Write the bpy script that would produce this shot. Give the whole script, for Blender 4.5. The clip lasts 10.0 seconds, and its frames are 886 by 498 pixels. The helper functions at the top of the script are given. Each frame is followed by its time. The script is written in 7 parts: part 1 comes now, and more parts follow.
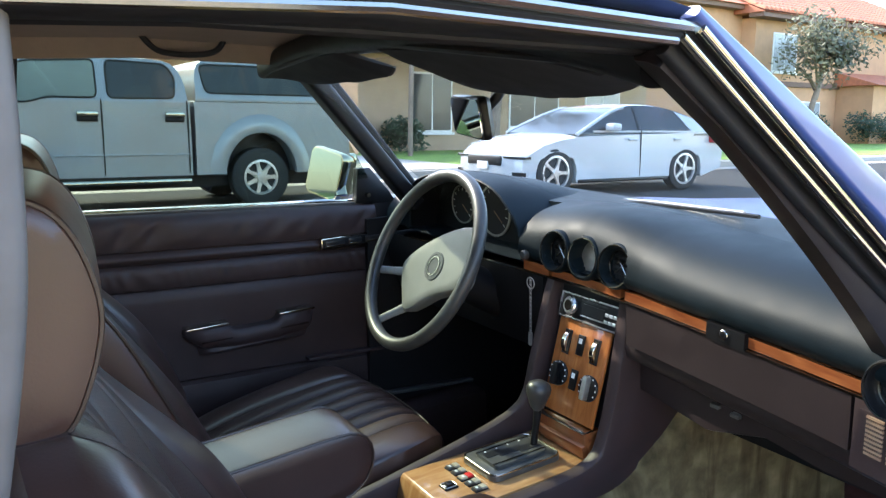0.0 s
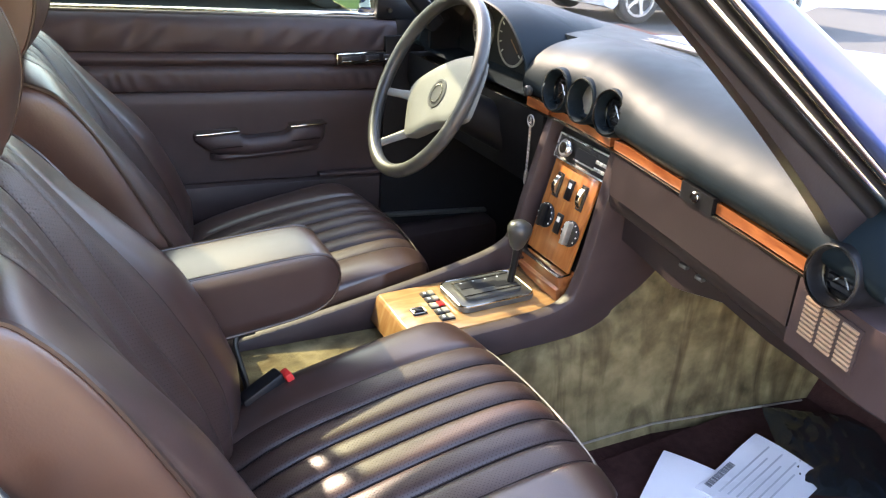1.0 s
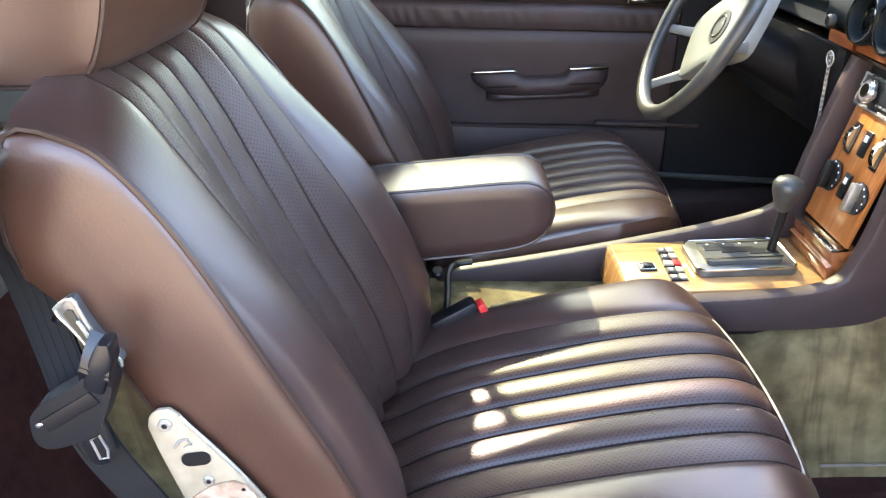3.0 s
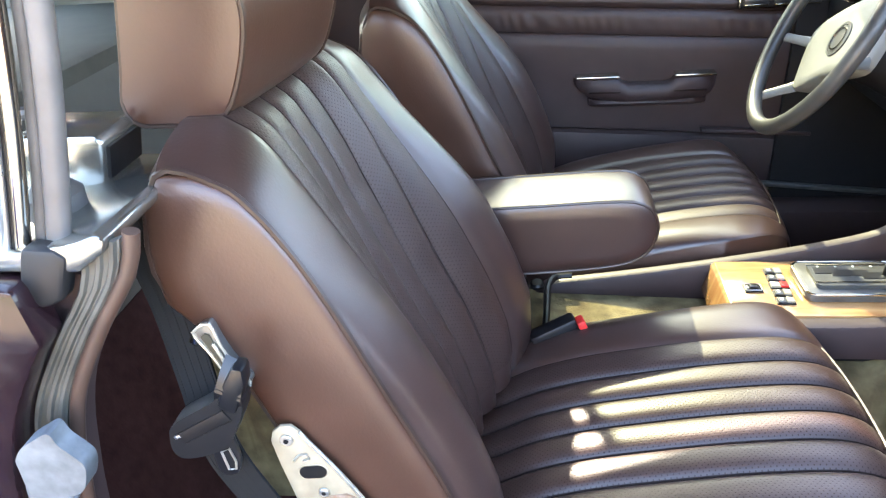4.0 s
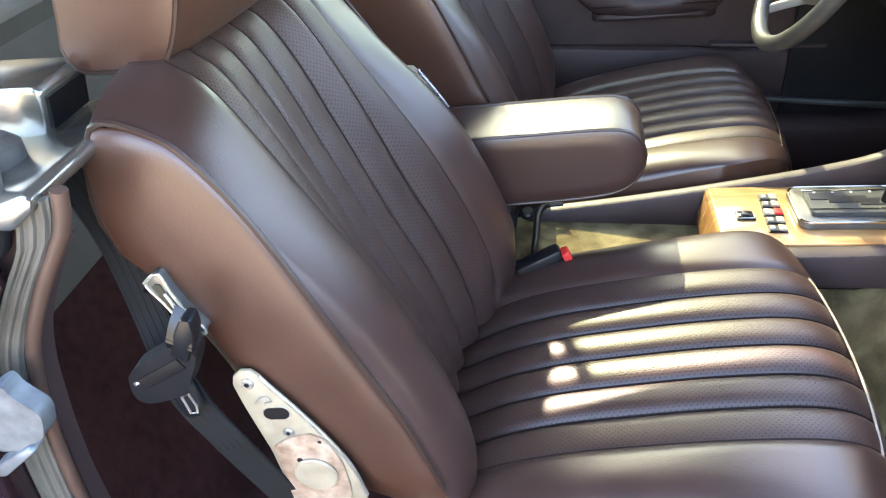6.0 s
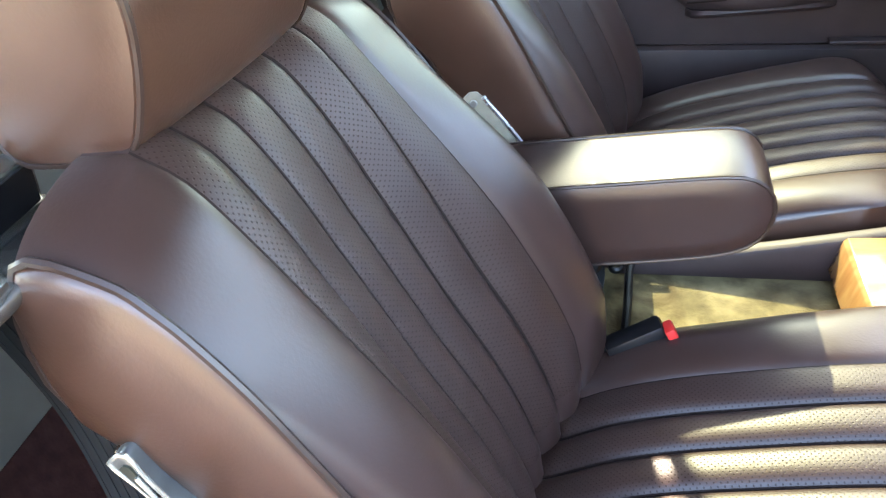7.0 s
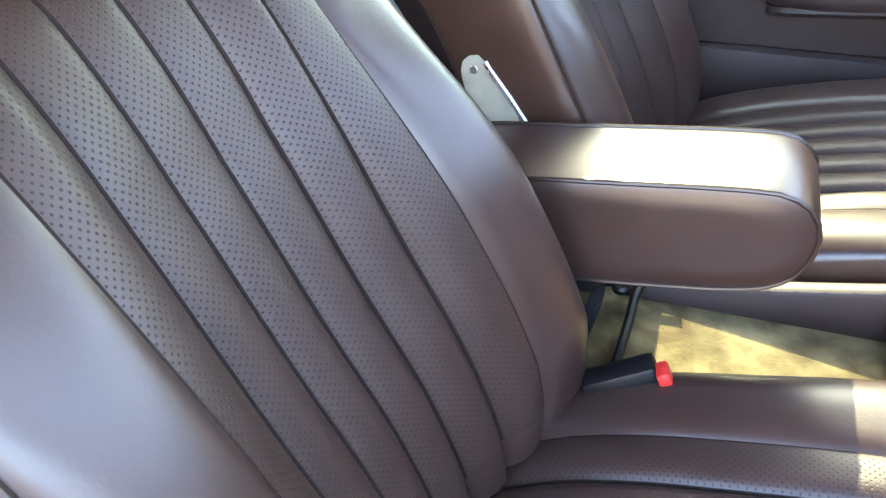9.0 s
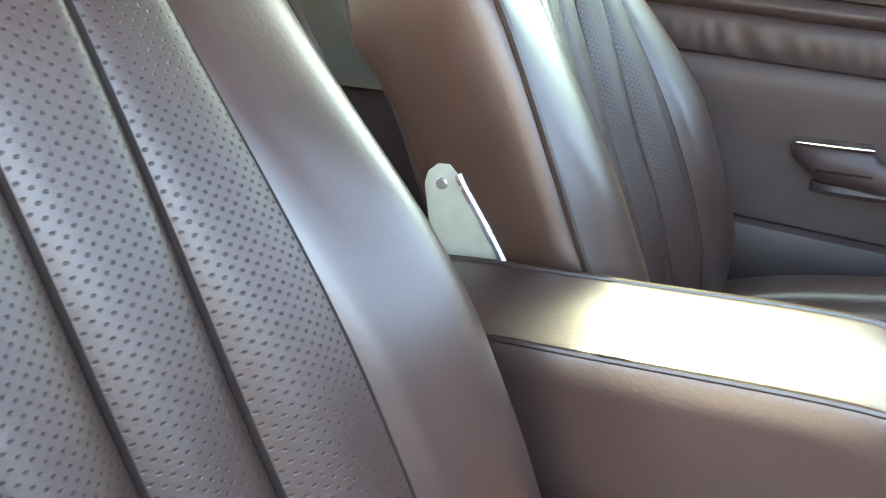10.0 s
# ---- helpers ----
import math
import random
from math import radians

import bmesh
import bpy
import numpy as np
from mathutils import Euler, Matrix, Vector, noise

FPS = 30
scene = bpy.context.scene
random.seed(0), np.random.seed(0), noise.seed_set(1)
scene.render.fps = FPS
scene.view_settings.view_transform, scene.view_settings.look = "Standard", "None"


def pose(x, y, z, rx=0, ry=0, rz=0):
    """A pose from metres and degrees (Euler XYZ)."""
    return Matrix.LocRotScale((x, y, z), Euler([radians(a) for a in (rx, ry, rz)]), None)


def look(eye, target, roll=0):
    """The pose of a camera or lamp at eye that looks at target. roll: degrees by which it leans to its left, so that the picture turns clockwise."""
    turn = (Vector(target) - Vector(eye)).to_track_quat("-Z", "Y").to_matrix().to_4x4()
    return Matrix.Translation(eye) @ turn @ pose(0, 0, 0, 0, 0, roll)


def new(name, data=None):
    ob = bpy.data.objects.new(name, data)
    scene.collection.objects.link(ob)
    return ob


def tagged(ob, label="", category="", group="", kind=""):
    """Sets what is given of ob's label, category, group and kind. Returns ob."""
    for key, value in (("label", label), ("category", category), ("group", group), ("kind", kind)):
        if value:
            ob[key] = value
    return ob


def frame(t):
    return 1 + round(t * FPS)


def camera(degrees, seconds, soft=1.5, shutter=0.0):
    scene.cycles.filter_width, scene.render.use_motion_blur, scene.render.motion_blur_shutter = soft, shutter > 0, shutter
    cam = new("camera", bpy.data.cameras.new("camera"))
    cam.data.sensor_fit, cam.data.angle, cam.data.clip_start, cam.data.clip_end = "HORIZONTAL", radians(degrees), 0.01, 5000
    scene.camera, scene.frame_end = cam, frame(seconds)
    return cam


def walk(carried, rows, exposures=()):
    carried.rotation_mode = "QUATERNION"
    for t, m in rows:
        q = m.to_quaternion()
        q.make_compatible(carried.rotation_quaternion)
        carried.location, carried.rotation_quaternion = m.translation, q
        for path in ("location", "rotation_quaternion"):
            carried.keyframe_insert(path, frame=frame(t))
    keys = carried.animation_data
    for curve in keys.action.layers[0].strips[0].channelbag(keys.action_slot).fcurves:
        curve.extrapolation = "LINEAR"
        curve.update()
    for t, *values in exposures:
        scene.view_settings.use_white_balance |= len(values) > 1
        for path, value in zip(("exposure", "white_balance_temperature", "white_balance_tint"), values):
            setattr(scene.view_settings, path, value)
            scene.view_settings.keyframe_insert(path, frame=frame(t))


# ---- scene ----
cam = camera(59.8, 10.0, soft=1.2, shutter=0.12)
PATH = [
    (0, (-0.216, -0.988, 1.135), (0.831, 0.661, 0.706), -1.5),
    (0.5, (-0.158, -0.992, 1.14), (0.852, 0.592, 0.453), 1.0),
    (1, (-0.083, -1.042, 1.153), (0.74, 0.559, 0.282), 2.4),
    (1.5, (-0.04, -1.06, 1.145), (0.558, 0.636, 0.269), 1.6),
    (2, (0.036, -1.045, 1.081), (0.307, 0.733, 0.206), 2.0),
    (2.2, (0.07, -1.03, 1.048), (0.282, 0.751, 0.164), 0.4),
    (3.3, (0.114, -1.03, 1.043), (0.007, 0.737, 0.113), -2.6),
    (3.5, (0.109, -1.035, 1.059), (-0.047, 0.721, 0.116), -2.8),
    (4, (0.097, -1.032, 1.092), (-0.158, 0.72, 0.162), -4.3),
    (4.5, (0.113, -1.03, 1.109), (-0.215, 0.719, 0.196), -4.5),
    (5, (0.137, -1.014, 1.12), (-0.223, 0.702, 0.158), -4.9),
    (5.5, (0.164, -1.02, 1.121), (-0.183, 0.653, 0.081), -5.9),
    (5.7, (0.178, -1.028, 1.115), (-0.155, 0.628, 0.044), -6.6),
    (6.8, (0.096, -0.806, 1.089), (-0.252, 0.686, -0.034), -7.7),
    (7, (0.117, -0.773, 1.085), (-0.35, 0.713, -0.003), -10.4),
    (7.5, (0.184, -0.732, 1.051), (-0.472, 0.691, -0.023), -13.9),
    (8, (0.213, -0.72, 1.051), (-0.476, 0.637, -0.086), -14.2),
    (8.5, (0.208, -0.688, 1.037), (-0.469, 0.666, -0.111), -12.3),
    (9, (0.182, -0.626, 0.976), (-0.45, 0.809, -0.097), -6.1),
    (9.5, (0.144, -0.549, 0.864), (-0.474, 1.06, 0.063), -0.4),
    (10, (0.142, -0.417, 0.847), (-0.544, 1.202, 0.126), 2.1),
]
CAR = Matrix.Rotation(radians(3.6), 4, Vector((1.49, -3.29, 0.0)))
EXPOSURES = [(0.0, 3.2, 6250, 9), (0.6, 3.95, 7200, 17), (1.2, 4.35, 7500, 19), (2.2, 4.45, 7600, 22), (3.5, 4.8, 7100, 14), (5.5, 4.56, 7450, 15), (7.0, 4.9, 7200, 11), (8.5, 5.2, 7200, 13), (9.5, 5.25, 7200, 9), (10.0, 5.4, 7700, 4)]
walk(cam, [(t, CAR @ look(eye, target, roll)) for t, eye, target, roll in PATH], EXPOSURES)

# world, sun and exposure
world = bpy.data.worlds.new("sky")
scene.world = world
world.use_nodes = True
wn = world.node_tree
sky = wn.nodes.new("ShaderNodeTexSky")
sky.sky_type = "NISHITA"
sky.sun_disc = False
SUN_EL, SUN_AZ = 37.5, 109.0
sky.sun_elevation = radians(SUN_EL)
sky.sun_rotation = radians(90 - SUN_AZ)
wn.links.new(sky.outputs[0], wn.nodes["Background"].inputs[0])
wn.nodes["Background"].inputs[1].default_value = 0.15
sun = new("sun", bpy.data.lights.new("sun", "SUN"))
sun.data.energy, sun.data.angle, sun.data.color = 1.4, radians(0.8), (1.0, 0.92, 0.76)
sd = Vector((math.cos(radians(SUN_EL)) * math.cos(radians(SUN_AZ)), math.cos(radians(SUN_EL)) * math.sin(radians(SUN_AZ)), math.sin(radians(SUN_EL))))
sun.matrix_world = look((0, 0, 30), Vector((0, 0, 30)) - sd)


# ---- materials ----
def mat(name, color, rough=0.5, metal=0.0, grain=0.0, scale=40.0, bump=0.0, bscale=300.0, coat=0.0, spec=0.5, color2=None):
    """A principled material with two scales of colour variation and a fine relief, in metres of the object."""
    m = bpy.data.materials.new(name)
    m.use_nodes = True
    n, l = m.node_tree.nodes, m.node_tree.links
    b = n["Principled BSDF"]
    b.inputs["Roughness"].default_value = rough
    b.inputs["Metallic"].default_value = metal
    b.inputs["Coat Weight"].default_value = coat
    b.inputs["Specular IOR Level"].default_value = spec
    co = n.new("ShaderNodeTexCoord").outputs["Object"]
    if grain:
        a = n.new("ShaderNodeTexNoise")
        a.inputs["Scale"].default_value, a.inputs["Detail"].default_value = scale, 6
        a2 = n.new("ShaderNodeTexNoise")
        a2.inputs["Scale"].default_value, a2.inputs["Detail"].default_value = scale / 9, 3
        l.new(co, a.inputs["Vector"]), l.new(co, a2.inputs["Vector"])
        mid = n.new("ShaderNodeMath")
        mid.operation = "ADD"
        l.new(a.outputs["Fac"], mid.inputs[0]), l.new(a2.outputs["Fac"], mid.inputs[1])
        r = n.new("ShaderNodeValToRGB")
        r.color_ramp.elements[0].position, r.color_ramp.elements[1].position = 0.7, 1.3
        half = n.new("ShaderNodeMath")
        half.operation = "MULTIPLY"
        half.inputs[1].default_value = 1.0
        l.new(mid.outputs[0], half.inputs[0])
        mr = n.new("ShaderNodeMapRange")
        mr.inputs["From Min"].default_value, mr.inputs["From Max"].default_value = 0.65, 1.35
        l.new(half.outputs[0], mr.inputs["Value"])
        mix = n.new("ShaderNodeMix")
        mix.data_type = "RGBA"
        lo = [c * (1 - grain) for c in color]
        hi = list(color2) if color2 else [min(1, c * (1 + grain)) for c in color]
        mix.inputs[6].default_value, mix.inputs[7].default_value = (*lo, 1), (*hi, 1)
        l.new(mr.outputs[0], mix.inputs[0])
        l.new(mix.outputs[2], b.inputs["Base Color"])
        rr = n.new("ShaderNodeMapRange")
        rr.inputs["From Min"].default_value, rr.inputs["From Max"].default_value = 0.6, 1.4
        rr.inputs["To Min"].default_value, rr.inputs["To Max"].default_value = max(0.02, rough * 0.85), min(1, rough * 1.15)
        l.new(half.outputs[0], rr.inputs["Value"]), l.new(rr.outputs[0], b.inputs["Roughness"])
    else:
        b.inputs["Base Color"].default_value = (*color, 1)
    if bump:
        v = n.new("ShaderNodeTexNoise")
        v.inputs["Scale"].default_value, v.inputs["Detail"].default_value = bscale * 0.5, 2
        l.new(co, v.inputs["Vector"])
        bp = n.new("ShaderNodeBump")
        bp.inputs["Strength"].default_value, bp.inputs["Distance"].default_value = bump, 0.6 / bscale
        l.new(v.outputs["Fac"], bp.inputs["Height"]), l.new(bp.outputs[0], b.inputs["Normal"])
    return m


def perforate(m, pitch=0.0044):
    """Rows of small punched holes, along the seam-wise coordinates in metres."""
    n, l = m.node_tree.nodes, m.node_tree.links
    b = n["Principled BSDF"]
    uv = n.new("ShaderNodeUVMap")
    vor = n.new("ShaderNodeTexVoronoi")
    vor.inputs["Scale"].default_value, vor.inputs["Randomness"].default_value = 1 / pitch, 0.0
    turn = n.new("ShaderNodeMapping")
    turn.inputs["Rotation"].default_value = (0, 0, radians(45))
    l.new(uv.outputs[0], turn.inputs["Vector"]), l.new(turn.outputs[0], vor.inputs["Vector"])
    hole = n.new("ShaderNodeMapRange")
    hole.inputs["From Min"].default_value, hole.inputs["From Max"].default_value = 0.11, 0.23
    l.new(vor.outputs["Distance"], hole.inputs["Value"])
    old = b.inputs["Base Color"].links[0].from_socket
    mix = n.new("ShaderNodeMix")
    mix.data_type = "RGBA"
    mix.inputs[6].default_value = (0.026, 0.014, 0.0105, 1)
    l.new(hole.outputs[0], mix.inputs[0]), l.new(old, mix.inputs[7]), l.new(mix.outputs[2], b.inputs["Base Color"])
    bp = n.new("ShaderNodeBump")
    gloss = n.new("ShaderNodeMapRange")
    gloss.inputs["To Min"].default_value, gloss.inputs["To Max"].default_value = 0.2, b.inputs["Specular IOR Level"].default_value
    l.new(hole.outputs[0], gloss.inputs["Value"]), l.new(gloss.outputs[0], b.inputs["Specular IOR Level"])
    bp.inputs["Strength"].default_value, bp.inputs["Distance"].default_value = 0.4, 0.0005
    l.new(hole.outputs[0], bp.inputs["Height"])
    if b.inputs["Normal"].links:
        l.new(b.inputs["Normal"].links[0].from_socket, bp.inputs["Normal"])
    l.new(bp.outputs[0], b.inputs["Normal"])
    return m


def wood_mat(name, axis_scale, dark, pale):
    """Lacquered striped veneer."""
    m = mat(name, (0.5, 0.2, 0.06), 0.25, coat=0.5)
    n, l = m.node_tree.nodes, m.node_tree.links
    b = n["Principled BSDF"]
    co = n.new("ShaderNodeTexCoord").outputs["Object"]
    mp = n.new("ShaderNodeMapping")
    mp.inputs["Scale"].default_value = axis_scale
    l.new(co, mp.inputs["Vector"])
    nz = n.new("ShaderNodeTexNoise")
    nz.inputs["Scale"].default_value, nz.inputs["Detail"].default_value, nz.inputs["Distortion"].default_value = 1.0, 5, 0.6
    l.new(mp.outputs[0], nz.inputs["Vector"])
    r = n.new("ShaderNodeValToRGB")
    r.color_ramp.elements[0].position, r.color_ramp.elements[0].color = 0.33, (*dark, 1)
    r.color_ramp.elements[1].position, r.color_ramp.elements[1].color = 0.68, (*pale, 1)
    l.new(nz.outputs["Fac"], r.inputs[0]), l.new(r.outputs[0], b.inputs["Base Color"])
    return m


def glass_mat(name, tint=(1, 1, 1), rough=0.0, clear=0.92):
    """Thin window glass: mostly clear with a faint mirror."""
    m = bpy.data.materials.new(name)
    m.use_nodes = True
    n, l = m.node_tree.nodes, m.node_tree.links
    out = n["Material Output"]
    t, g, mix = n.new("ShaderNodeBsdfTransparent"), n.new("ShaderNodeBsdfGlossy"), n.new("ShaderNodeMixShader")
    t.inputs[0].default_value = (*tint, 1)
    g.inputs["Roughness"].default_value = rough
    mix.inputs[0].default_value = 1 - clear
    l.new(t.outputs[0], mix.inputs[1]), l.new(g.outputs[0], mix.inputs[2]), l.new(mix.outputs[0], out.inputs[0])
    return m


LEATHER = mat("brown_leather", (0.058, 0.0268, 0.0170), 0.36, grain=0.2, scale=14, bump=0.16, bscale=700, spec=0.58)
# Seat-front leathers, plain and perforated: toned darker than the sides for cooler light.
FRONT = mat("shade_toned_seat_leather", (0.041, 0.0212, 0.0170), 0.33, grain=0.22, scale=14, bump=0.14, bscale=700, spec=0.62)
PERF = perforate(mat("perforated_brown_leather", (0.039, 0.0200, 0.0158), 0.42, grain=0.18, scale=14, bump=0.2, bscale=700, spec=0.5))
TRIM = mat("dark_maroon_vinyl", (0.043, 0.027, 0.026), 0.50, grain=0.22, scale=25, bump=0.12, bscale=700, spec=0.4)
# Dark tone painted along seams and grooves for their shade.
DARKSEAM = mat("seam_crease_shade", (0.014, 0.0070, 0.0052), 0.75, grain=0.2, spec=0.2)
PIPE = mat("leather_piping", (0.030, 0.0165, 0.012), 0.35, grain=0.2)
SLAT = mat("tan_grille_plastic", (0.30, 0.20, 0.13), 0.45, grain=0.15)
PIPE_PALE = mat("worn_pale_piping", (0.30, 0.25, 0.21), 0.4, grain=0.2, scale=60)
DASH = mat("black_dash_pad", (0.0055, 0.0102, 0.0132), 0.52, grain=0.25, scale=20, bump=0.15, bscale=900, spec=0.13)
BLACK = mat("black_plastic", (0.006, 0.006, 0.007), 0.42, grain=0.25, scale=60, spec=0.32)
PILLARVINYL = mat("dark_brown_pillar_vinyl", (0.014, 0.0105, 0.011), 0.5, grain=0.25, scale=30, bump=0.1, bscale=600, spec=0.35)
DARKRUB = mat("black_door_rubber", (0.010, 0.010, 0.011), 0.5, grain=0.3, scale=40, spec=0.35)
CREAM = mat("cream_painted_plate", (0.38, 0.34, 0.255), 0.4, grain=0.2, scale=45)
RUBBER = mat("dusty_black_rubber", (0.035, 0.034, 0.034), 0.6, grain=0.4, scale=40, color2=(0.09, 0.085, 0.08))
GREYSEAL = mat("grey_worn_post_trim", (0.095, 0.088, 0.085), 0.5, grain=0.3, scale=30)
CHROME = mat("chrome", (0.46, 0.43, 0.36), 0.13, metal=1.0, grain=0.1, scale=90)
STEEL = mat("worn_zinc_steel", (0.55, 0.53, 0.48), 0.35, metal=0.85, grain=0.35, scale=50)
PALEPAINT = mat("worn_cream_bracket", (0.25, 0.21, 0.14), 0.4, grain=0.25, scale=45, color2=(0.36, 0.31, 0.22))
RUST = mat("rusty_hinge", (0.30, 0.16, 0.08), 0.7, grain=0.5, scale=70, color2=(0.5, 0.4, 0.3))
# Paler than the upright veneer: sunlight on the flat plate put into its colour.
WOOD_FLAT = wood_mat("sunlit_toned_orange_veneer", (14, 60, 14), (0.35, 0.165, 0.062), (0.50, 0.28, 0.115))
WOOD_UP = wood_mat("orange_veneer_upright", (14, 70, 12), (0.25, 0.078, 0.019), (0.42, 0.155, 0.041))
WOOD_STRIP = wood_mat("red_brown_veneer_strip", (60, 9, 60), (0.145, 0.039, 0.012), (0.29, 0.098, 0.031))
CARPET = mat("stained_olive_carpet", (0.105, 0.083, 0.040), 0.95, grain=0.6, scale=26, bump=0.8, bscale=420, spec=0.1, color2=(0.31, 0.245, 0.125))
cn, cl = CARPET.node_tree.nodes, CARPET.node_tree.links
cb = cn["Principled BSDF"]
cmap = cn.new("ShaderNodeMapping")
cmap.inputs["Scale"].default_value = (11, 9, 2.6)
cl.new(cn.new("ShaderNodeTexCoord").outputs["Object"], cmap.inputs["Vector"])
cnz = cn.new("ShaderNodeTexNoise")
cnz.inputs["Scale"].default_value, cnz.inputs["Detail"].default_value, cnz.inputs["Distortion"].default_value = 1.0, 4, 1.5
cl.new(cmap.outputs[0], cnz.inputs["Vector"])
crr = cn.new("ShaderNodeMapRange")
crr.inputs["From Min"].default_value, crr.inputs["From Max"].default_value = 0.48, 0.68
crr.inputs["To Max"].default_value = 0.8
cl.new(cnz.outputs["Fac"], crr.inputs["Value"])
cmix = cn.new("ShaderNodeMix")
cmix.data_type = "RGBA"
cmix.inputs[7].default_value = (0.055, 0.035, 0.017, 1)
cl.new(cb.inputs["Base Color"].links[0].from_socket, cmix.inputs[6]), cl.new(crr.outputs[0], cmix.inputs[0]), cl.new(cmix.outputs[2], cb.inputs["Base Color"])
MAT_RED = mat("dark_red_floor_carpet", (0.045, 0.02, 0.018), 0.95, grain=0.4, scale=60, bump=0.8, bscale=500, spec=0.1)
HUB = mat("faded_grey_vinyl", (0.168, 0.166, 0.148), 0.45, grain=0.12, scale=40, bump=0.2, bscale=600)
RIM = mat("worn_dark_rim", (0.034, 0.034, 0.032), 0.36, grain=0.35, scale=30, color2=(0.06, 0.058, 0.052))
PAINT = mat("blue_car_paint", (0.042, 0.072, 0.22), 0.35, grain=0.1, scale=30, coat=0.35)
JAMBPAINT = mat("dark_maroon_jamb_paint", (0.016, 0.007, 0.009), 0.22, grain=0.4, scale=18, spec=0.4, bump=0.35, bscale=22, coat=0.3)
BRIGHT = mat("bright_satin_steel", (0.80, 0.80, 0.80), 0.28, metal=0.9, grain=0.12, scale=40)
LINER = mat("beige_headliner", (0.30, 0.22, 0.16), 0.9, grain=0.12, scale=40, bump=0.4, bscale=500)
VISOR = mat("charcoal_visor_vinyl", (0.012, 0.012, 0.014), 0.8, grain=0.2, scale=30)
WEB = mat("dark_belt_webbing", (0.011, 0.0115, 0.012), 0.75, grain=0.25, scale=30, spec=0.15)
RED = mat("red_plastic", (0.65, 0.03, 0.025), 0.4, grain=0.1)
PAPER = mat("white_paper", (0.83, 0.81, 0.85), 0.8, grain=0.06, scale=8)
INK = mat("grey_print", (0.16, 0.16, 0.18), 0.8)
INK_PALE = mat("pale_print", (0.52, 0.51, 0.56), 0.8)
BAG = mat("black_plastic_bag", (0.016, 0.019, 0.021), 0.15, grain=0.2, scale=6, spec=1.0)


def dusty_glass(name, clear, dust):
    """An unwashed windscreen: clear glass, a thin uneven film of dust and a faint mirror."""
    m = glass_mat(name, (clear, clear * 1.005, clear), 0.0, 0.95)
    n, l = m.node_tree.nodes, m.node_tree.links
    out = n["Material Output"]
    base = out.inputs[0].links[0].from_socket
    d, mix = n.new("ShaderNodeBsdfDiffuse"), n.new("ShaderNodeMixShader")
    d.inputs[0].default_value = (0.55, 0.52, 0.46, 1)
    nz = n.new("ShaderNodeTexNoise")
    nz.inputs["Scale"].default_value, nz.inputs["Detail"].default_value, nz.inputs["Distortion"].default_value = 3.0, 6, 1.2
    l.new(n.new("ShaderNodeTexCoord").outputs["Object"], nz.inputs["Vector"])
    mr = n.new("ShaderNodeMapRange")
    mr.inputs["From Min"].default_value, mr.inputs["From Max"].default_value = 0.35, 0.75
    mr.inputs["To Min"].default_value, mr.inputs["To Max"].default_value = dust * 0.4, dust * 2.0
    l.new(nz.outputs["Fac"], mr.inputs["Value"]), l.new(mr.outputs[0], mix.inputs[0])
    l.new(base, mix.inputs[1]), l.new(d.outputs[0], mix.inputs[2]), l.new(mix.outputs[0], out.inputs[0])
    return m


SCREEN = dusty_glass("dusty_windscreen_glass", 0.90, 0.055)
GLASS = glass_mat("window_glass", (0.96, 0.98, 0.97), 0.0, 0.94)
TINTED = glass_mat("green_tinted_glass", (0.63, 0.67, 0.595), 0.0, 0.96)
GUNMETAL = mat("satin_gunmetal", (0.14, 0.14, 0.132), 0.35, metal=0.6, grain=0.2, scale=60)
GATEGREY = mat("dull_dark_gate", (0.060, 0.060, 0.057), 0.4, grain=0.25, scale=60)
DIAL = mat("dark_dial_face", (0.02, 0.02, 0.022), 0.3)
# Blue-grey colour put in for the wing mirror's darker, bluer reflection.
TONEDMIRROR = mat("blue_reflection_toned_mirror", (0.15, 0.19, 0.23), 0.03, metal=1.0)
MIRROR = mat("mirror_silver", (0.9, 0.9, 0.9), 0.02, metal=1.0)
WHITEPL = mat("white_marking", (0.75, 0.75, 0.72), 0.5)
BELTPL = mat("black_belt_plastic", (0.006, 0.0065, 0.008), 0.33, grain=0.2, scale=60, spec=0.4)
DECK = mat("grey_olive_rear_deck", (0.095, 0.093, 0.074), 0.85, grain=0.2, scale=20, spec=0.15)
# Part-diffuse chrome; its cream tone stands in for the sky it reflects.
POLISHED = mat("sky_toned_cream_chrome", (0.44, 0.42, 0.35), 0.25, metal=0.6, grain=0.1, scale=60)
OLIVEDARK = mat("dark_olive_recess", (0.035, 0.033, 0.022), 0.4, grain=0.2, scale=60)
LATCHMETAL = mat("dull_latch_metal", (0.34, 0.34, 0.31), 0.24, metal=0.9, grain=0.2, scale=40)
GLOVE = mat("dark_brown_glovebox_vinyl", (0.021, 0.0135, 0.0135), 0.5, grain=0.22, scale=25, bump=0.12, bscale=700, spec=0.35)
GREYRUB = mat("dusty_grey_seal", (0.050, 0.049, 0.042), 0.55, grain=0.4, scale=30, color2=(0.095, 0.092, 0.078))
LIPVINYL = mat("brown_vinyl_lip", (0.062, 0.036, 0.026), 0.45, grain=0.25, scale=30)
STRIKER = mat("dull_worn_zinc", (0.21, 0.235, 0.25), 0.5, metal=0.6, grain=0.4, scale=60)
CREAMVINYL = mat("grey_rear_trim", (0.100, 0.097, 0.077), 0.8, grain=0.15, scale=30)


# ---- building helpers ----
WORLD = Matrix.Identity(4)
BASE = {}


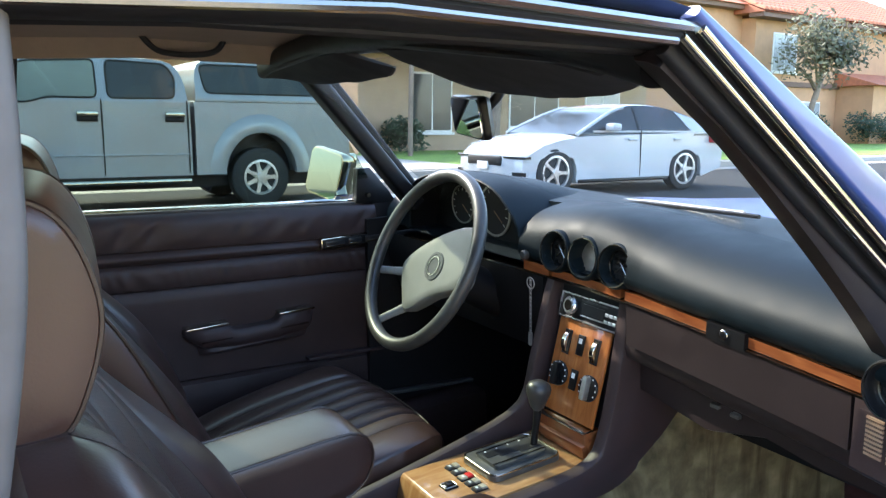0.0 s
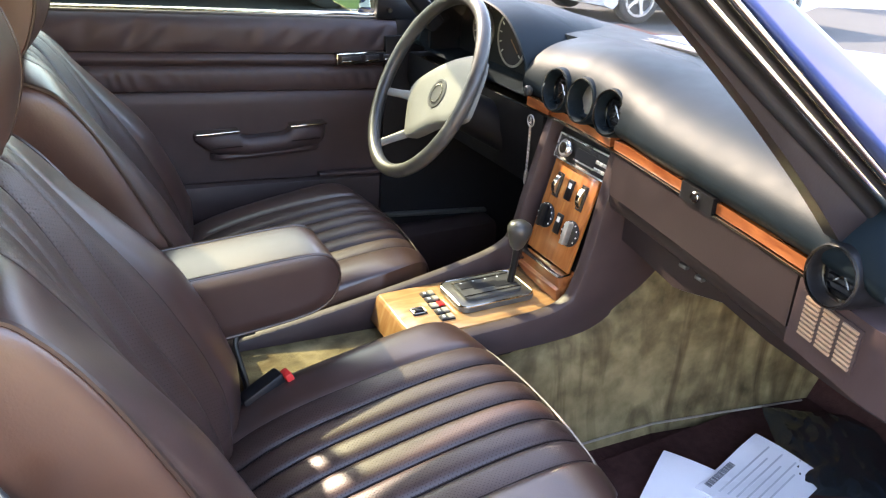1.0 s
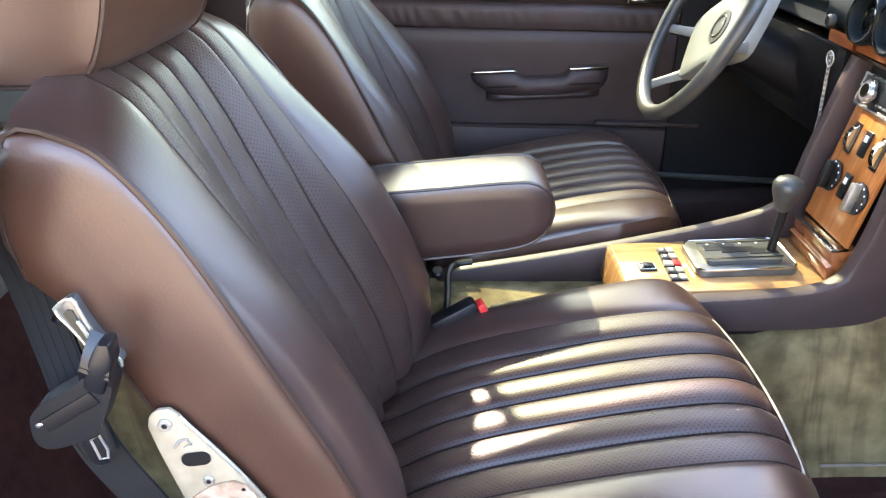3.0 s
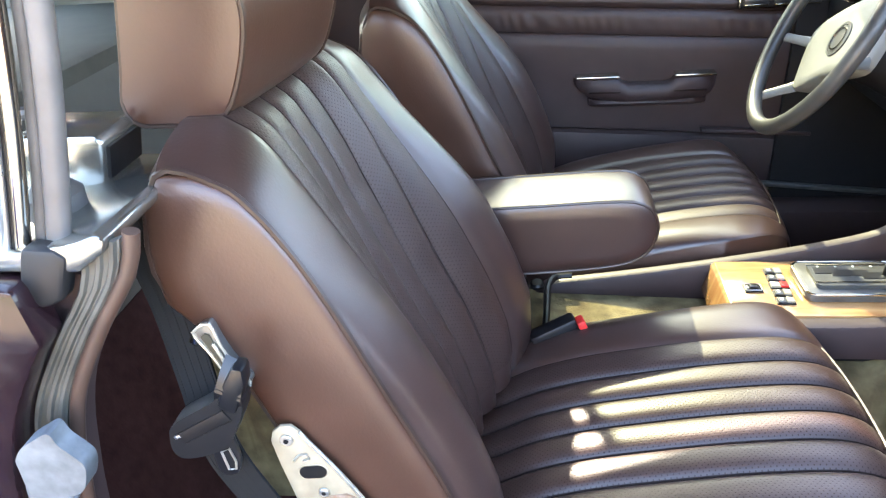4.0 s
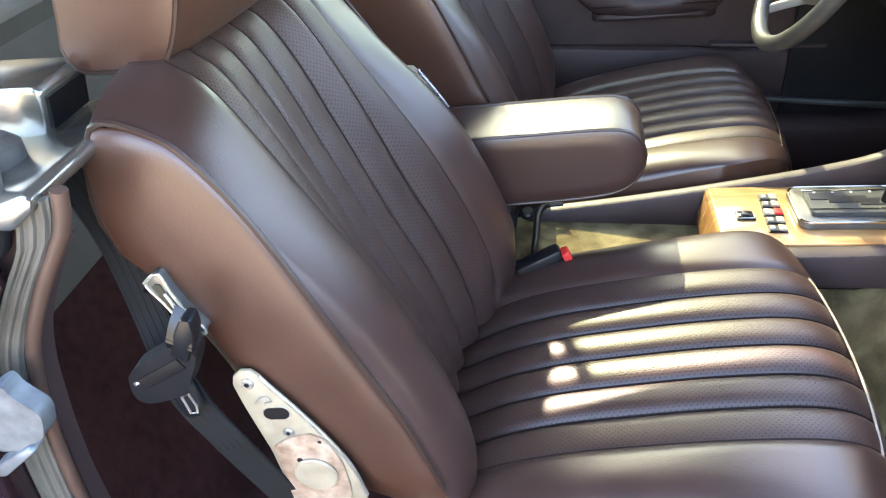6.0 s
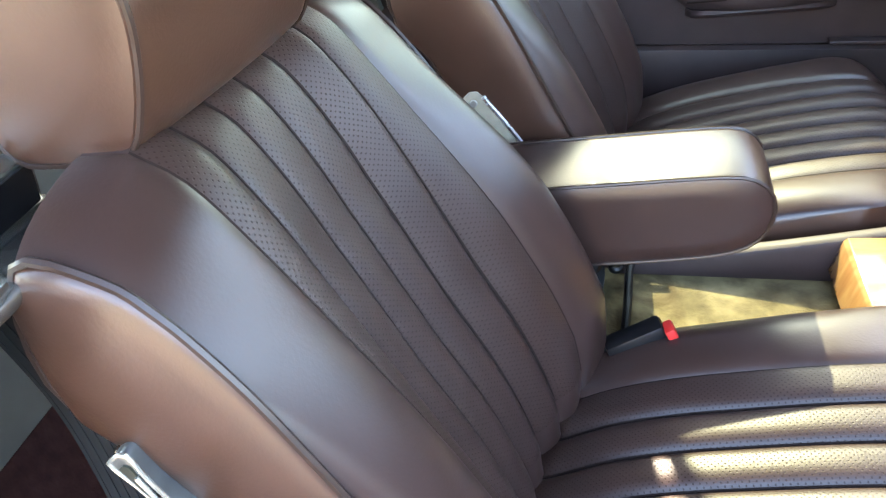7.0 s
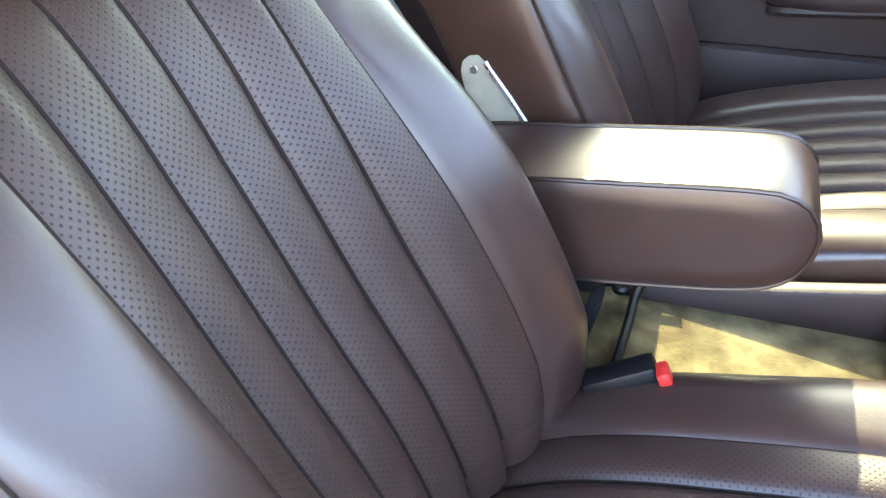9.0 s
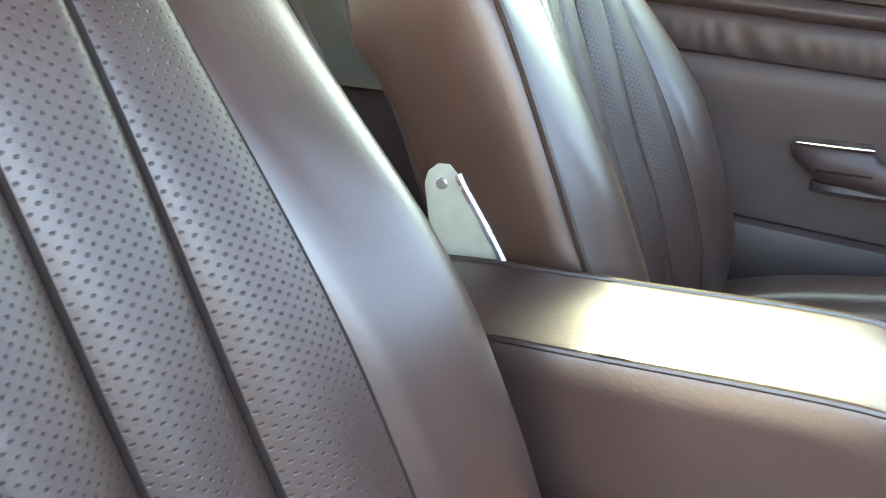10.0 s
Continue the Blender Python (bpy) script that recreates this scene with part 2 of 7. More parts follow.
def thing(name, base, label, category, group="", kind="", at=None):
    """An Empty at a thing's base, that parents its parts. Cabin things lean with the parked car."""
    ob = new(name)
    ob.empty_display_size = 0.05
    ob.matrix_basis = (CAR if at is None else at) @ Matrix.Translation(base)
    BASE[ob] = Vector(base)
    return tagged(ob, label, category, group, kind)


def mesh_of(name, bm, materials, smooth=True):
    me = bpy.data.meshes.new(name)
    bmesh.ops.recalc_face_normals(bm, faces=bm.faces[:])
    bm.to_mesh(me)
    bm.free()
    for m in materials if isinstance(materials, (list, tuple)) else [materials]:
        me.materials.append(m)
    me.polygons.foreach_set("use_smooth", [smooth] * len(me.polygons))
    if smooth:
        me.set_sharp_from_angle(angle=radians(40))
    return me


def part(name, bm, material, parent, label="", smooth=True, kind=""):
    """Links a bmesh, in place coordinates, as one mesh object under a thing or a part."""
    base = BASE[parent]
    bmesh.ops.translate(bm, vec=-base, verts=bm.verts[:])
    ob = new(name, mesh_of(name, bm, material, smooth))
    ob.parent = parent
    BASE[ob] = base
    return tagged(ob, label, kind=kind)


def solo(name, bm, material, base, label, category, group="", kind="", at=None, smooth=True):
    """A thing of one mesh."""
    bmesh.ops.translate(bm, vec=-Vector(base), verts=bm.verts[:])
    ob = new(name, mesh_of(name, bm, material, smooth))
    ob.matrix_basis = (CAR if at is None else at) @ Matrix.Translation(base)
    BASE[ob] = Vector(base)
    return tagged(ob, label, category, group, kind)


def box(lo, hi, bevel=0.0, seg=2, turn=None):
    """A box from corner to corner; turn: a matrix applied about its middle."""
    bm = bmesh.new()
    bmesh.ops.create_cube(bm, size=1)
    mid = (Vector(lo) + Vector(hi)) / 2
    size = Vector(hi) - Vector(lo)
    bmesh.ops.scale(bm, vec=size, verts=bm.verts[:])
    if bevel:
        bmesh.ops.bevel(bm, geom=bm.edges[:], offset=bevel, segments=seg, affect="EDGES", profile=0.5)
    if turn is not None:
        bmesh.ops.transform(bm, matrix=turn.to_4x4(), verts=bm.verts[:])
    bmesh.ops.translate(bm, vec=mid, verts=bm.verts[:])
    return bm


def ring_loft(rings, cap=True, closed=False):
    """Quads between rings of points (each ring closed on itself)."""
    bm = bmesh.new()
    vs = [[bm.verts.new(p) for p in r] for r in rings]
    n = len(vs[0])
    pairs = list(zip(vs, vs[1:])) + ([(vs[-1], vs[0])] if closed else [])
    for a, b in pairs:
        for i in range(n):
            bm.faces.new((a[i], a[(i + 1) % n], b[(i + 1) % n], b[i]))
    if cap and not closed:
        bm.faces.new(vs[0]), bm.faces.new(vs[-1])
    return bm


def tube(points, r, n=8, cap=True, closed=False, flat=1.0, up=None):
    """A round bar along points; flat squeezes it along up."""
    pts = [Vector(p) for p in points]
    rings = []
    side = None
    for i, p in enumerate(pts):
        if closed:
            d = pts[(i + 1) % len(pts)] - pts[i - 1]
        else:
            d = pts[min(i + 1, len(pts) - 1)] - pts[max(i - 1, 0)]
        d.normalize()
        ref = Vector(up) if up else (side if side is not None else (Vector((0, 0, 1)) if abs(d.z) < 0.9 else Vector((1, 0, 0))))
        a = d.cross(ref).normalized() if up else (ref - d * ref.dot(d)).normalized()
        b = d.cross(a).normalized()
        if not up:
            side = a
        rad = r[i] if isinstance(r, (list, tuple)) else r
        rings.append([p + a * math.cos(2 * math.pi * k / n) * rad + b * math.sin(2 * math.pi * k / n) * rad * flat for k in range(n)])
    return ring_loft(rings, cap, closed)


def disc(c, axis, r, h, n=24, r2=None, bevel=0.0):
    """A cylinder of height h from c along axis."""
    q = Vector(axis).normalized().to_track_quat("Z", "Y").to_matrix()
    r2 = r if r2 is None else r2
    prof = [(r, 0), (r2, h)] if not bevel else [(r - bevel, 0), (r, bevel), (r2, h - bevel), (r2 - bevel, h)]
    rings = [[Vector(c) + q @ Vector((rr * math.cos(2 * math.pi * k / n), rr * math.sin(2 * math.pi * k / n), z)) for k in range(n)] for rr, z in prof]
    return ring_loft(rings)


def lathe(c, axis, prof, n=28, closed=False):
    """Turns a profile of (radius, height) about the axis through c."""
    q = Vector(axis).normalized().to_track_quat("Z", "Y").to_matrix()
    rings = [[Vector(c) + q @ Vector((r * math.cos(2 * math.pi * k / n), r * math.sin(2 * math.pi * k / n), z)) for k in range(n)] for r, z in prof]
    return ring_loft(rings, cap=not closed, closed=closed)


def slab(outline, y0, y1, bevel=0.0, axis="y"):
    """A plate: an outline of (a, b) pairs drawn out between y0 and y1 along an axis."""
    bm = bmesh.new()
    put = {"y": lambda a, b, h: (a, h, b), "z": lambda a, b, h: (a, b, h), "x": lambda a, b, h: (h, a, b)}[axis]
    lo = [bm.verts.new(put(a, b, y0)) for a, b in outline]
    hi = [bm.verts.new(put(a, b, y1)) for a, b in outline]
    n = len(outline)
    bm.faces.new(lo), bm.faces.new(hi)
    for i in range(n):
        bm.faces.new((lo[i], lo[(i + 1) % n], hi[(i + 1) % n], hi[i]))
    bmesh.ops.recalc_face_normals(bm, faces=bm.faces[:])
    if bevel:
        es = [e for e in bm.edges if e.calc_length() > bevel * 1.5]
        bmesh.ops.bevel(bm, geom=es, offset=bevel, segments=2, affect="EDGES", profile=0.5, clamp_overlap=True)
    return bm


def smooth_path(points, n=8):
    """Catmull-Rom through points."""
    p = [Vector(q) for q in points]
    p = [2 * p[0] - p[1]] + p + [2 * p[-1] - p[-2]]
    out = []
    for i in range(1, len(p) - 2):
        for k in range(n):
            t = k / n
            out.append(0.5 * (2 * p[i] + (p[i + 1] - p[i - 1]) * t + (2 * p[i - 1] - 5 * p[i] + 4 * p[i + 1] - p[i + 2]) * t * t + (3 * p[i] - p[i - 1] - 3 * p[i + 1] + p[i + 2]) * t**3))
    return out + [p[-2]]


def curve_at(points, n=8):
    """Samples of a smooth plane curve as pairs, with even steps."""
    q = smooth_path([(a, b, 0) for a, b in points], 12)
    d = [0.0]
    for a, b in zip(q, q[1:]):
        d.append(d[-1] + (b - a).length)
    return [(float(np.interp(s, d, [v.x for v in q])), float(np.interp(s, d, [v.y for v in q]))) for s in np.linspace(0, d[-1], n)]


def rounded(w, h, r, n=5):
    """A rectangle's outline, centred, with round corners."""
    out = []
    for cx, cy, a0 in ((w / 2 - r, h / 2 - r, 0), (-w / 2 + r, h / 2 - r, 90), (-w / 2 + r, -h / 2 + r, 180), (w / 2 - r, -h / 2 + r, 270)):
        for k in range(n + 1):
            a = radians(a0 + 90 * k / n)
            out.append((cx + r * math.cos(a), cy + r * math.sin(a)))
    return out


def bar(a, b, w, h, bevel=0.0):
    """A bar with a w by h section from a to b, h towards z."""
    a, b = Vector(a), Vector(b)
    d = (b - a).normalized()
    s = d.cross(Vector((0, 0, 1)))
    s = s.normalized() if s.length > 1e-4 else Vector((0, 1, 0))
    u = s.cross(d)
    sec = rounded(w, h, max(bevel, 1e-4), 3) if bevel else [(w / 2, h / 2), (-w / 2, h / 2), (-w / 2, -h / 2), (w / 2, -h / 2)]
    return ring_loft([[p + s * x + u * y for x, y in sec] for p in (a, b)])


EDGE = [(0.040, 0.42), (0.036, 0.47), (0.010, 0.56), (-0.029, 0.652), (-0.077, 0.763), (-0.107, 0.823), (-0.140, 0.872), (-0.172, 0.893)]
REAR = [(-0.205, 0.894), (-0.223, 0.872), (-0.2285, 0.80), (-0.2225, 0.768), (-0.206, 0.751), (-0.188, 0.732), (-0.158, 0.655), (-0.130, 0.58), (-0.085, 0.47), (-0.02, 0.42)]
FLUTES, FLUTE_SPAN = 6, 0.620


def scallop(v, depth, flat=3.4):
    """The rise of the sewn flutes over their seams at v, from -1 to 1 across the seat."""
    w = abs(v) / FLUTE_SPAN
    edge = 1 - 0.55 * min(1.0, max(0.0, (w * FLUTES / 2 - FLUTES / 2 + 0.5) / 0.5))
    depth *= edge
    if w >= 1:
        return -depth * max(0.0, 1 - (abs(v) - FLUTE_SPAN) / 0.06) ** 2
    f = (v / FLUTE_SPAN + 1) / 2 * FLUTES
    f -= math.floor(f)
    return depth * ((1 - abs(2 * f - 1) ** flat) - 1)


def across():
    """Stations across a seat: close at the seams and the round edges."""
    vs = set()
    for k in range(FLUTES):
        for f in (0, 0.018, 0.04, 0.08, 0.16, 0.28, 0.42, 0.58, 0.72, 0.84, 0.92, 0.96, 0.982):
            vs.add(round(((k + f) / FLUTES * 2 - 1) * FLUTE_SPAN, 4))
    for a in (FLUTE_SPAN, 0.624, 0.629, 0.637, 0.652, 0.675, 0.71, 0.74, 0.78, 0.82, 0.86, 0.90, 0.935, 0.962, 0.984, 1.0):
        vs |= {a, -a}
    return sorted(vs)


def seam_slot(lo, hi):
    """Strips next to a seam take the third material, dark for crease shade, the flutes the second."""
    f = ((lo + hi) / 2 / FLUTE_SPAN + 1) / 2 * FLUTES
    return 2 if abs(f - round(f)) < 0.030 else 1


def shell(rings, perf, uvs):
    """A closed skin through rings, with the perforated faces in the second slot."""
    bm = ring_loft(rings)
    lay = bm.loops.layers.uv.new("seam")
    n = len(rings[0])
    bm.verts.index_update()
    for f in bm.faces:
        ids = [v.index for v in f.verts]
        if len(ids) == 4:
            f.material_index = perf(sum(i // n for i in ids) / 4, sorted(i % n for i in ids))
            for lp in f.loops:
                i = lp.vert.index
                lp[lay].uv = uvs[i // n][i % n]
    return bm


_dish = smooth_path([(-1.0, 0.0, 0), (-0.985, 0.006, 0), (-0.95, 0.014, 0), (-0.88, 0.022, 0), (-0.78, 0.027, 0), (-0.69, 0.025, 0), (-0.62, 0.020, 0), (-0.52, 0.005, 0), (-0.413, -0.010, 0), (-0.207, -0.018, 0), (0.0, -0.0205, 0), (0.207, -0.016, 0), (0.413, 0.003, 0), (0.52, 0.016, 0), (0.62, 0.0295, 0), (0.72, 0.042, 0), (0.82, 0.052, 0), (0.89, 0.0545, 0), (0.94, 0.049, 0), (0.975, 0.036, 0), (1.0, 0.012, 0)], 6)
DISH = ([p.x for p in _dish], [p.y for p in _dish])


def backrest(yc, hw, inner):
    """A dished, fluted backrest; inner: the side (+1 or -1 along y) of its taller bolster."""
    front = curve_at(EDGE, 44)
    rear = curve_at(REAR, 18)
    nf = len(front)
    norm = []
    for i in range(nf):
        a, b = front[max(i - 1, 0)], front[min(i + 1, nf - 1)]
        d = Vector((b[0] - a[0], b[1] - a[1])).normalized()
        norm.append((d.y, -d.x))
    vs = across()
    rings, uvs = [], []
    for v in vs:
        w = abs(v)
        dish = float(np.interp(v * inner, DISH[0], DISH[1]))
        ring, uv = [], []
        for i, ((x, z), (nx, nz)) in enumerate(zip(front, norm)):
            s = i / (nf - 1)
            t = min(1.0, max(0.0, (s - 0.42) / 0.46))
            up = 1 - t * t * (3 - 2 * t)
            low = min(1.0, 0.62 + 0.38 * s / 0.16)
            o = (dish * (0.06 + 0.94 * up) * low if dish > 0 else dish * (1 - 0.45 * max(0.0, (s - 0.72) / 0.28))) + scallop(v, 0.0145, 2.0 + 2.5 * (1 - up)) * (0.34 + 0.66 * up) * (0.85 + 0.25 * v * inner)
            hw_s = hw * (1.0 - 0.03 * s - 0.10 * max(0.0, 1 - s / 0.17) ** 2 * w**4)
            ring.append((x + nx * o, yc + v * hw_s, z + nz * o + 0.012 * (1 - w**2) * max(0, (s - 0.75) / 0.25) - 0.014 * w**6 * max(0.0, (s - 0.7) / 0.3) ** 2))
            uv.append((v * hw, s * 0.56))
        for j, (x, z) in enumerate(rear):
            hw_s = hw * (0.97 - 0.12 * (j / (len(rear) - 1)) ** 3)
            k = 1 - 0.05 * w**10
            ring.append((x * k + (1 - k) * -0.1, yc + v * hw_s, z + (0.012 * (1 - w**2) if j < 2 else 0) + scallop(v, 0.004) * (j < 2) - 0.014 * w**6 * max(0.0, 1 - j / 9)))
            uv.append((v * hw, 0.6))
        rings.append(ring), uvs.append(uv)
    for end, sgn in ((0, -1), (-1, 1)):
        r = rings[end]
        fz, rz = [p[2] for p in r[:nf]], [p[2] for p in r[nf:]][::-1]
        fx, rx = [p[0] for p in r[:nf]], [p[0] for p in r[nf:]][::-1]
        fy, ry = [p[1] for p in r[:nf]], [p[1] for p in r[nf:]][::-1]
        cz = sum(p[2] for p in r) / len(r)
        extra = []
        for k, bulge in ((0.985, 0.0025), (0.9, 0.006), (0.7, 0.009), (0.4, 0.0105), (0.04, 0.011)):
            ring = []
            for x, y, z in r:
                z2 = cz + (z - cz) * (1 - (1 - k) * 0.30)
                mx = (np.interp(z2, fz, fx) + np.interp(z2, rz, rx)) / 2
                my = (np.interp(z2, fz, fy) + np.interp(z2, rz, ry)) / 2
                mx0 = (np.interp(z, fz, fx) + np.interp(z, rz, rx)) / 2
                ring.append((float(mx + (x - mx0) * k), float(my + (y - my) * k + sgn * bulge), z2))
            extra.append(ring)
        if end == 0:
            rings, uvs = extra[::-1] + rings, [uvs[0]] * 5 + uvs
        else:
            rings, uvs = rings + extra, uvs + [uvs[-1]] * 5
    ends = [-2] * 5 + vs + [2] * 5

    def perf(mid, cols):
        lo = ends[int(mid)]
        hi = ends[min(int(mid) + 1, len(ends) - 1)]
        if cols[-1] >= nf + 2 or max(abs(lo), abs(hi)) > 1.0:
            return 0
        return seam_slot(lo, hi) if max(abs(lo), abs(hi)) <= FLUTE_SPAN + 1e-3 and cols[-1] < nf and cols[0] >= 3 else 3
    edges = [rings[5][: nf + 12], rings[-6][: nf + 12]]
    return shell(rings, perf, uvs), edges


def cushion(yc, hw):
    """A fluted cushion; its flutes run over the front edge and down."""
    top = [(-0.02, 0.405), (0.03, 0.425), (0.09, 0.455), (0.17, 0.478), (0.27, 0.494), (0.36, 0.500), (0.42, 0.498), (0.455, 0.486), (0.478, 0.464), (0.490, 0.432), (0.492, 0.39), (0.480, 0.34)]
    path = curve_at(top, 52)
    vs = across()
    rings, uvs, run = [], [], 0.0
    for i, (x, z) in enumerate(path):
        if i:
            run += math.hypot(x - path[i - 1][0], z - path[i - 1][1])
        a, b = path[max(i - 1, 0)], path[min(i + 1, len(path) - 1)]
        d = Vector((b[0] - a[0], b[1] - a[1])).normalized()
        nx, nz = -d.y, d.x
        xx = min(x, 0.49)
        h = hw if xx < 0.37 else hw - 0.075 * (1 - math.sqrt(max(0.0, 1 - ((xx - 0.37) / 0.1205) ** 2)))
        e = min(1.0, max(0.0, (run - 0.22) / 0.30))
        face = e * e * (3 - 2 * e)
        g = min(1.0, max(0.0, (x - 0.30) / 0.19))
        fade = max(0.0, 1 - max(0.0, run - 0.47) / 0.10)
        ring, uv = [], []
        for v in vs:
            w = abs(v)
            t = min(max((0.9 - w) / 0.4, 0), 1)
            low = (0.013 * t * t * (3 - 2 * t) + 0.03 * (1 - (1 - w**8) ** 0.5)) * (1 - face)
            fl = scallop(v, 0.0095, 3.6) * fade
            ring.append((x - 0.022 * w * w * g * g + nx * fl, yc + v * (hw - (hw - h) * w**5), z - low + nz * fl))
            uv.append((v * hw, run))
        for v, zz in ((1.0, -0.07), (0.985, -0.12), (0.5, -0.125), (-0.5, -0.125), (-0.985, -0.12), (-1.0, -0.07)):
            ring.append((x - 0.022 * v * v * g * g, yc + v * h, max(0.29, z + zz - 0.01) if z > 0.41 else 0.29))
            uv.append((0, 0))
        rings.append(ring), uvs.append(uv)
    nv = len(vs)
    face_row, hem_row = [min(i for i, p in enumerate(path) if p[0] > 0.3 and p[1] < z) for z in (0.482, 0.42)]

    def perf(mid, cols):
        if cols[-1] >= nv:
            return 0
        if mid > hem_row or not all(abs(vs[c]) <= FLUTE_SPAN + 1e-3 for c in cols):
            return 3
        slot = seam_slot(vs[cols[0]], vs[cols[-1]])
        return slot if mid <= face_row or slot == 2 else 3
    return shell(rings, perf, uvs), path


def headrest(yc):
    """A padded block, rounder in front, turned a little with its seat; a piped panel on each side."""
    out = curve_at([(-0.205, 0.8885), (-0.170, 0.891), (-0.152, 0.900), (-0.140, 0.920), (-0.128, 0.952), (-0.1225, 0.982), (-0.127, 1.015), (-0.139, 1.046), (-0.158, 1.064), (-0.188, 1.069), (-0.210, 1.058), (-0.221, 1.03), (-0.230, 0.985), (-0.240, 0.935), (-0.246, 0.908), (-0.236, 0.8905), (-0.205, 0.8885)], 56)[:-1]
    cx, cz, mid = -0.186, 0.978, yc - 0.026

    def turned(y, k):
        return [(cx + (x - cx) * k + 0.13 * (y - 0.026), mid + y, cz + (z - cz) * k) for x, z in out]
    rings = [turned(y, k) for y, k in ((-0.109, 0.50), (-0.1085, 0.80), (-0.107, 0.95), (-0.103, 0.992), (-0.096, 1.004), (-0.07, 1.015), (-0.04, 1.022), (0, 1.025), (0.04, 1.022), (0.07, 1.015), (0.096, 1.004), (0.103, 0.992), (0.107, 0.95), (0.1085, 0.80), (0.109, 0.50))]
    return ring_loft(rings), [turned(s * 0.1045, 0.985) for s in (-1, 1)]


def hinge(seat, y, dx, dz, out, plain=False):
    """The exposed hinge plate at the foot of a backrest; out: which way it faces; plain: without its pivot."""
    line = curve_at([(-0.146, 0.628), (-0.142, 0.640), (-0.131, 0.646), (-0.121, 0.643), (-0.114, 0.631), (-0.091, 0.597), (-0.069, 0.560), (-0.051, 0.521), (-0.042, 0.48)], 22) + [(-0.05, 0.43), (-0.09, 0.415), (-0.118, 0.44)] + curve_at([(-0.122, 0.48), (-0.126, 0.510), (-0.129, 0.539), (-0.135, 0.567), (-0.142, 0.601), (-0.146, 0.626)], 12)
    plate = part("hinge_plate", slab([(a + dx, b + dz) for a, b in line], y, y + 0.004 * out, 0.0008), CREAM if plain else PALEPAINT, seat, "worn cream metal hinge plate")
    part("rolled_edge", tube([(a + dx, y + 0.004 * out, b + dz) for a, b in line[4:22]], 0.0032 if plain else 0.0018, 6), BRIGHT if plain else STEEL, plate)
    if plain:
        part("bolt", disc((-0.131 + dx, y + 0.0035 * out, 0.630 + dz), (0, out, 0), 0.005, 0.003, 12, bevel=0.001), STEEL, plate)
        return
    hole = [(-0.112 + p + dx, 0.592 + q + 0.10 * p + dz) for p, q in rounded(0.027, 0.0165, 0.008, 5)]
    part("slot", slab(hole, y + 0.0035 * out, y + 0.0046 * out), BLACK, plate)
    part("slot_rim", tube([(a, y + 0.0042 * out, b) for a, b in hole], 0.0008, 5, closed=True), PALEPAINT, plate)
    rust = curve_at([(-0.1245, 0.547), (-0.1055, 0.561), (-0.084, 0.5665), (-0.0747, 0.5625), (-0.066, 0.548), (-0.058, 0.520), (-0.060, 0.47), (-0.09, 0.43), (-0.116, 0.45), (-0.1225, 0.50), (-0.1245, 0.547)], 30)[:-1]
    pivot = part("pivot", slab([(a + dx, b + dz) for a, b in rust], y + 0.003 * out, y + 0.0065 * out, 0.0008), RUST, plate, "rusty overlapping pivot plate")
    part("pivot_cap", disc((-0.088 + dx, y + 0.006 * out, 0.512 + dz), (0, out, 0), 0.022, 0.004, 24, bevel=0.0015), PALEPAINT, pivot, "pale pivot cap")
    for a, b, r in ((-0.131, 0.630, 0.0060), (-0.105, 0.568, 0.0050), (-0.076, 0.558, 0.0045), (-0.101, 0.531, 0.0075)):
        bolt = part("bolt", disc((a + dx, y + 0.0035 * out, b + dz), (0, out, 0), r, 0.0035, 12, bevel=0.001), STEEL if b > 0.56 else RUST, plate)
        part("socket", disc((a + dx, y + 0.0068 * out, b + dz), (0, out, 0), r * 0.45, 0.0006, 6), BLACK, bolt)
    part("clip", tube([(a + dx, y + 0.0055 * out, b + dz) for a, b in ((-0.128, 0.606), (-0.122, 0.613), (-0.115, 0.614), (-0.113, 0.609), (-0.119, 0.606))], 0.0012, 6), STEEL, plate, "small bent clip")


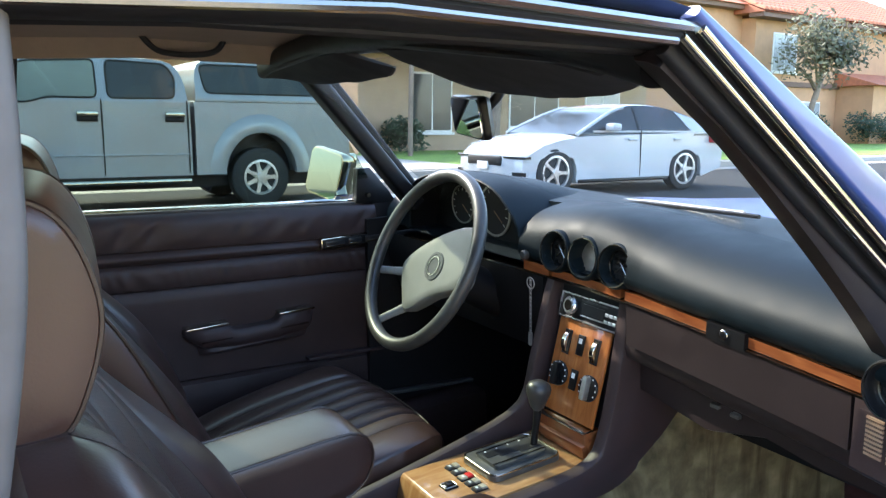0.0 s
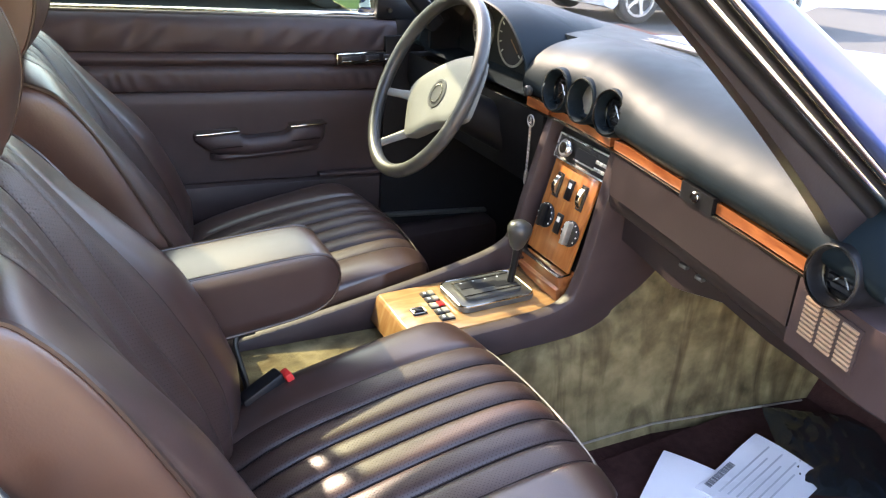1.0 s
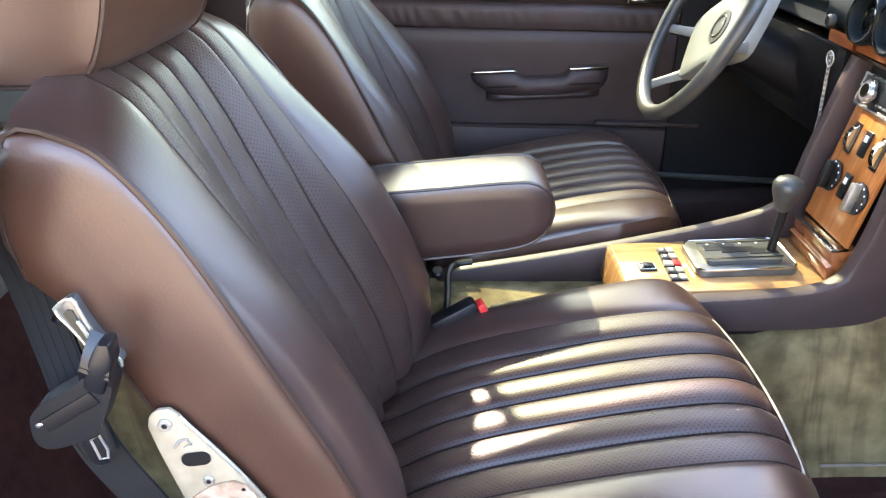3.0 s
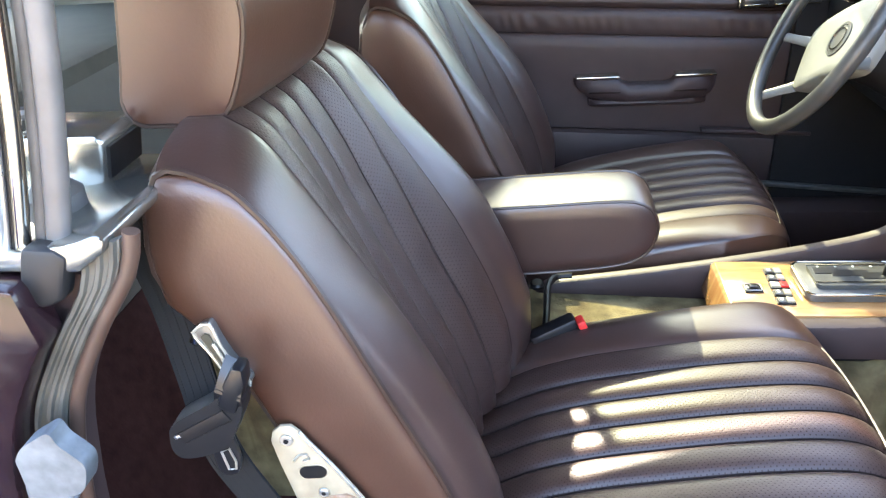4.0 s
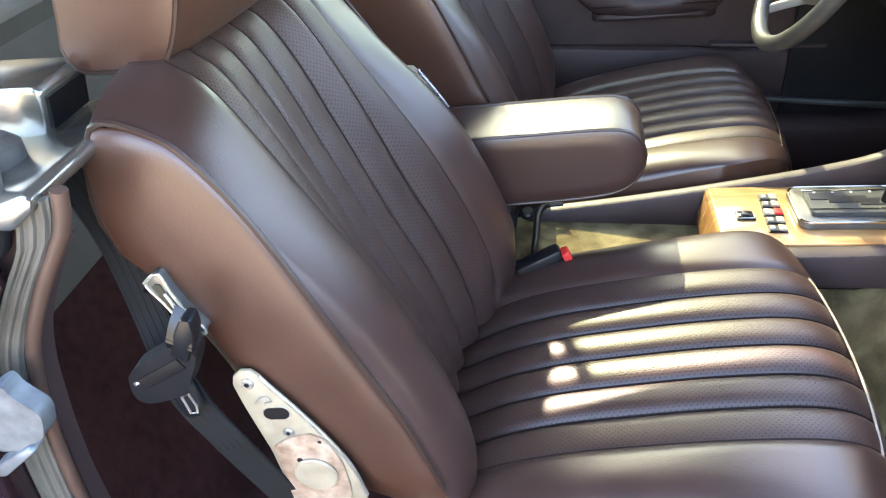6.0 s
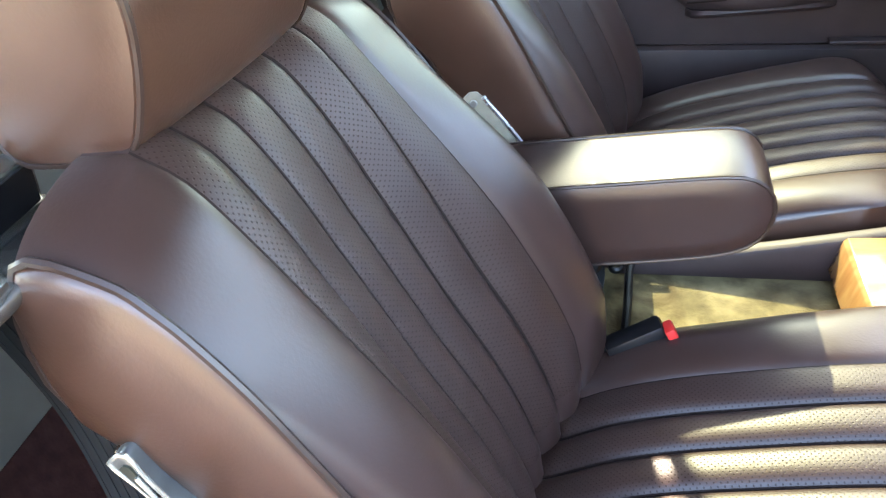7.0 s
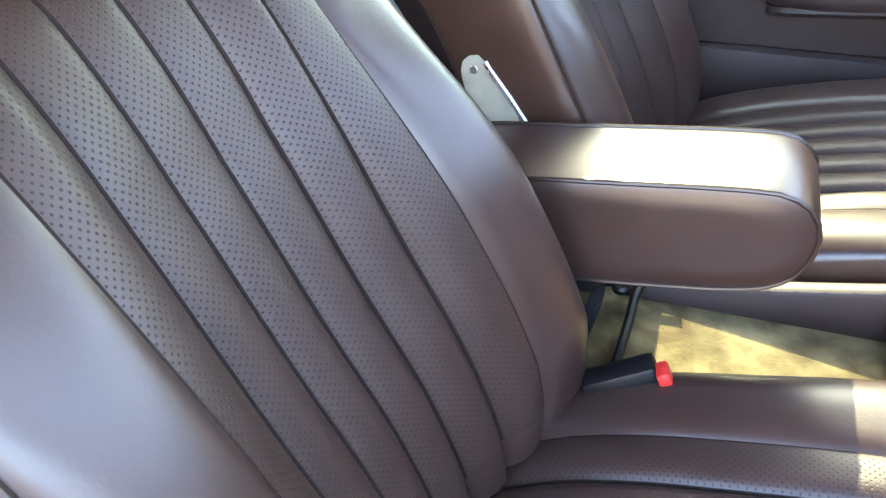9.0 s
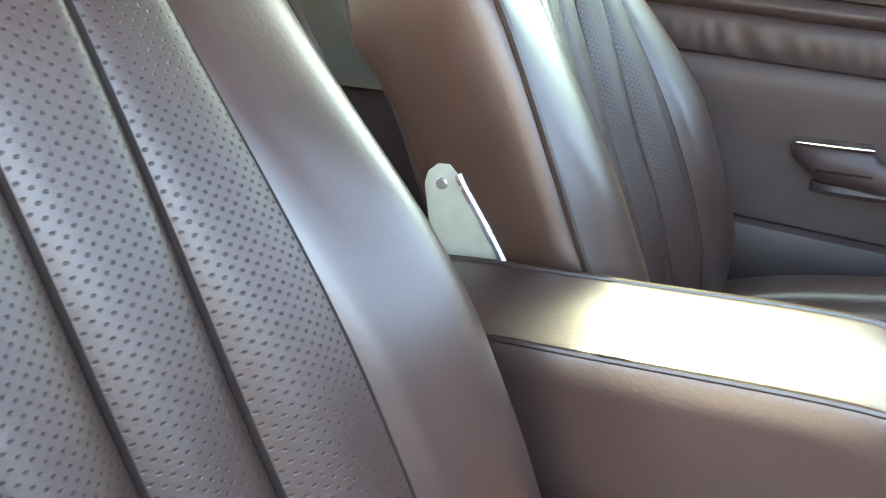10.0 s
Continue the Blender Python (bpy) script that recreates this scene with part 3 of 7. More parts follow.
def car_seat(yc, side, label, ahead=0.0):
    """side: -1 where the outer side faces -y; ahead: how far its runners are set forward."""
    seat = thing("bucket_seat", (0.2, yc, 0.20), label, "car seat", "front seats", at=CAR @ Matrix.Translation((ahead, 0, 0)))
    back, edges = backrest(yc, 0.226, 1)
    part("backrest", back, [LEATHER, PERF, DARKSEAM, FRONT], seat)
    bm, path = cushion(yc - 0.012 * -side, 0.232)
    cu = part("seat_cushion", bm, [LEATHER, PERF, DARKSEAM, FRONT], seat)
    hc = yc - 0.026
    hr, seams = headrest(yc)
    head = part("headrest", hr, LEATHER, seat)
    for seam in seams:
        part("piping", tube(seam, 0.0024, 6, closed=True), PIPE, head)
    for s in (-1, 1):
        part("post", tube([(-0.205, hc + 0.05 * s, 0.86), (-0.206, hc + 0.05 * s, 0.90)], 0.006, 8), CHROME, head)
    for s, edge in zip((-1, 1), edges):
        line = [(x + 0.001, y + s * 0.0018, z) for x, y, z in edge[5:]]
        part("piping", tube(smooth_path(line[::3] + line[-1:], 4), 0.0030, 6), PIPE, seat)
    rim = []
    for k in range(33):
        v = -1 + 2 * k / 32
        w = abs(v)
        rim.append((0.470 - 0.022 * w * w - 0.03 * max(0, (w - 0.85) / 0.15) ** 2, yc + 0.012 * side + v * 0.205, 0.4775 - 0.02 * w**6))
    part("piping", tube(rim, 0.0014, 6), PIPE_PALE if side < 0 else PIPE, cu, "worn edge piping")
    part("seat_base", box((0.0, yc - 0.18, 0.215), (0.44, yc + 0.18, 0.31), 0.01), BLACK, seat)
    for s in (-1, 1):
        part("rail", box((-0.05, yc + s * 0.15 - 0.015, 0.195), (0.47, yc + s * 0.15 + 0.015, 0.22), 0.003), STEEL, seat)
    return seat


PY, DY = -0.288, 0.345
passenger = car_seat(PY, -1, "brown leather passenger seat with fluted perforated panels and headrest")
hinge(passenger, -0.519, 0, 0, -1)
frame_line = curve_at([(-0.1905, 0.7474), (-0.183, 0.7535), (-0.1749, 0.7554), (-0.1695, 0.735), (-0.161, 0.713), (-0.1504, 0.6976), (-0.1545, 0.692), (-0.1610, 0.693), (-0.1705, 0.7067), (-0.1800, 0.7264), (-0.1885, 0.7410), (-0.1905, 0.7474)], 36)[:-1]
rel = part("release_handle", slab(frame_line, -0.5275, -0.508, 0.002), GUNMETAL, passenger, "chrome-rimmed backrest release")
part("rim", tube([(a, -0.5275, b) for a, b in frame_line], 0.0017, 8, closed=True), POLISHED, rel, "chrome rim toned cream for its sky reflection")
slot_line = curve_at([(-0.1845, 0.7440), (-0.1775, 0.7475), (-0.1735, 0.7335), (-0.1655, 0.7145), (-0.1585, 0.7010), (-0.1640, 0.7030), (-0.1715, 0.7150), (-0.1795, 0.7320), (-0.1845, 0.7440)], 24)[:-1]
part("recess", slab(slot_line, -0.5290, -0.524), OLIVEDARK, rel)
part("lever", tube([(-0.1745, -0.5298, 0.738), (-0.1685, -0.5304, 0.722), (-0.1620, -0.5298, 0.706)], 0.0018, 8), POLISHED, rel)
part("catch", box((-0.1975, -0.520, 0.728), (-0.1885, -0.507, 0.748), 0.002, turn=Matrix.Rotation(radians(30), 3, "Y")), CHROME, passenger, "small chrome catch at the seat's edge")
driver = car_seat(DY, 1, "brown leather driver's seat with fluted panels behind the steering wheel", 0.045)
hinge(driver, 0.118, 0.0, 0.036, -1, plain=True)
part("recline_lever", tube([(-0.025, 0.555, 0.50), (0.015, 0.573, 0.518), (0.047, 0.580, 0.526)], 0.0035, 8), HUB, driver, "small grey recline lever")

# ---- the folding armrest between the seats ----
arm = thing("armrest", (0.0, 0.03, 0.505), "brown leather folding armrest between the seats, partly sunlit", "armrest")
line = curve_at([(-0.10, 0.561), (-0.10, 0.606), (-0.06, 0.618), (0.08, 0.626), (0.20, 0.632), (0.240, 0.627), (0.260, 0.604), (0.260, 0.572), (0.243, 0.543), (0.20, 0.526), (0.08, 0.514), (-0.06, 0.507), (-0.10, 0.516), (-0.10, 0.561)], 60)[:-1]
rings = []
for y, k in ((0.0, 0.55), (0.0005, 0.93), (0.003, 0.985), (0.010, 1.0), (0.058, 1.012), (0.106, 1.0), (0.113, 0.98), (0.116, 0.93), (0.117, 0.55)):
    rings.append([(0.08 + (x - 0.08) * (1 - (1 - k) * 0.35), y - 0.027, 0.571 + (z - 0.571) * k) for x, z in line])
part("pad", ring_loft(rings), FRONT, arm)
for y in (-0.0255, 0.0885):
    part("piping", tube([(0.08 + (x - 0.08) * 0.994, y, 0.571 + (z - 0.571) * 0.978) for x, z in line], 0.0024, 8, closed=True), PIPE, arm)
part("hinge", disc((-0.06, -0.036, 0.520), (0, 1, 0), 0.016, 0.14, 16, bevel=0.003), BLACK, arm)

# ---- centre tunnel and console ----
tun = []
for x, zt, w in ((-0.45, 0.44, 0.13), (0.0, 0.42, 0.125), (0.36, 0.405, 0.12), (0.55, 0.40, 0.118), (0.70, 0.44, 0.118), (0.86, 0.55, 0.125), (1.0, 0.60, 0.15), (1.25, 0.62, 0.2)):
    sec = [(w + 0.02, 0.17), (w + 0.004, 0.30), (w, zt - 0.05), (w - 0.012, zt - 0.015), (w - 0.035, zt), (0, zt + 0.003), (-w + 0.035, zt), (-w + 0.012, zt - 0.015), (-w, zt - 0.05), (-w - 0.004, 0.30), (-w - 0.02, 0.17)]
    sec = [(a + 0.0, b) for a, b in curve_at(sec, 34)]
    tun.append([(x, y, z) for y, z in sec])
solo("tunnel_carpet", ring_loft(tun), CARPET, (0.3, 0, 0.17), "stained olive-yellow carpet over the centre tunnel", "carpet", kind="structure")

con = thing("centre_console", (0.5, 0, 0.40), "brown leather centre console with zebra-wood panels and switches", "centre console")
left = curve_at([(0.085, 0.42), (0.10, 0.432), (0.25, 0.452), (0.38, 0.472), (0.52, 0.497), (0.61, 0.520), (0.645, 0.548), (0.665, 0.62), (0.70, 0.74)], 30) + [(0.71, 0.768), (0.78, 0.768), (0.84, 0.545), (0.70, 0.44), (0.55, 0.39), (0.085, 0.39)]
part("side_panel", slab(left, 0.082, 0.104, 0.006), TRIM, con)
right = curve_at([(0.345, 0.455), (0.40, 0.472), (0.55, 0.476), (0.64, 0.488), (0.668, 0.53), (0.69, 0.62), (0.712, 0.745)], 26) + [(0.715, 0.768), (0.80, 0.768)] + curve_at([(0.86, 0.512), (0.828, 0.478), (0.771, 0.450), (0.69, 0.424), (0.60, 0.419), (0.52, 0.420), (0.345, 0.42)], 20)
part("side_panel", slab(right, -0.106, -0.078, 0.006), TRIM, con)
part("core", slab([(0.37, 0.40), (0.37, 0.455), (0.66, 0.455), (0.69, 0.53), (0.735, 0.76), (0.80, 0.76), (0.80, 0.45), (0.6, 0.40)], -0.080, 0.084), BLACK, con)
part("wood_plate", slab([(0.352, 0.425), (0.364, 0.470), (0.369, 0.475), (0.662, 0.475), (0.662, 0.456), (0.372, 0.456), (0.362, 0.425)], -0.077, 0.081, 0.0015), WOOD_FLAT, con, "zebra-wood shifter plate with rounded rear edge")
# gear selector plate
gate = part("selector_plate", slab([(a + 0.548, b + 0.008) for a, b in rounded(0.150, 0.102, 0.016)], 0.475, 0.487, 0.003, axis="z"), GUNMETAL, con, "dark metal selector surround with bright rim")
part("bright_rim", tube([(a + 0.548, b + 0.008, 0.4865) for a, b in rounded(0.146, 0.098, 0.015)], 0.0018, 6, closed=True), CHROME, gate)
part("selector_top", slab([(a + 0.548, b + 0.008) for a, b in rounded(0.112, 0.066, 0.008)], 0.487, 0.4935, 0.002, axis="z"), GATEGREY, gate)
part("gate_slot", slab([(0.497, 0.026), (0.532, 0.026), (0.532, 0.018), (0.572, 0.018), (0.572, 0.011), (0.603, 0.011), (0.603, -0.006), (0.560, -0.006), (0.560, 0.001), (0.520, 0.001), (0.520, 0.009), (0.497, 0.009)], 0.4936, 0.4946, axis="z"), DIAL, gate)
for y in (-0.017, 0.034):
    part("chrome_line", box((0.49, y - 0.001, 0.493), (0.606, y + 0.001, 0.4948)), CHROME, gate)
for k in range(4):
    part("marking", box((0.505 + 0.025 * k, 0.028, 0.4936), (0.508 + 0.025 * k, 0.031, 0.4942)), WHITEPL, gate)
stick = thing("gear_selector", (0.60, 0.003, 0.49), "black automatic gear selector lever with pear-shaped knob", "gear lever")
part("stem", tube([(0.594, 0.004, 0.488), (0.599, 0.002, 0.53), (0.603, 0, 0.575)], [0.007, 0.006, 0.008], 10), BLACK, stick)
part("knob", lathe((0.598, -0.001, 0.560), (0.12, 0, 1), [(0.006, 0), (0.012, 0.006), (0.0165, 0.018), (0.0215, 0.032), (0.0225, 0.041), (0.019, 0.049), (0.010, 0.054), (0.002, 0.055)], 24), RIM, stick)
# rocker switches round the red hazard switch
SWITCH = [(0.415, 0.028, 0, 0.020, 0.026), (0.448, 0.045, 1, 0.016, 0.026), (0.4475, 0.0245, 1, 0.016, 0.026), (0.447, 0.003, 2, 0.017, 0.028), (0.446, -0.019, 1, 0.016, 0.026), (0.445, -0.0405, 1, 0.016, 0.026)]
for x, y, sort, w, d in SWITCH:
    if sort == 0:
        x, y, w, d = 0.408, -0.004, 0.022, 0.026
    sw = part("switch", box((x - d / 2, y - w / 2, 0.475), (x + d / 2, y + w / 2, 0.4768), 0.0006), BLACK, con, "red hazard switch" if sort == 2 else "small rocker switch with a cream half")
    tip = Matrix.Rotation(radians(5), 3, "Y")
    if sort == 0:
        part("rocker", box((x - 0.006, y - 0.006, 0.478), (x + 0.006, y + 0.006, 0.4825), 0.0015, turn=tip), DIAL, sw)
        part("rim", tube([(x + a, y + b, 0.4786) for a, b in rounded(d - 0.003, w - 0.003, 0.003, 3)], 0.0008, 5, closed=True), STEEL, sw)
        part("symbol", box((x - 0.010, y - 0.003, 0.4785), (x - 0.007, y + 0.003, 0.479)), WHITEPL, sw)
        continue
    part("rocker", box((x - d / 2 + 0.0015, y - w / 2 + 0.0015, 0.4765), (x + 0.001, y + w / 2 - 0.0015, 0.4800), 0.001, turn=tip), GUNMETAL if sort == 1 else CREAM, sw)
    part("cap", box((x + 0.001, y - w / 2 + 0.0015, 0.4765), (x + d / 2 - 0.0015, y + w / 2 - 0.0015, 0.4806), 0.001, turn=tip), CREAM if sort == 1 else RED, sw, "cream half" if sort == 1 else "red half")
    part("symbol", box((x - 0.008, y - 0.003, 0.4799), (x - 0.004, y + 0.003, 0.4806)), WHITEPL, sw)
# upright panel with heater controls, leaning back from the ashtray to the radio
SLOPE = math.atan2(0.047, 0.17)


def up(y, z, off=0.0):
    """A place on the leaning panel at height z, off it towards the seats."""
    return Vector((0.665 + (z - 0.53) * 0.047 / 0.17 - off * math.cos(SLOPE), y, z + off * math.sin(SLOPE)))


LEAN = Matrix.Rotation(SLOPE, 3, "Y")
NRM = (-math.cos(SLOPE), 0, math.sin(SLOPE))


def lean_box(y0, y1, z0, z1, t0, t1, bevel=0.0):
    m = up((y0 + y1) / 2, (z0 + z1) / 2, (t0 + t1) / 2)
    s = Vector((abs(t1 - t0), y1 - y0, (z1 - z0) / math.cos(SLOPE))) / 2
    return box(m - s, m + s, bevel, turn=LEAN)


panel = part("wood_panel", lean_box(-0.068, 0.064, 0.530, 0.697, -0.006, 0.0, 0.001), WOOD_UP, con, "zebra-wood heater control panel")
for y, z in ((0.034, 0.657), (-0.040, 0.657)):
    w = part("slider_wheel", disc(up(y, z, -0.012) + Vector((0, -0.005, 0)), (0, 1, 0), 0.024, 0.010, 20, bevel=0.001), CHROME, panel, "ribbed thumb wheel")
    part("slot", lean_box(y - 0.009, y + 0.009, z - 0.022, z + 0.022, 0, 0.0012), BLACK, w)
for z in (0.659, 0.597):
    sw = part("switch", lean_box(-0.011, 0.005, z - 0.018, z + 0.018, 0, 0.004, 0.001), BLACK, panel, "black rocker switch")
    part("symbol", lean_box(-0.007, 0.001, z + 0.003, z + 0.012, 0.004, 0.0047), WHITEPL, sw)
for y, z in ((0.036, 0.598), (-0.044, 0.594)):
    k = part("knob", disc(up(y, z), NRM, 0.0235, 0.006, 28, bevel=0.002), BLACK, panel, "round black heater knob")
    part("grip", lean_box(y - 0.0055, y + 0.0055, z - 0.020, z + 0.020, 0.004, 0.018, 0.002), BLACK if y > 0 else STEEL, k)
    for q in range(9):
        a = radians(-120 + 30 * q)
        part("mark", lean_box(y + 0.0205 * math.sin(a) - 0.0012, y + 0.0205 * math.sin(a) + 0.0012, z + 0.0205 * math.cos(a) - 0.0012, z + 0.0205 * math.cos(a) + 0.0012, 0.006, 0.0066), WHITEPL, k)
ash = part("ashtray", slab([(0.648, 0.478), (0.645, 0.500), (0.652, 0.502), (0.648, 0.524), (0.70, 0.524), (0.70, 0.478)], -0.068, 0.062, 0.0015), WOOD_STRIP, con, "zebra-wood ashtray lid")
part("chrome_lip", box((0.646, -0.068, 0.524), (0.672, 0.062, 0.528), 0.001), CHROME, ash)

lip = part("tray_lip", tube(smooth_path([(0.145, 0.0885, 0.447), (0.118, 0.083, 0.446), (0.106, 0.058, 0.443), (0.104, 0.015, 0.434), (0.102, -0.03, 0.430), (0.098, -0.085, 0.420)], 6), 0.0055, 8), BLACK, con, "thin black rear lip of the tray")
part("knob", disc((0.088, 0.068, 0.436), (0, -0.3, 1), 0.011, 0.012, 18, bevel=0.003), BLACK, lip)

radio = thing("car_radio", (0.71, 0, 0.70), "black single-slot car radio with silver volume knob", "car radio")
part("face", lean_box(-0.083, 0.068, 0.699, 0.742, -0.01, 0.004, 0.002), BLACK, radio)
part("display", lean_box(-0.045, 0.010, 0.713, 0.731, 0.004, 0.0052), DIAL, radio)
kn = part("volume_knob", disc(up(0.036, 0.722, 0.004), NRM, 0.0165, 0.011, 24, bevel=0.003), BRIGHT, radio, "silver volume knob")
part("cap", disc(up(0.036, 0.722, 0.015), NRM, 0.010, 0.001, 20), CHROME, kn)
part("chrome_edge", lean_box(-0.083, 0.068, 0.7405, 0.743, 0.003, 0.006), BRIGHT, radio)
part("chrome_edge", lean_box(-0.083, 0.068, 0.699, 0.7015, 0.003, 0.006), BRIGHT, radio)
for y in (-0.0818, 0.0668):
    part("chrome_edge", lean_box(y - 0.0012, y + 0.0012, 0.7015, 0.7405, 0.003, 0.006), BRIGHT, radio)
part("bright_bar", lean_box(-0.046, 0.012, 0.7085, 0.7112, 0.004, 0.0056), BRIGHT, radio)
for k in range(6):
    y, z = -0.052 - 0.010 * (k % 3), 0.712 + 0.012 * (k // 3)
    part("button", lean_box(y - 0.004, y + 0.004, z - 0.003, z + 0.003, 0.004, 0.006, 0.0006), BRIGHT, radio)
part("slot", lean_box(-0.05, 0.015, 0.734, 0.737, 0.004, 0.0048), DIAL, radio)

# ---- dashboard ----
DASHX = [(-0.66, 0.605), (-0.55, 0.628), (-0.45, 0.645), (-0.34, 0.662), (-0.15, 0.690), (0.0, 0.705), (0.15, 0.705), (0.68, 0.695)]


def dash_x(y):
    return float(np.interp(y, [p[0] for p in DASHX], [p[1] for p in DASHX]))


VENTS = (0.070, -0.006, -0.083)
dash = thing("dashboard", (0.8, 0, 0.66), "black padded dashboard with wood strip, round vents and glovebox", "dashboard")
rings = []
for y in list(np.linspace(-0.655, -0.15, 14)) + list(np.linspace(-0.145, 0.125, 52)) + [0.14, 0.155, 0.168, 0.176, 0.180] + list(np.linspace(0.20, 0.60, 9)) + [0.612, 0.618, 0.65, 0.69]:
    xs = dash_x(y) + 0.006 * max(0.0, 1 - (y / 0.2) ** 4)
    hump = 0.025 * math.exp(-((y - 0.0) / 0.16) ** 2)
    prof = curve_at([(xs + 0.004, 0.788), (xs - 0.010, 0.806), (xs + 0.002, 0.836 + hump), (xs + 0.045, 0.868 + hump), (xs + 0.12, 0.884 + 0.5 * hump), (0.95, 0.884), (1.04, 0.872)], 60) + [(1.10, 0.84), (1.05, 0.79), (0.85, 0.788)]
    end = min(1, (y + 0.655) / 0.03 + 0.8)
    opened = 0.178 < y < 0.615
    rings.append([(max(x, 0.815) if opened and z < 0.93 else 0.768 if x < 0.768 and any((y - c) ** 2 + (z - 0.822 - 0.16 * (x - 0.698)) ** 2 < 0.0310**2 for c in VENTS) else x, y, 0.788 + (z - 0.788) * end) for x, z in prof])
part("pad", ring_loft(rings), DASH, dash)


def along(y0, y1, f, n=24):
    """A bar along the dash, with a section (dx, z) that f gives at y."""
    return ring_loft([[(dash_x(y) + dx, y, z) for dx, z in f(y)] for y in np.linspace(y0, y1, n)])


for y0, y1 in ((-0.30, -0.112), (-0.545, -0.375), (-0.10, 0.085)):
    part("wood_strip", along(y0, y1, lambda y: [(0.0, 0.7705), (0.0, 0.7855), (0.02, 0.7855), (0.02, 0.7705)]), WOOD_STRIP, dash, "red-brown wood strip")
part("chrome_strip", along(-0.60, 0.62, lambda y: [(-0.004, 0.7655), (-0.004, 0.7690), (0.02, 0.7690), (0.02, 0.7655)], 40), CHROME, dash, "thin chrome strip")
part("glovebox_lid", along(-0.535, -0.118, lambda y: [(0.0, 0.695), (-0.002, 0.765), (0.05, 0.765), (0.05, 0.695)]), GLOVE, dash, "dark brown glovebox lid")
lockb = part("lock_plate", along(-0.373, -0.302, lambda y: [(-0.006, 0.766), (-0.006, 0.790), (0.02, 0.790), (0.02, 0.766)], 4), BLACK, dash, "black glovebox lock plate")
part("lock", disc((dash_x(-0.337) - 0.006, -0.337, 0.779), (-1, 0, 0), 0.0075, 0.004, 20, bevel=0.001), CHROME, lockb)
part("keyhole", disc((dash_x(-0.337) - 0.010, -0.337, 0.779), (-1, 0, 0), 0.0035, 0.0006, 12), BLACK, lockb)
part("end_panel", along(-0.70, -0.541, lambda y: [(-0.004, 0.68), (-0.004, 0.7655), (0.05, 0.7655), (0.05, 0.68)]), TRIM, dash)
part("knee_ledge", along(-0.70, -0.105, lambda y: [(0.014, 0.668), (0.010, 0.682), (0.013, 0.691), (0.06, 0.691), (0.06, 0.660), (0.020, 0.662)], 30), GLOVE, dash, "brown under-dash ledge")
COVER = ([-0.66, -0.60, -0.47, -0.375, -0.265, -0.225, -0.10], [0.640, 0.632, 0.622, 0.626, 0.590, 0.592, 0.60])
# its floor runs forward out of view to block light to the footwell
cover = part("under_cover", along(-0.66, -0.106, lambda y: [(0.048, 0.668), (0.050, float(np.interp(y, *COVER))), (0.058, float(np.interp(y, *COVER)) - 0.004), (0.27, float(np.interp(y, *COVER)) + 0.02), (0.27, 0.668)], 40), GLOVE, dash, "dark under-dash cover")
for y in (-0.285, -0.325):
    part("clip", box((dash_x(y) + 0.040, y - 0.008, 0.636), (dash_x(y) + 0.052, y + 0.008, 0.643), 0.002), GUNMETAL, cover, "small metal clip")
part("lower_panel", box((0.90, -0.66, 0.50), (0.96, -0.12, 0.78)), BLACK, dash)
part("driver_underdash", along(0.105, 0.69, lambda y: [(0.03, 0.60), (-0.005, 0.70), (-0.003, 0.765), (0.10, 0.765), (0.15, 0.60)], 16), BLACK, dash)
grille = part("speaker_grille", along(-0.642, -0.550, lambda y: [(-0.0065, 0.702), (-0.0065, 0.756), (0.0, 0.756), (0.0, 0.702)], 6), TRIM, dash, "slotted loudspeaker grille")
for k in range(3):
    for j in range(9):
        y0 = -0.560 - 0.028 * k
        part("slat", along(y0 - 0.022, y0, lambda y: [(-0.009, 0.7055 + 0.0055 * j), (-0.009, 0.7085 + 0.0055 * j), (-0.006, 0.7085 + 0.0055 * j), (-0.006, 0.7055 + 0.0055 * j)], 3), SLAT, grille)


def air_vent(c, r, axis, cross, dial=False, housing=0.074, skin=DASH):
    v = part("air_vent", lathe(c, axis, [(r * 1.12, -housing), (r * 1.12, -0.006), (r * 1.08, 0.002), (r * 1.0, 0.003), (r * 0.93, -0.002), (r * 0.90, -0.03), (r * 0.90, -housing)], 36, closed=True), skin, dash, "round black air vent")
    q = Vector(axis).normalized()
    part("barrel", disc(Vector(c) - q * 0.036, q, r * 0.91, 0.008, 28), DIAL if not dial else STEEL, v)
    # Chrome ring; on the centre vents it draws only the rims' sheen.
    part("bezel", lathe(Vector(c) + q * 0.0005, q, [(r * 1.03, 0), (r * 1.03, 0.0034), (r * 0.975, 0.0034), (r * 0.975, 0)], 36, closed=True), CHROME, v, "thin bright ring, drawn for chrome and rim sheen")
    if cross:
        part("chrome_ring", lathe(Vector(c) - q * 0.02, q, [(r * 0.88, 0), (r * 0.88, 0.003), (r * 0.80, 0.003), (r * 0.80, 0)], 28, closed=True), CHROME, v)
        a = q.orthogonal().normalized()
        for d in (a, q.cross(a)):
            part("fin", tube([Vector(c) - q * 0.019 - d * r * 0.5, Vector(c) - q * 0.017 + d * r * 0.5], 0.0012, 6), CHROME, v)
        for k in range(-3, 4):
            part("slat", box(Vector(c) - q * 0.024 + Vector((-0.001, -r * 0.7, k * r * 0.24 - 0.0007)), Vector(c) - q * 0.024 + Vector((0.012, r * 0.7, k * r * 0.24 + 0.0007))), BLACK, v)


AX = (-0.97, 0, 0.16)
air_vent((0.698, 0.070, 0.822), 0.0355, AX, True)
air_vent((0.698, -0.006, 0.822), 0.0355, AX, False, True)
air_vent((0.698, -0.083, 0.822), 0.0355, AX, True)
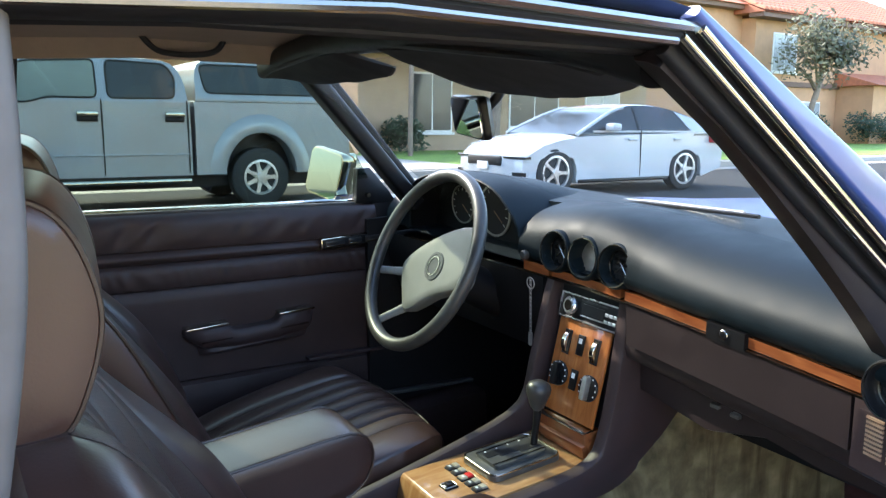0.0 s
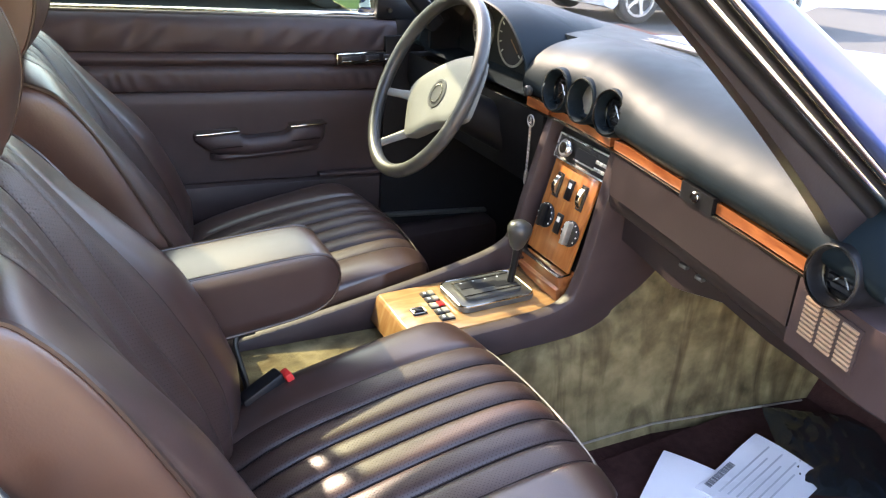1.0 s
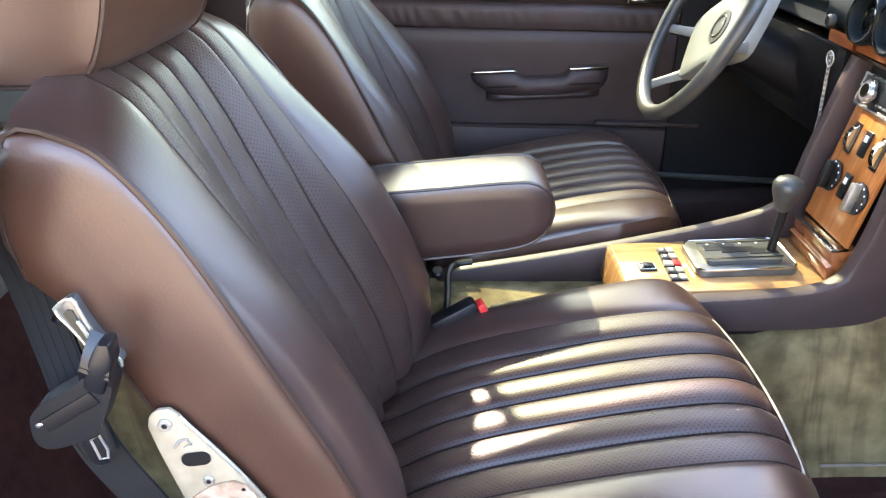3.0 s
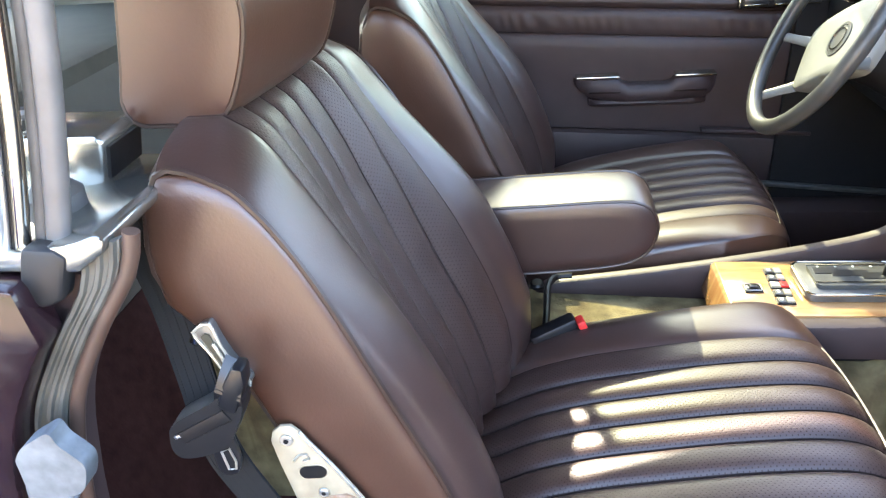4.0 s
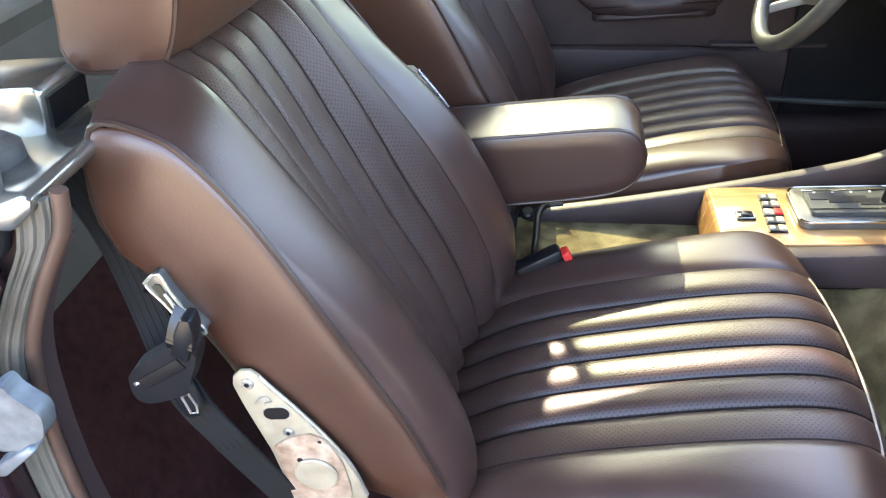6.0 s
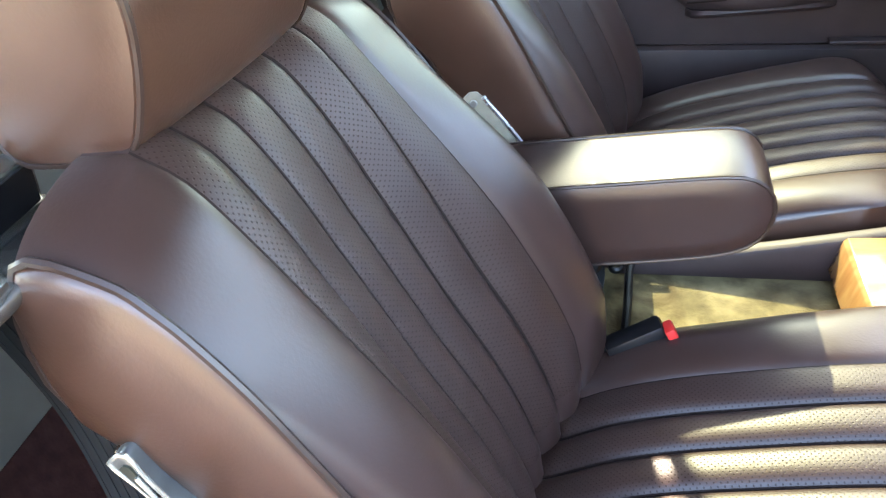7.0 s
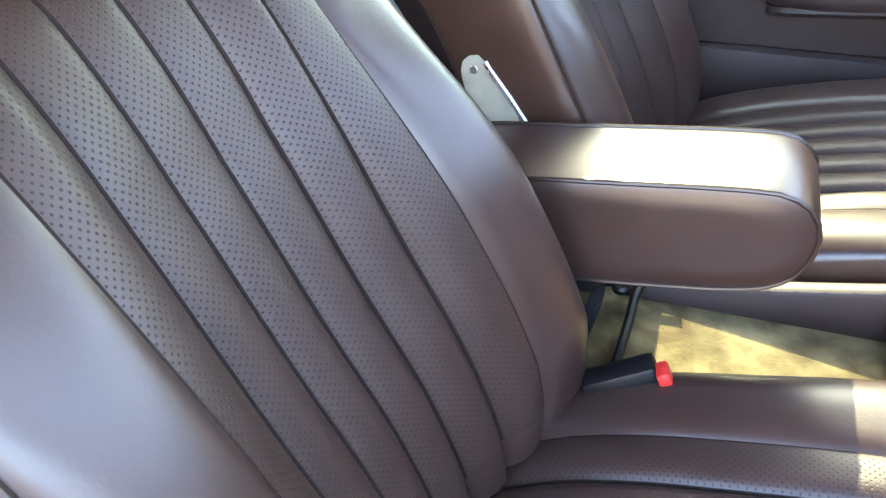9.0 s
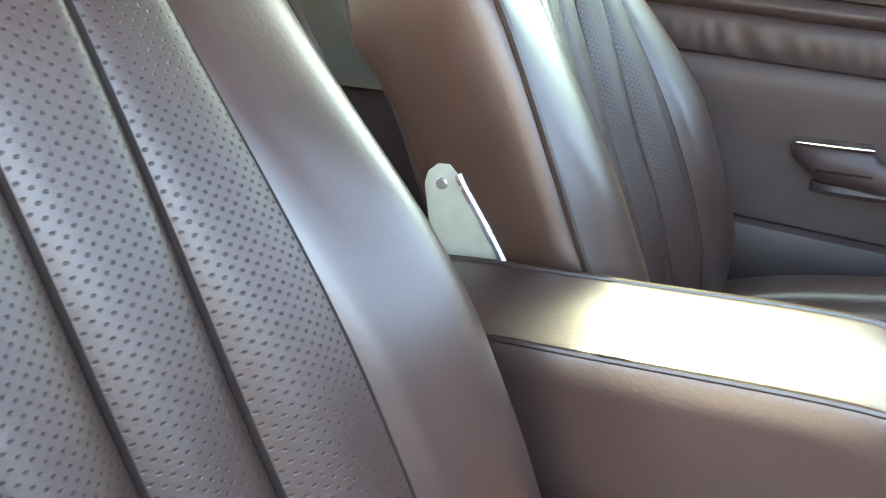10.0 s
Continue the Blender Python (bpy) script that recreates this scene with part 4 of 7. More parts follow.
air_vent((0.602, -0.592, 0.795), 0.032, (-0.97, 0.1, 0.1), True, skin=BLACK)

# instrument hood and dials
hood = [(0.625, 0.785), (0.622, 0.84), (0.595, 0.890), (0.53, 0.921), (0.42, 0.934), (0.335, 0.933), (0.265, 0.918), (0.215, 0.886), (0.180, 0.845), (0.168, 0.785)]
arch = curve_at(hood, 30)
rings = []
for x, k, dz in ((0.712, 0.955, 0), (0.700, 0.985, 0), (0.702, 1.0, 0), (0.76, 1.0, 0.002), (0.90, 0.96, -0.02), (1.03, 0.90, -0.05)):
    rings.append([(x, 0.395 + (y - 0.395) * k, 0.785 + (z - 0.785) * k + dz * (z - 0.785) / 0.15) for y, z in arch])
ih = part("instrument_hood", ring_loft(rings, cap=False), DASH, dash, "black hood over the instruments")
part("hood_lining", ring_loft([[(x, 0.395 + (y - 0.395) * 0.95, 0.785 + (z - 0.785) * 0.95) for y, z in arch] for x in (0.715, 0.80)], cap=False), BLACK, ih)
clu = part("instrument_panel", slab([(0.395 + (y - 0.395) * 0.95, 0.785 + (z - 0.785) * 0.95) for y, z in arch], 0.79, 0.80, axis="x"), BLACK, dash)
for y, r in ((0.25, 0.046), (0.375, 0.058), (0.50, 0.046)):
    d = part("dial", lathe((0.79, y, 0.848), (-1, 0, 0), [(r, 0), (r, 0.004), (r * 0.92, 0.004), (r * 0.92, 0.001)], 32), STEEL, clu, "round instrument dial")
    part("dial_face", disc((0.7885, y, 0.848), (-1, 0, 0), r * 0.92, 0.001, 32), DIAL, d)
    for q in range(11):
        a = radians(-130 + 26 * q)
        part("mark", bar((0.787, y + r * 0.72 * math.sin(a), 0.848 + r * 0.72 * math.cos(a)), (0.787, y + r * 0.85 * math.sin(a), 0.848 + r * 0.85 * math.cos(a)), 0.002, 0.002), WHITEPL, d)
    part("needle", bar((0.786, y, 0.848), (0.786, y - r * 0.5, 0.848 - r * 0.4), 0.0015, 0.002), SLAT, d)
part("wood_strip", box((0.702, 0.090, 0.7695), (0.712, 0.165, 0.7875)), WOOD_STRIP, dash)
part("light_switch", disc((0.70, 0.152, 0.80), (-1, 0, 0.1), 0.010, 0.012, 16, bevel=0.003), RIM, dash, "dull light switch knob")

keys = thing("key_chain", (0.705, 0.135, 0.64), "keys hanging on a thin beaded chain from the dash", "keys")
for k in range(28):
    part("link", tube([(0.695 + 0.0022 * math.cos(a), 0.135 + 0.0022 * math.sin(a) * (k % 2), 0.757 - 0.0042 * k + 0.0022 * math.sin(a) * (1 - k % 2)) for a in np.linspace(0, 2 * math.pi, 9)[:-1]], 0.0006, 5, closed=True), STEEL, keys)
part("key", slab([(a + 0.135, b + 0.635) for a, b in rounded(0.012, 0.028, 0.004)], 0.694, 0.696, axis="x"), STEEL, keys)
part("ring", tube([(0.695, 0.135 + 0.011 * math.cos(a), 0.748 + 0.011 * math.sin(a)) for a in np.linspace(0, 2 * math.pi, 17)[:-1]], 0.0011, 5, closed=True), STEEL, keys)

# ---- steering wheel ----
WC = Vector((0.5545, 0.3065, 0.787))
WN = Vector((-0.882, 0.048, 0.468)).normalized()
WL = (Vector((0, 1, 0)) - WN * WN.y).normalized()
WU = WL.cross(WN)


TURN = radians(27)


def wp(a, b, c=0.0):
    """A place on the turned wheel: a to its left, b up it, c towards the driver."""
    return WC + WL * (a * math.cos(TURN) + b * math.sin(TURN)) + WU * (-a * math.sin(TURN) + b * math.cos(TURN)) + WN * c


wheel = thing("steering_wheel", WC - WN * 0.02, "dark four-spoke steering wheel with faded grey padded hub", "steering wheel")
part("rim", tube([wp(0.1795 * math.cos(t), 0.1795 * math.sin(t)) for t in np.linspace(0, 2 * math.pi, 73)[:-1]], 0.0135, 12, closed=True), RIM, wheel)
pad = [(-0.122, 0.040), (-0.085, 0.056), (0, 0.064), (0.085, 0.056), (0.122, 0.040), (0.124, 0.010), (0.110, -0.052), (0.098, -0.076), (0.060, -0.078), (0, -0.072), (-0.060, -0.078), (-0.098, -0.076), (-0.110, -0.052), (-0.124, 0.010)]
pad = curve_at(pad + pad[:1], 64)[:-1]
rings = []
for k, c in ((0.96, -0.060), (1.0, -0.049), (1.0, -0.042), (0.975, -0.036), (0.92, -0.0335), (0.7, -0.033), (0.3, -0.033)):
    rings.append([wp(a * k, -0.006 + (b + 0.006) * k, c) for a, b in pad])
hub = part("hub_pad", ring_loft(rings), HUB, wheel, "faded grey vinyl hub pad")
part("emblem_recess", lathe(wp(0, -0.006, -0.034), WN, [(0.031, 0), (0.030, 0.003), (0.025, 0.003), (0.024, 0.0)], 32, closed=True), RIM, hub)
part("emblem_disc", disc(wp(0, -0.006, -0.0335), WN, 0.024, 0.002, 28), RIM, hub)
part("emblem_ring", lathe(wp(0, -0.006, -0.032), WN, [(0.0205, 0), (0.0205, 0.002), (0.018, 0.002), (0.018, 0)], 28, closed=True), CHROME, hub, "round metal badge")
for s in (-1, 1):
    for a0, b0, a1, b1 in ((0.118, 0.022, 0.176, 0.030), (0.098, -0.062, 0.148, -0.098)):
        p0, p1 = wp(s * a0, b0, -0.050), wp(s * a1, b1, -0.006)
        part("spoke", ring_loft([[p + (wp(0, 1) - WC) * (h * math.cos(t)) + WN * (0.006 * math.sin(t)) for t in np.linspace(0, 2 * math.pi, 13)[:-1]] for p, h in ((p0, 0.012), ((p0 + p1) / 2, 0.009), (p1, 0.009))]), HUB, wheel)
part("column", tube([wp(0, -0.01, -0.055), wp(0, -0.01, -0.12), wp(0, -0.01, -0.30)], [0.045, 0.042, 0.05], 20), BLACK, wheel)
part("indicator_stalk", tube([wp(0.03, 0.03, -0.10), wp(0.11, 0.075, -0.10), wp(0.14, 0.095, -0.095)], 0.006, 8), BLACK, wheel)

# ---- driver's door ----
def slope(bm, k=-0.062):
    for v in bm.verts:
        v.co.z += k * v.co.x
    return bm


door = thing("driver_door", (0.25, 0.76, 0.30), "closed driver's door with dark maroon padded trim and chrome pulls", "car door")
part("skin", slope(slab([(-0.30, 0.30), (-0.30, 0.875), (0.672, 0.875), (0.672, 0.30)], 0.748, 0.85, 0.008)), PAINT, door)
rings = []
prof = curve_at([(0.755, 0.876), (0.738, 0.874), (0.726, 0.855), (0.724, 0.82), (0.728, 0.797)], 14) + [(0.736, 0.794)] + curve_at([(0.733, 0.790), (0.7275, 0.779), (0.732, 0.769)], 8) + [(0.738, 0.765)] + curve_at([(0.731, 0.760), (0.7265, 0.748), (0.7265, 0.725), (0.730, 0.710)], 10) + [(0.7365, 0.706)] + curve_at([(0.731, 0.700), (0.729, 0.66), (0.731, 0.60), (0.731, 0.49)], 10) + [(0.738, 0.485), (0.728, 0.478), (0.722, 0.45), (0.722, 0.34), (0.735, 0.32), (0.76, 0.32)]
for x in np.linspace(-0.30, 0.675, 180):
    ring = []
    for y, z in prof:
        wr = 0.0
        if 0.708 < z < 0.760:
            fold = math.sin(x * 210 + 7.0 * noise.noise(Vector((x * 9, 1.0, 0))) + (z - 0.73) * 60)
            wr = 0.0022 * fold * (0.55 + 0.8 * noise.noise(Vector((x * 7, 5.0, 0)))) * math.sin(math.pi * (z - 0.708) / 0.052)
        elif z > 0.80:
            wr = 0.008 * noise.noise(Vector((x * 30 - z * 22, z * 9, 3.0))) * math.sin(math.pi * min(1, (z - 0.80) / 0.07))
        ring.append((x, y + wr, z - 0.062 * x))
    rings.append(ring)
part("trim_panel", ring_loft(rings), TRIM, door, "maroon padded trim with two pleats")
part("sill_chrome", slope(box((-0.30, 0.752, 0.876), (0.66, 0.778, 0.886), 0.003)), CHROME, door, "bright chrome sill strip")
part("window_pane", ring_loft([[(-0.10 - 0.03 * (1.2 - z) / 0.3, y, z), (0.44, y, z) if z > 1.1 else (0.69, y, z), (0.44, y + 0.004, z) if z > 1.1 else (0.69, y + 0.004, z), (-0.10 - 0.03 * (1.2 - z) / 0.3, y + 0.004, z)] for y, z in ((0.752, 0.86), (0.60, 1.215))]), TINTED, door, "closed green-tinted side window")
part("window_slot", slope(box((-0.30, 0.742, 0.874), (0.66, 0.752, 0.881), 0.002)), RUBBER, door)
rings = []
for x, d, top, bot in ((0.172, 0.006, 0.596, 0.585), (0.180, 0.022, 0.602, 0.577), (0.196, 0.034, 0.603, 0.566), (0.214, 0.040, 0.603, 0.555), (0.268, 0.042, 0.602, 0.549), (0.278, 0.043, 0.590, 0.548), (0.292, 0.045, 0.585, 0.548), (0.375, 0.045, 0.585, 0.548), (0.388, 0.043, 0.590, 0.548), (0.398, 0.042, 0.602, 0.549), (0.455, 0.038, 0.603, 0.552), (0.474, 0.026, 0.602, 0.560), (0.486, 0.008, 0.596, 0.575)):
    rings.append([(x, 0.733 - d * k, z) for k, z in curve_at([(0.0, top), (0.70, top), (0.92, top - 0.010), (1.0, 0.62 * top + 0.38 * bot - 0.006), (0.97, 0.35 * top + 0.65 * bot), (0.80, bot), (0.0, bot)], 24)])
pull = part("door_pull", ring_loft(rings), TRIM, door, "padded door pull")
rings = []
for x, d in ((0.205, 0.004), (0.215, 0.020), (0.235, 0.028), (0.43, 0.028), (0.455, 0.020), (0.468, 0.004)):
    rings.append([(x, 0.733 - d * k, z) for k, z in ((0.0, 0.549), (0.9, 0.549), (1.0, 0.541), (0.85, 0.534), (0.0, 0.531))])
part("pull_lip", ring_loft(rings), TRIM, pull)
# A dark bar laid on to draw the groove's shade line.
part("groove", bar((0.205, 0.694, 0.571), (0.462, 0.694, 0.571), 0.004, 0.003), DARKSEAM, pull)
for x0, x1 in ((0.174, 0.272), (0.393, 0.482)):
    part("chrome_end", box((x0, 0.697, 0.6015), (x1, 0.735, 0.6065), 0.002), CHROME, pull, "chrome cap")
opener = part("door_opener", box((0.515, 0.712, 0.738), (0.69, 0.733, 0.766), 0.003), CHROME, door, "chrome door opener in a dark recess")
part("recess", box((0.518, 0.709, 0.7405), (0.687, 0.7125, 0.7635), 0.001), BLACK, opener)
for x0, x1 in ((0.524, 0.575), (0.585, 0.622), (0.632, 0.68)):
    part("lever", box((x0, 0.706, 0.745), (x1, 0.711, 0.759), 0.002), DIAL, opener)
    part("edge", box((x0 + 0.002, 0.7045, 0.7455), (x1 - 0.002, 0.706, 0.748), 0.0005), CHROME, opener)
part("pocket_edge", slope(box((0.46, 0.700, 0.497), (0.70, 0.724, 0.505), 0.002)), TRIM, door)
part("hinge_end", box((0.672, 0.737, 0.30), (0.80, 0.80, 0.842), 0.004), BLACK, door)
part("mirror_gusset", slab([(0.625, 0.838), (0.74, 0.83), (0.72, 0.862), (0.668, 0.925), (0.632, 0.925)], 0.735, 0.76, 0.003), BLACK, door)
part("gusset_knob", disc((0.655, 0.734, 0.858), (0, -1, 0), 0.006, 0.012, 12), CHROME, door)

wing = thing("wing_mirror", (0.66, 0.85, 0.84), "chrome-backed square wing mirror on the driver's door", "wing mirror")
head = rounded(0.120, 0.128, 0.020, 5)
DM = Matrix.Rotation(radians(22), 3, "Z") @ Matrix.Rotation(radians(7), 3, "Y") @ Matrix.Rotation(radians(13), 3, "X")
rings = []
for k, dx in ((0.96, -0.002), (1.0, 0.004), (1.0, 0.02), (0.92, 0.05), (0.7, 0.065)):
    rings.append([Vector((0.612, 0.888, 0.902)) + DM @ Vector((dx, a * k, b * k)) for a, b in head])
hs = part("housing", ring_loft(rings), CHROME, wing)
part("mirror_glass", ring_loft([[Vector((0.612, 0.888, 0.902)) + DM @ Vector((dx, a * 0.92, b * 0.92)) for a, b in head] for dx in (-0.004, -0.002)]), TONEDMIRROR, hs, "mirror glass")
part("foot", bar((0.635, 0.84, 0.845), (0.64, 0.865, 0.885), 0.03, 0.02, 0.006), CHROME, wing)

# ---- car body round the cabin ----
car = thing("roadster_car", (0.3, 0, 0.15), "blue hardtop roadster with chrome window trim, passenger door open", "car")
# hardtop shell and lining; the roof sags a little towards the passenger side
def roof_z(y, top):
    return top - 0.05 * (abs(y) / 0.60) ** 2.6 + 0.018 * y / 0.6 - 0.012


def roof_drop(x):
    return -0.34 * max(0, (-x - 0.75) / 0.4) ** 1.6 - 0.035 * max(0, (x - 0.12) / 0.25) ** 2


def beam(p0, p1, sec0, sec1, bev=0.004):
    """A bar between two places whose section (width along y, height across the bar) changes."""
    p0, p1 = Vector(p0), Vector(p1)
    d = (p1 - p0).normalized()
    s = Vector((0, 1, 0)) - d * d.y
    s.normalize()
    u = s.cross(d) * -1
    return ring_loft([[p + s * a + u * b for a, b in rounded(w, h, bev, 3)] for p, (w, h) in ((p0, sec0), (p1, sec1))])


rings_o = []
for x in (-0.96, -0.88, -0.80, -0.7, -0.5, -0.2, 0.05, 0.18, 0.26, 0.30):
    o = [(x + (0.16 * (y + 0.6) / 1.2 - 0.06) * (x > 0.1), y, roof_z(y, 1.280) + roof_drop(x)) for y in np.linspace(-0.607, 0.607, 21)]
    i = [(x + (0.16 * (y + 0.6) / 1.2 - 0.06) * (x > 0.1), y, roof_z(y, 1.264) + roof_drop(x)) for y in np.linspace(-0.585, 0.585, 21)[::-1]]
    rings_o.append(o + i)
part("hardtop", ring_loft(rings_o), PAINT, car, "glossy blue hardtop")
lin = []
for x in (-0.78, -0.5, -0.2, 0.1, 0.36):
    up_ = [(y, roof_z(y, 1.256)) for y in np.linspace(-0.52, 0.50, 13)] + [(0.515, roof_z(0.5, 1.243)), (0.522, roof_z(0.5, 1.236))]
    lin.append([(x, y, z - 0.008 * (y > 0.51) - 0.006 * (y > 0.519) + 0.5 * roof_drop(x)) for y, z in up_] + [(x, y, z - 0.006 - 0.008 * (y > 0.51) - 0.006 * (y > 0.519) + 0.5 * roof_drop(x)) for y, z in up_[::-1]])
part("headliner", ring_loft(lin), LINER, car, "beige headliner")
XS = (-0.45, -0.2, -0.1, 0.0, 0.1, 0.2, 0.265)
part("roof_rail", ring_loft([[(x, -0.560 + a, 1.182 - 0.05 * max(0, x + 0.05) + b) for a, b in rounded(0.06, 0.028, 0.010, 3)] for x in XS]), DARKRUB, car, "dark roof rail")
part("roof_seal", tube([(x, -0.556, 1.173 - 0.05 * max(0, x + 0.1)) for x in XS], 0.007, 8), DARKRUB, car)
part("drip_chrome", tube([(x, -0.602, 1.1865 - 0.078 * max(0, x)) for x in XS[:-1] + (0.25,)], 0.0045, 8), CHROME, car, "chrome drip rail")
part("roof_gutter", tube([(x, -0.596, 1.180 - 0.075 * max(0, x)) for x in XS], 0.006, 8), BLACK, car)
part("window_chrome", tube([(x, -0.600, 1.1745 - 0.073 * max(0, x)) for x in XS[:-1] + (0.232,)], 0.0034, 8), CHROME, car, "chrome window strip")
part("roof_rail", ring_loft([[(x, 0.548 + a, 1.222 - 0.03 * x + b) for a, b in rounded(0.06, 0.016, 0.006, 3)] for x in (-0.45, 0.0, 0.42)]), BLACK, car)
# windscreen frame, passenger side
low = curve_at([(0.236, 1.140), (0.304, 1.094), (0.345, 1.064), (0.456, 0.973), (0.566, 0.875), (0.654, 0.787), (0.705, 0.730)], 20)
high = curve_at([(0.262, 1.168), (0.34, 1.112), (0.52, 0.976), (0.66, 0.868), (0.80, 0.765)], 20)
part("pillar", ring_loft([[(a, -0.582, b), (a - 0.002, -0.572, b + 0.004), (a, -0.556, b + 0.006), (a * 0.6 + c * 0.4, -0.546, b * 0.6 + d * 0.4), (c, -0.548, d), (c, -0.582, d), (a * 0.5 + c * 0.5, -0.588, b * 0.5 + d * 0.5)] for (a, b), (c, d) in zip(low, high)]), PILLARVINYL, car, "dark brown vinyl windscreen pillar lining")
part("pillar_seal", beam((0.236, -0.586, 1.157), (0.77, -0.586, 0.776), (0.012, 0.020), (0.012, 0.028), 0.005), DARKRUB, car, "black rubber door seal")
part("pillar_chrome", beam((0.236, -0.600, 1.161), (0.75, -0.600, 0.794), (0.010, 0.006), (0.010, 0.007), 0.002), CHROME, car, "chrome pillar strip")
part("pillar_gutter", beam((0.242, -0.597, 1.164), (0.75, -0.597, 0.801), (0.008, 0.010), (0.008, 0.012), 0.002), BLACK, car)
part("pillar_chrome", beam((0.250, -0.605, 1.166), (0.75, -0.605, 0.812), (0.010, 0.008), (0.010, 0.009), 0.003), CHROME, car, "chrome pillar strip")
part("pillar_skin", beam((0.245, -0.594, 1.178), (0.78, -0.600, 0.842), (0.030, 0.010), (0.050, 0.058), 0.0045), PAINT, car, "glossy blue windscreen pillar")
# driver side
part("pillar", beam((0.440, 0.585, 1.170), (0.715, 0.600, 0.845), (0.05, 0.040), (0.05, 0.038), 0.01), BLACK, car, "black windscreen pillar lining")
part("pillar_seal", beam((0.480, 0.60, 1.170), (0.745, 0.615, 0.850), (0.03, 0.028), (0.03, 0.026), 0.006), BLACK, car)
part("header", ring_loft([[(0.29 + 0.10 * (y + 0.58) / 1.18 + a + 0.022 * (1 - (y / 0.6) ** 2), y, roof_z(y, 1.222) + b - 0.01) for a, b in rounded(0.085, 0.042, 0.012, 3)] for y in np.linspace(-0.545, 0.60, 21)]), BLACK, car, "black windscreen header")
part("header_skin", ring_loft([[(0.300 + 0.10 * (y + 0.58) / 1.18 + a + 0.022 * (1 - (y / 0.6) ** 2), y, roof_z(y, 1.228) + b - 0.012) for a, b in rounded(0.07, 0.022, 0.01, 3)] for y in np.linspace(-0.565, 0.605, 21)]), PAINT, car)
ws = ring_loft([[(0.33 + 0.10 * (y + 0.58) / 1.18 + 0.045 * (1 - (y / 0.6) ** 2) + d, y, roof_z(y, 1.185)) if k else (0.84 + 0.16 * (1 - (y / 0.6) ** 2) + d, y, 0.80) for d, k in ((0, 1), (0, 0), (0.005, 0), (0.005, 1))] for y in np.linspace(-0.57, 0.58, 15)])
glass = part("windscreen", ws, SCREEN, car, "raked dusty windscreen")
# bonnet, wings and scuttle
bon = []
for x, hw, z, zb in ((1.02, 0.72, 0.845, 0.79), (1.10, 0.76, 0.84, 0.78), (1.34, 0.80, 0.82, 0.77), (1.36, 0.80, 0.82, 0.30), (1.5, 0.82, 0.80, 0.30), (2.0, 0.84, 0.75, 0.30), (2.35, 0.80, 0.68, 0.30)):
    top = [(y, z - 0.05 * (abs(y) / hw) ** 4 + 0.015 * math.cos(y * 4)) for y in np.linspace(-hw, hw, 17)]
    bon.append([(x, y, zz) for y, zz in top] + [(x, hw, zb), (x, -hw, zb)])
part("bonnet", ring_loft(bon), PAINT, car, "glossy blue bonnet")
part("scuttle", box((0.93, -0.60, 0.80), (1.03, 0.60, 0.852), 0.006), STEEL, car, "pale scuttle grille")
# wipers
for y0, y1 in ((0.30, -0.16), (-0.10, -0.55)):
    wi = part("wiper", tube([(0.975, y0, 0.866), (0.955, (y0 + y1) / 2, 0.885), (0.93, y1, 0.895)], 0.005, 8), STEEL, car, "bright wiper arm")
    part("blade", tube([(0.945, y0 - 0.05, 0.872), (0.925, (y0 + y1) / 2, 0.888), (0.90, y1 - 0.05, 0.90)], 0.004, 6), BLACK, wi)
# rear of the cabin
for s in (-1, 1):
    part("quarter_panel", slab([(-0.42, 0.25), (-0.42, 0.845), (-2.0, 0.82), (-2.0, 0.3)], s * 0.72, s * 0.80, 0.01), PAINT, car)
    part("rear_pillar", ring_loft([[(-0.56 - 0.45 * (1.19 - z), s * (0.575 + 0.26 * (1.19 - z)), z), (-0.90 - 0.45 * (1.19 - z), s * (0.565 + 0.24 * (1.19 - z)), z), (-0.90 - 0.45 * (1.19 - z), s * (0.54 + 0.24 * (1.19 - z)), z), (-0.56 - 0.45 * (1.19 - z), s * (0.55 + 0.26 * (1.19 - z)), z)] for z in (0.83, 1.0, 1.205)]), CREAMVINYL, car, "greyish hardtop quarter lining")
    part("sill", box((-0.40, s * 0.70 - 0.07, 0.15), (0.95, s * 0.70 + 0.07, 0.30), 0.02), TRIM, car)
part("driver_post", slab([(-0.172, 0.30), (-0.172, 0.90), (-0.130, 1.20), (-0.34, 1.20), (-0.62, 0.88), (-0.62, 0.30)], 0.70, 0.76, 0.006), TRIM, car, "maroon trimmed post behind the driver's door")
part("window_post", beam((-0.140, 0.70, 0.86), (-0.098, 0.60, 1.205), (0.02, 0.020), (0.02, 0.020), 0.004), BLACK, car, "slim black driver's window post")
part("rear_deck", box((-2.0, -0.75, 0.74), (-0.62, 0.75, 0.83), 0.02), DECK, car)
part("rear_bulkhead", slab([(-0.34, 0.17), (-0.50, 0.53), (-0.54, 0.53), (-0.40, 0.17)], -0.72, 0.72), MAT_RED, car)
part("rear_backboard", slab([(-0.50, 0.532), (-0.62, 0.80), (-0.66, 0.80), (-0.54, 0.532)], -0.72, 0.72), CREAMVINYL, car, "grey rear backboard")
part("quarter_lining", slab([(-0.36, 0.62), (-0.42, 0.90), (-0.40, 1.10), (-0.60, 1.18), (-0.88, 1.15), (-1.12, 0.90), (-1.20, 0.80), (-1.20, 0.62)], 0.632, 0.655, 0.004), CREAMVINYL, car, "grey hardtop quarter lining")
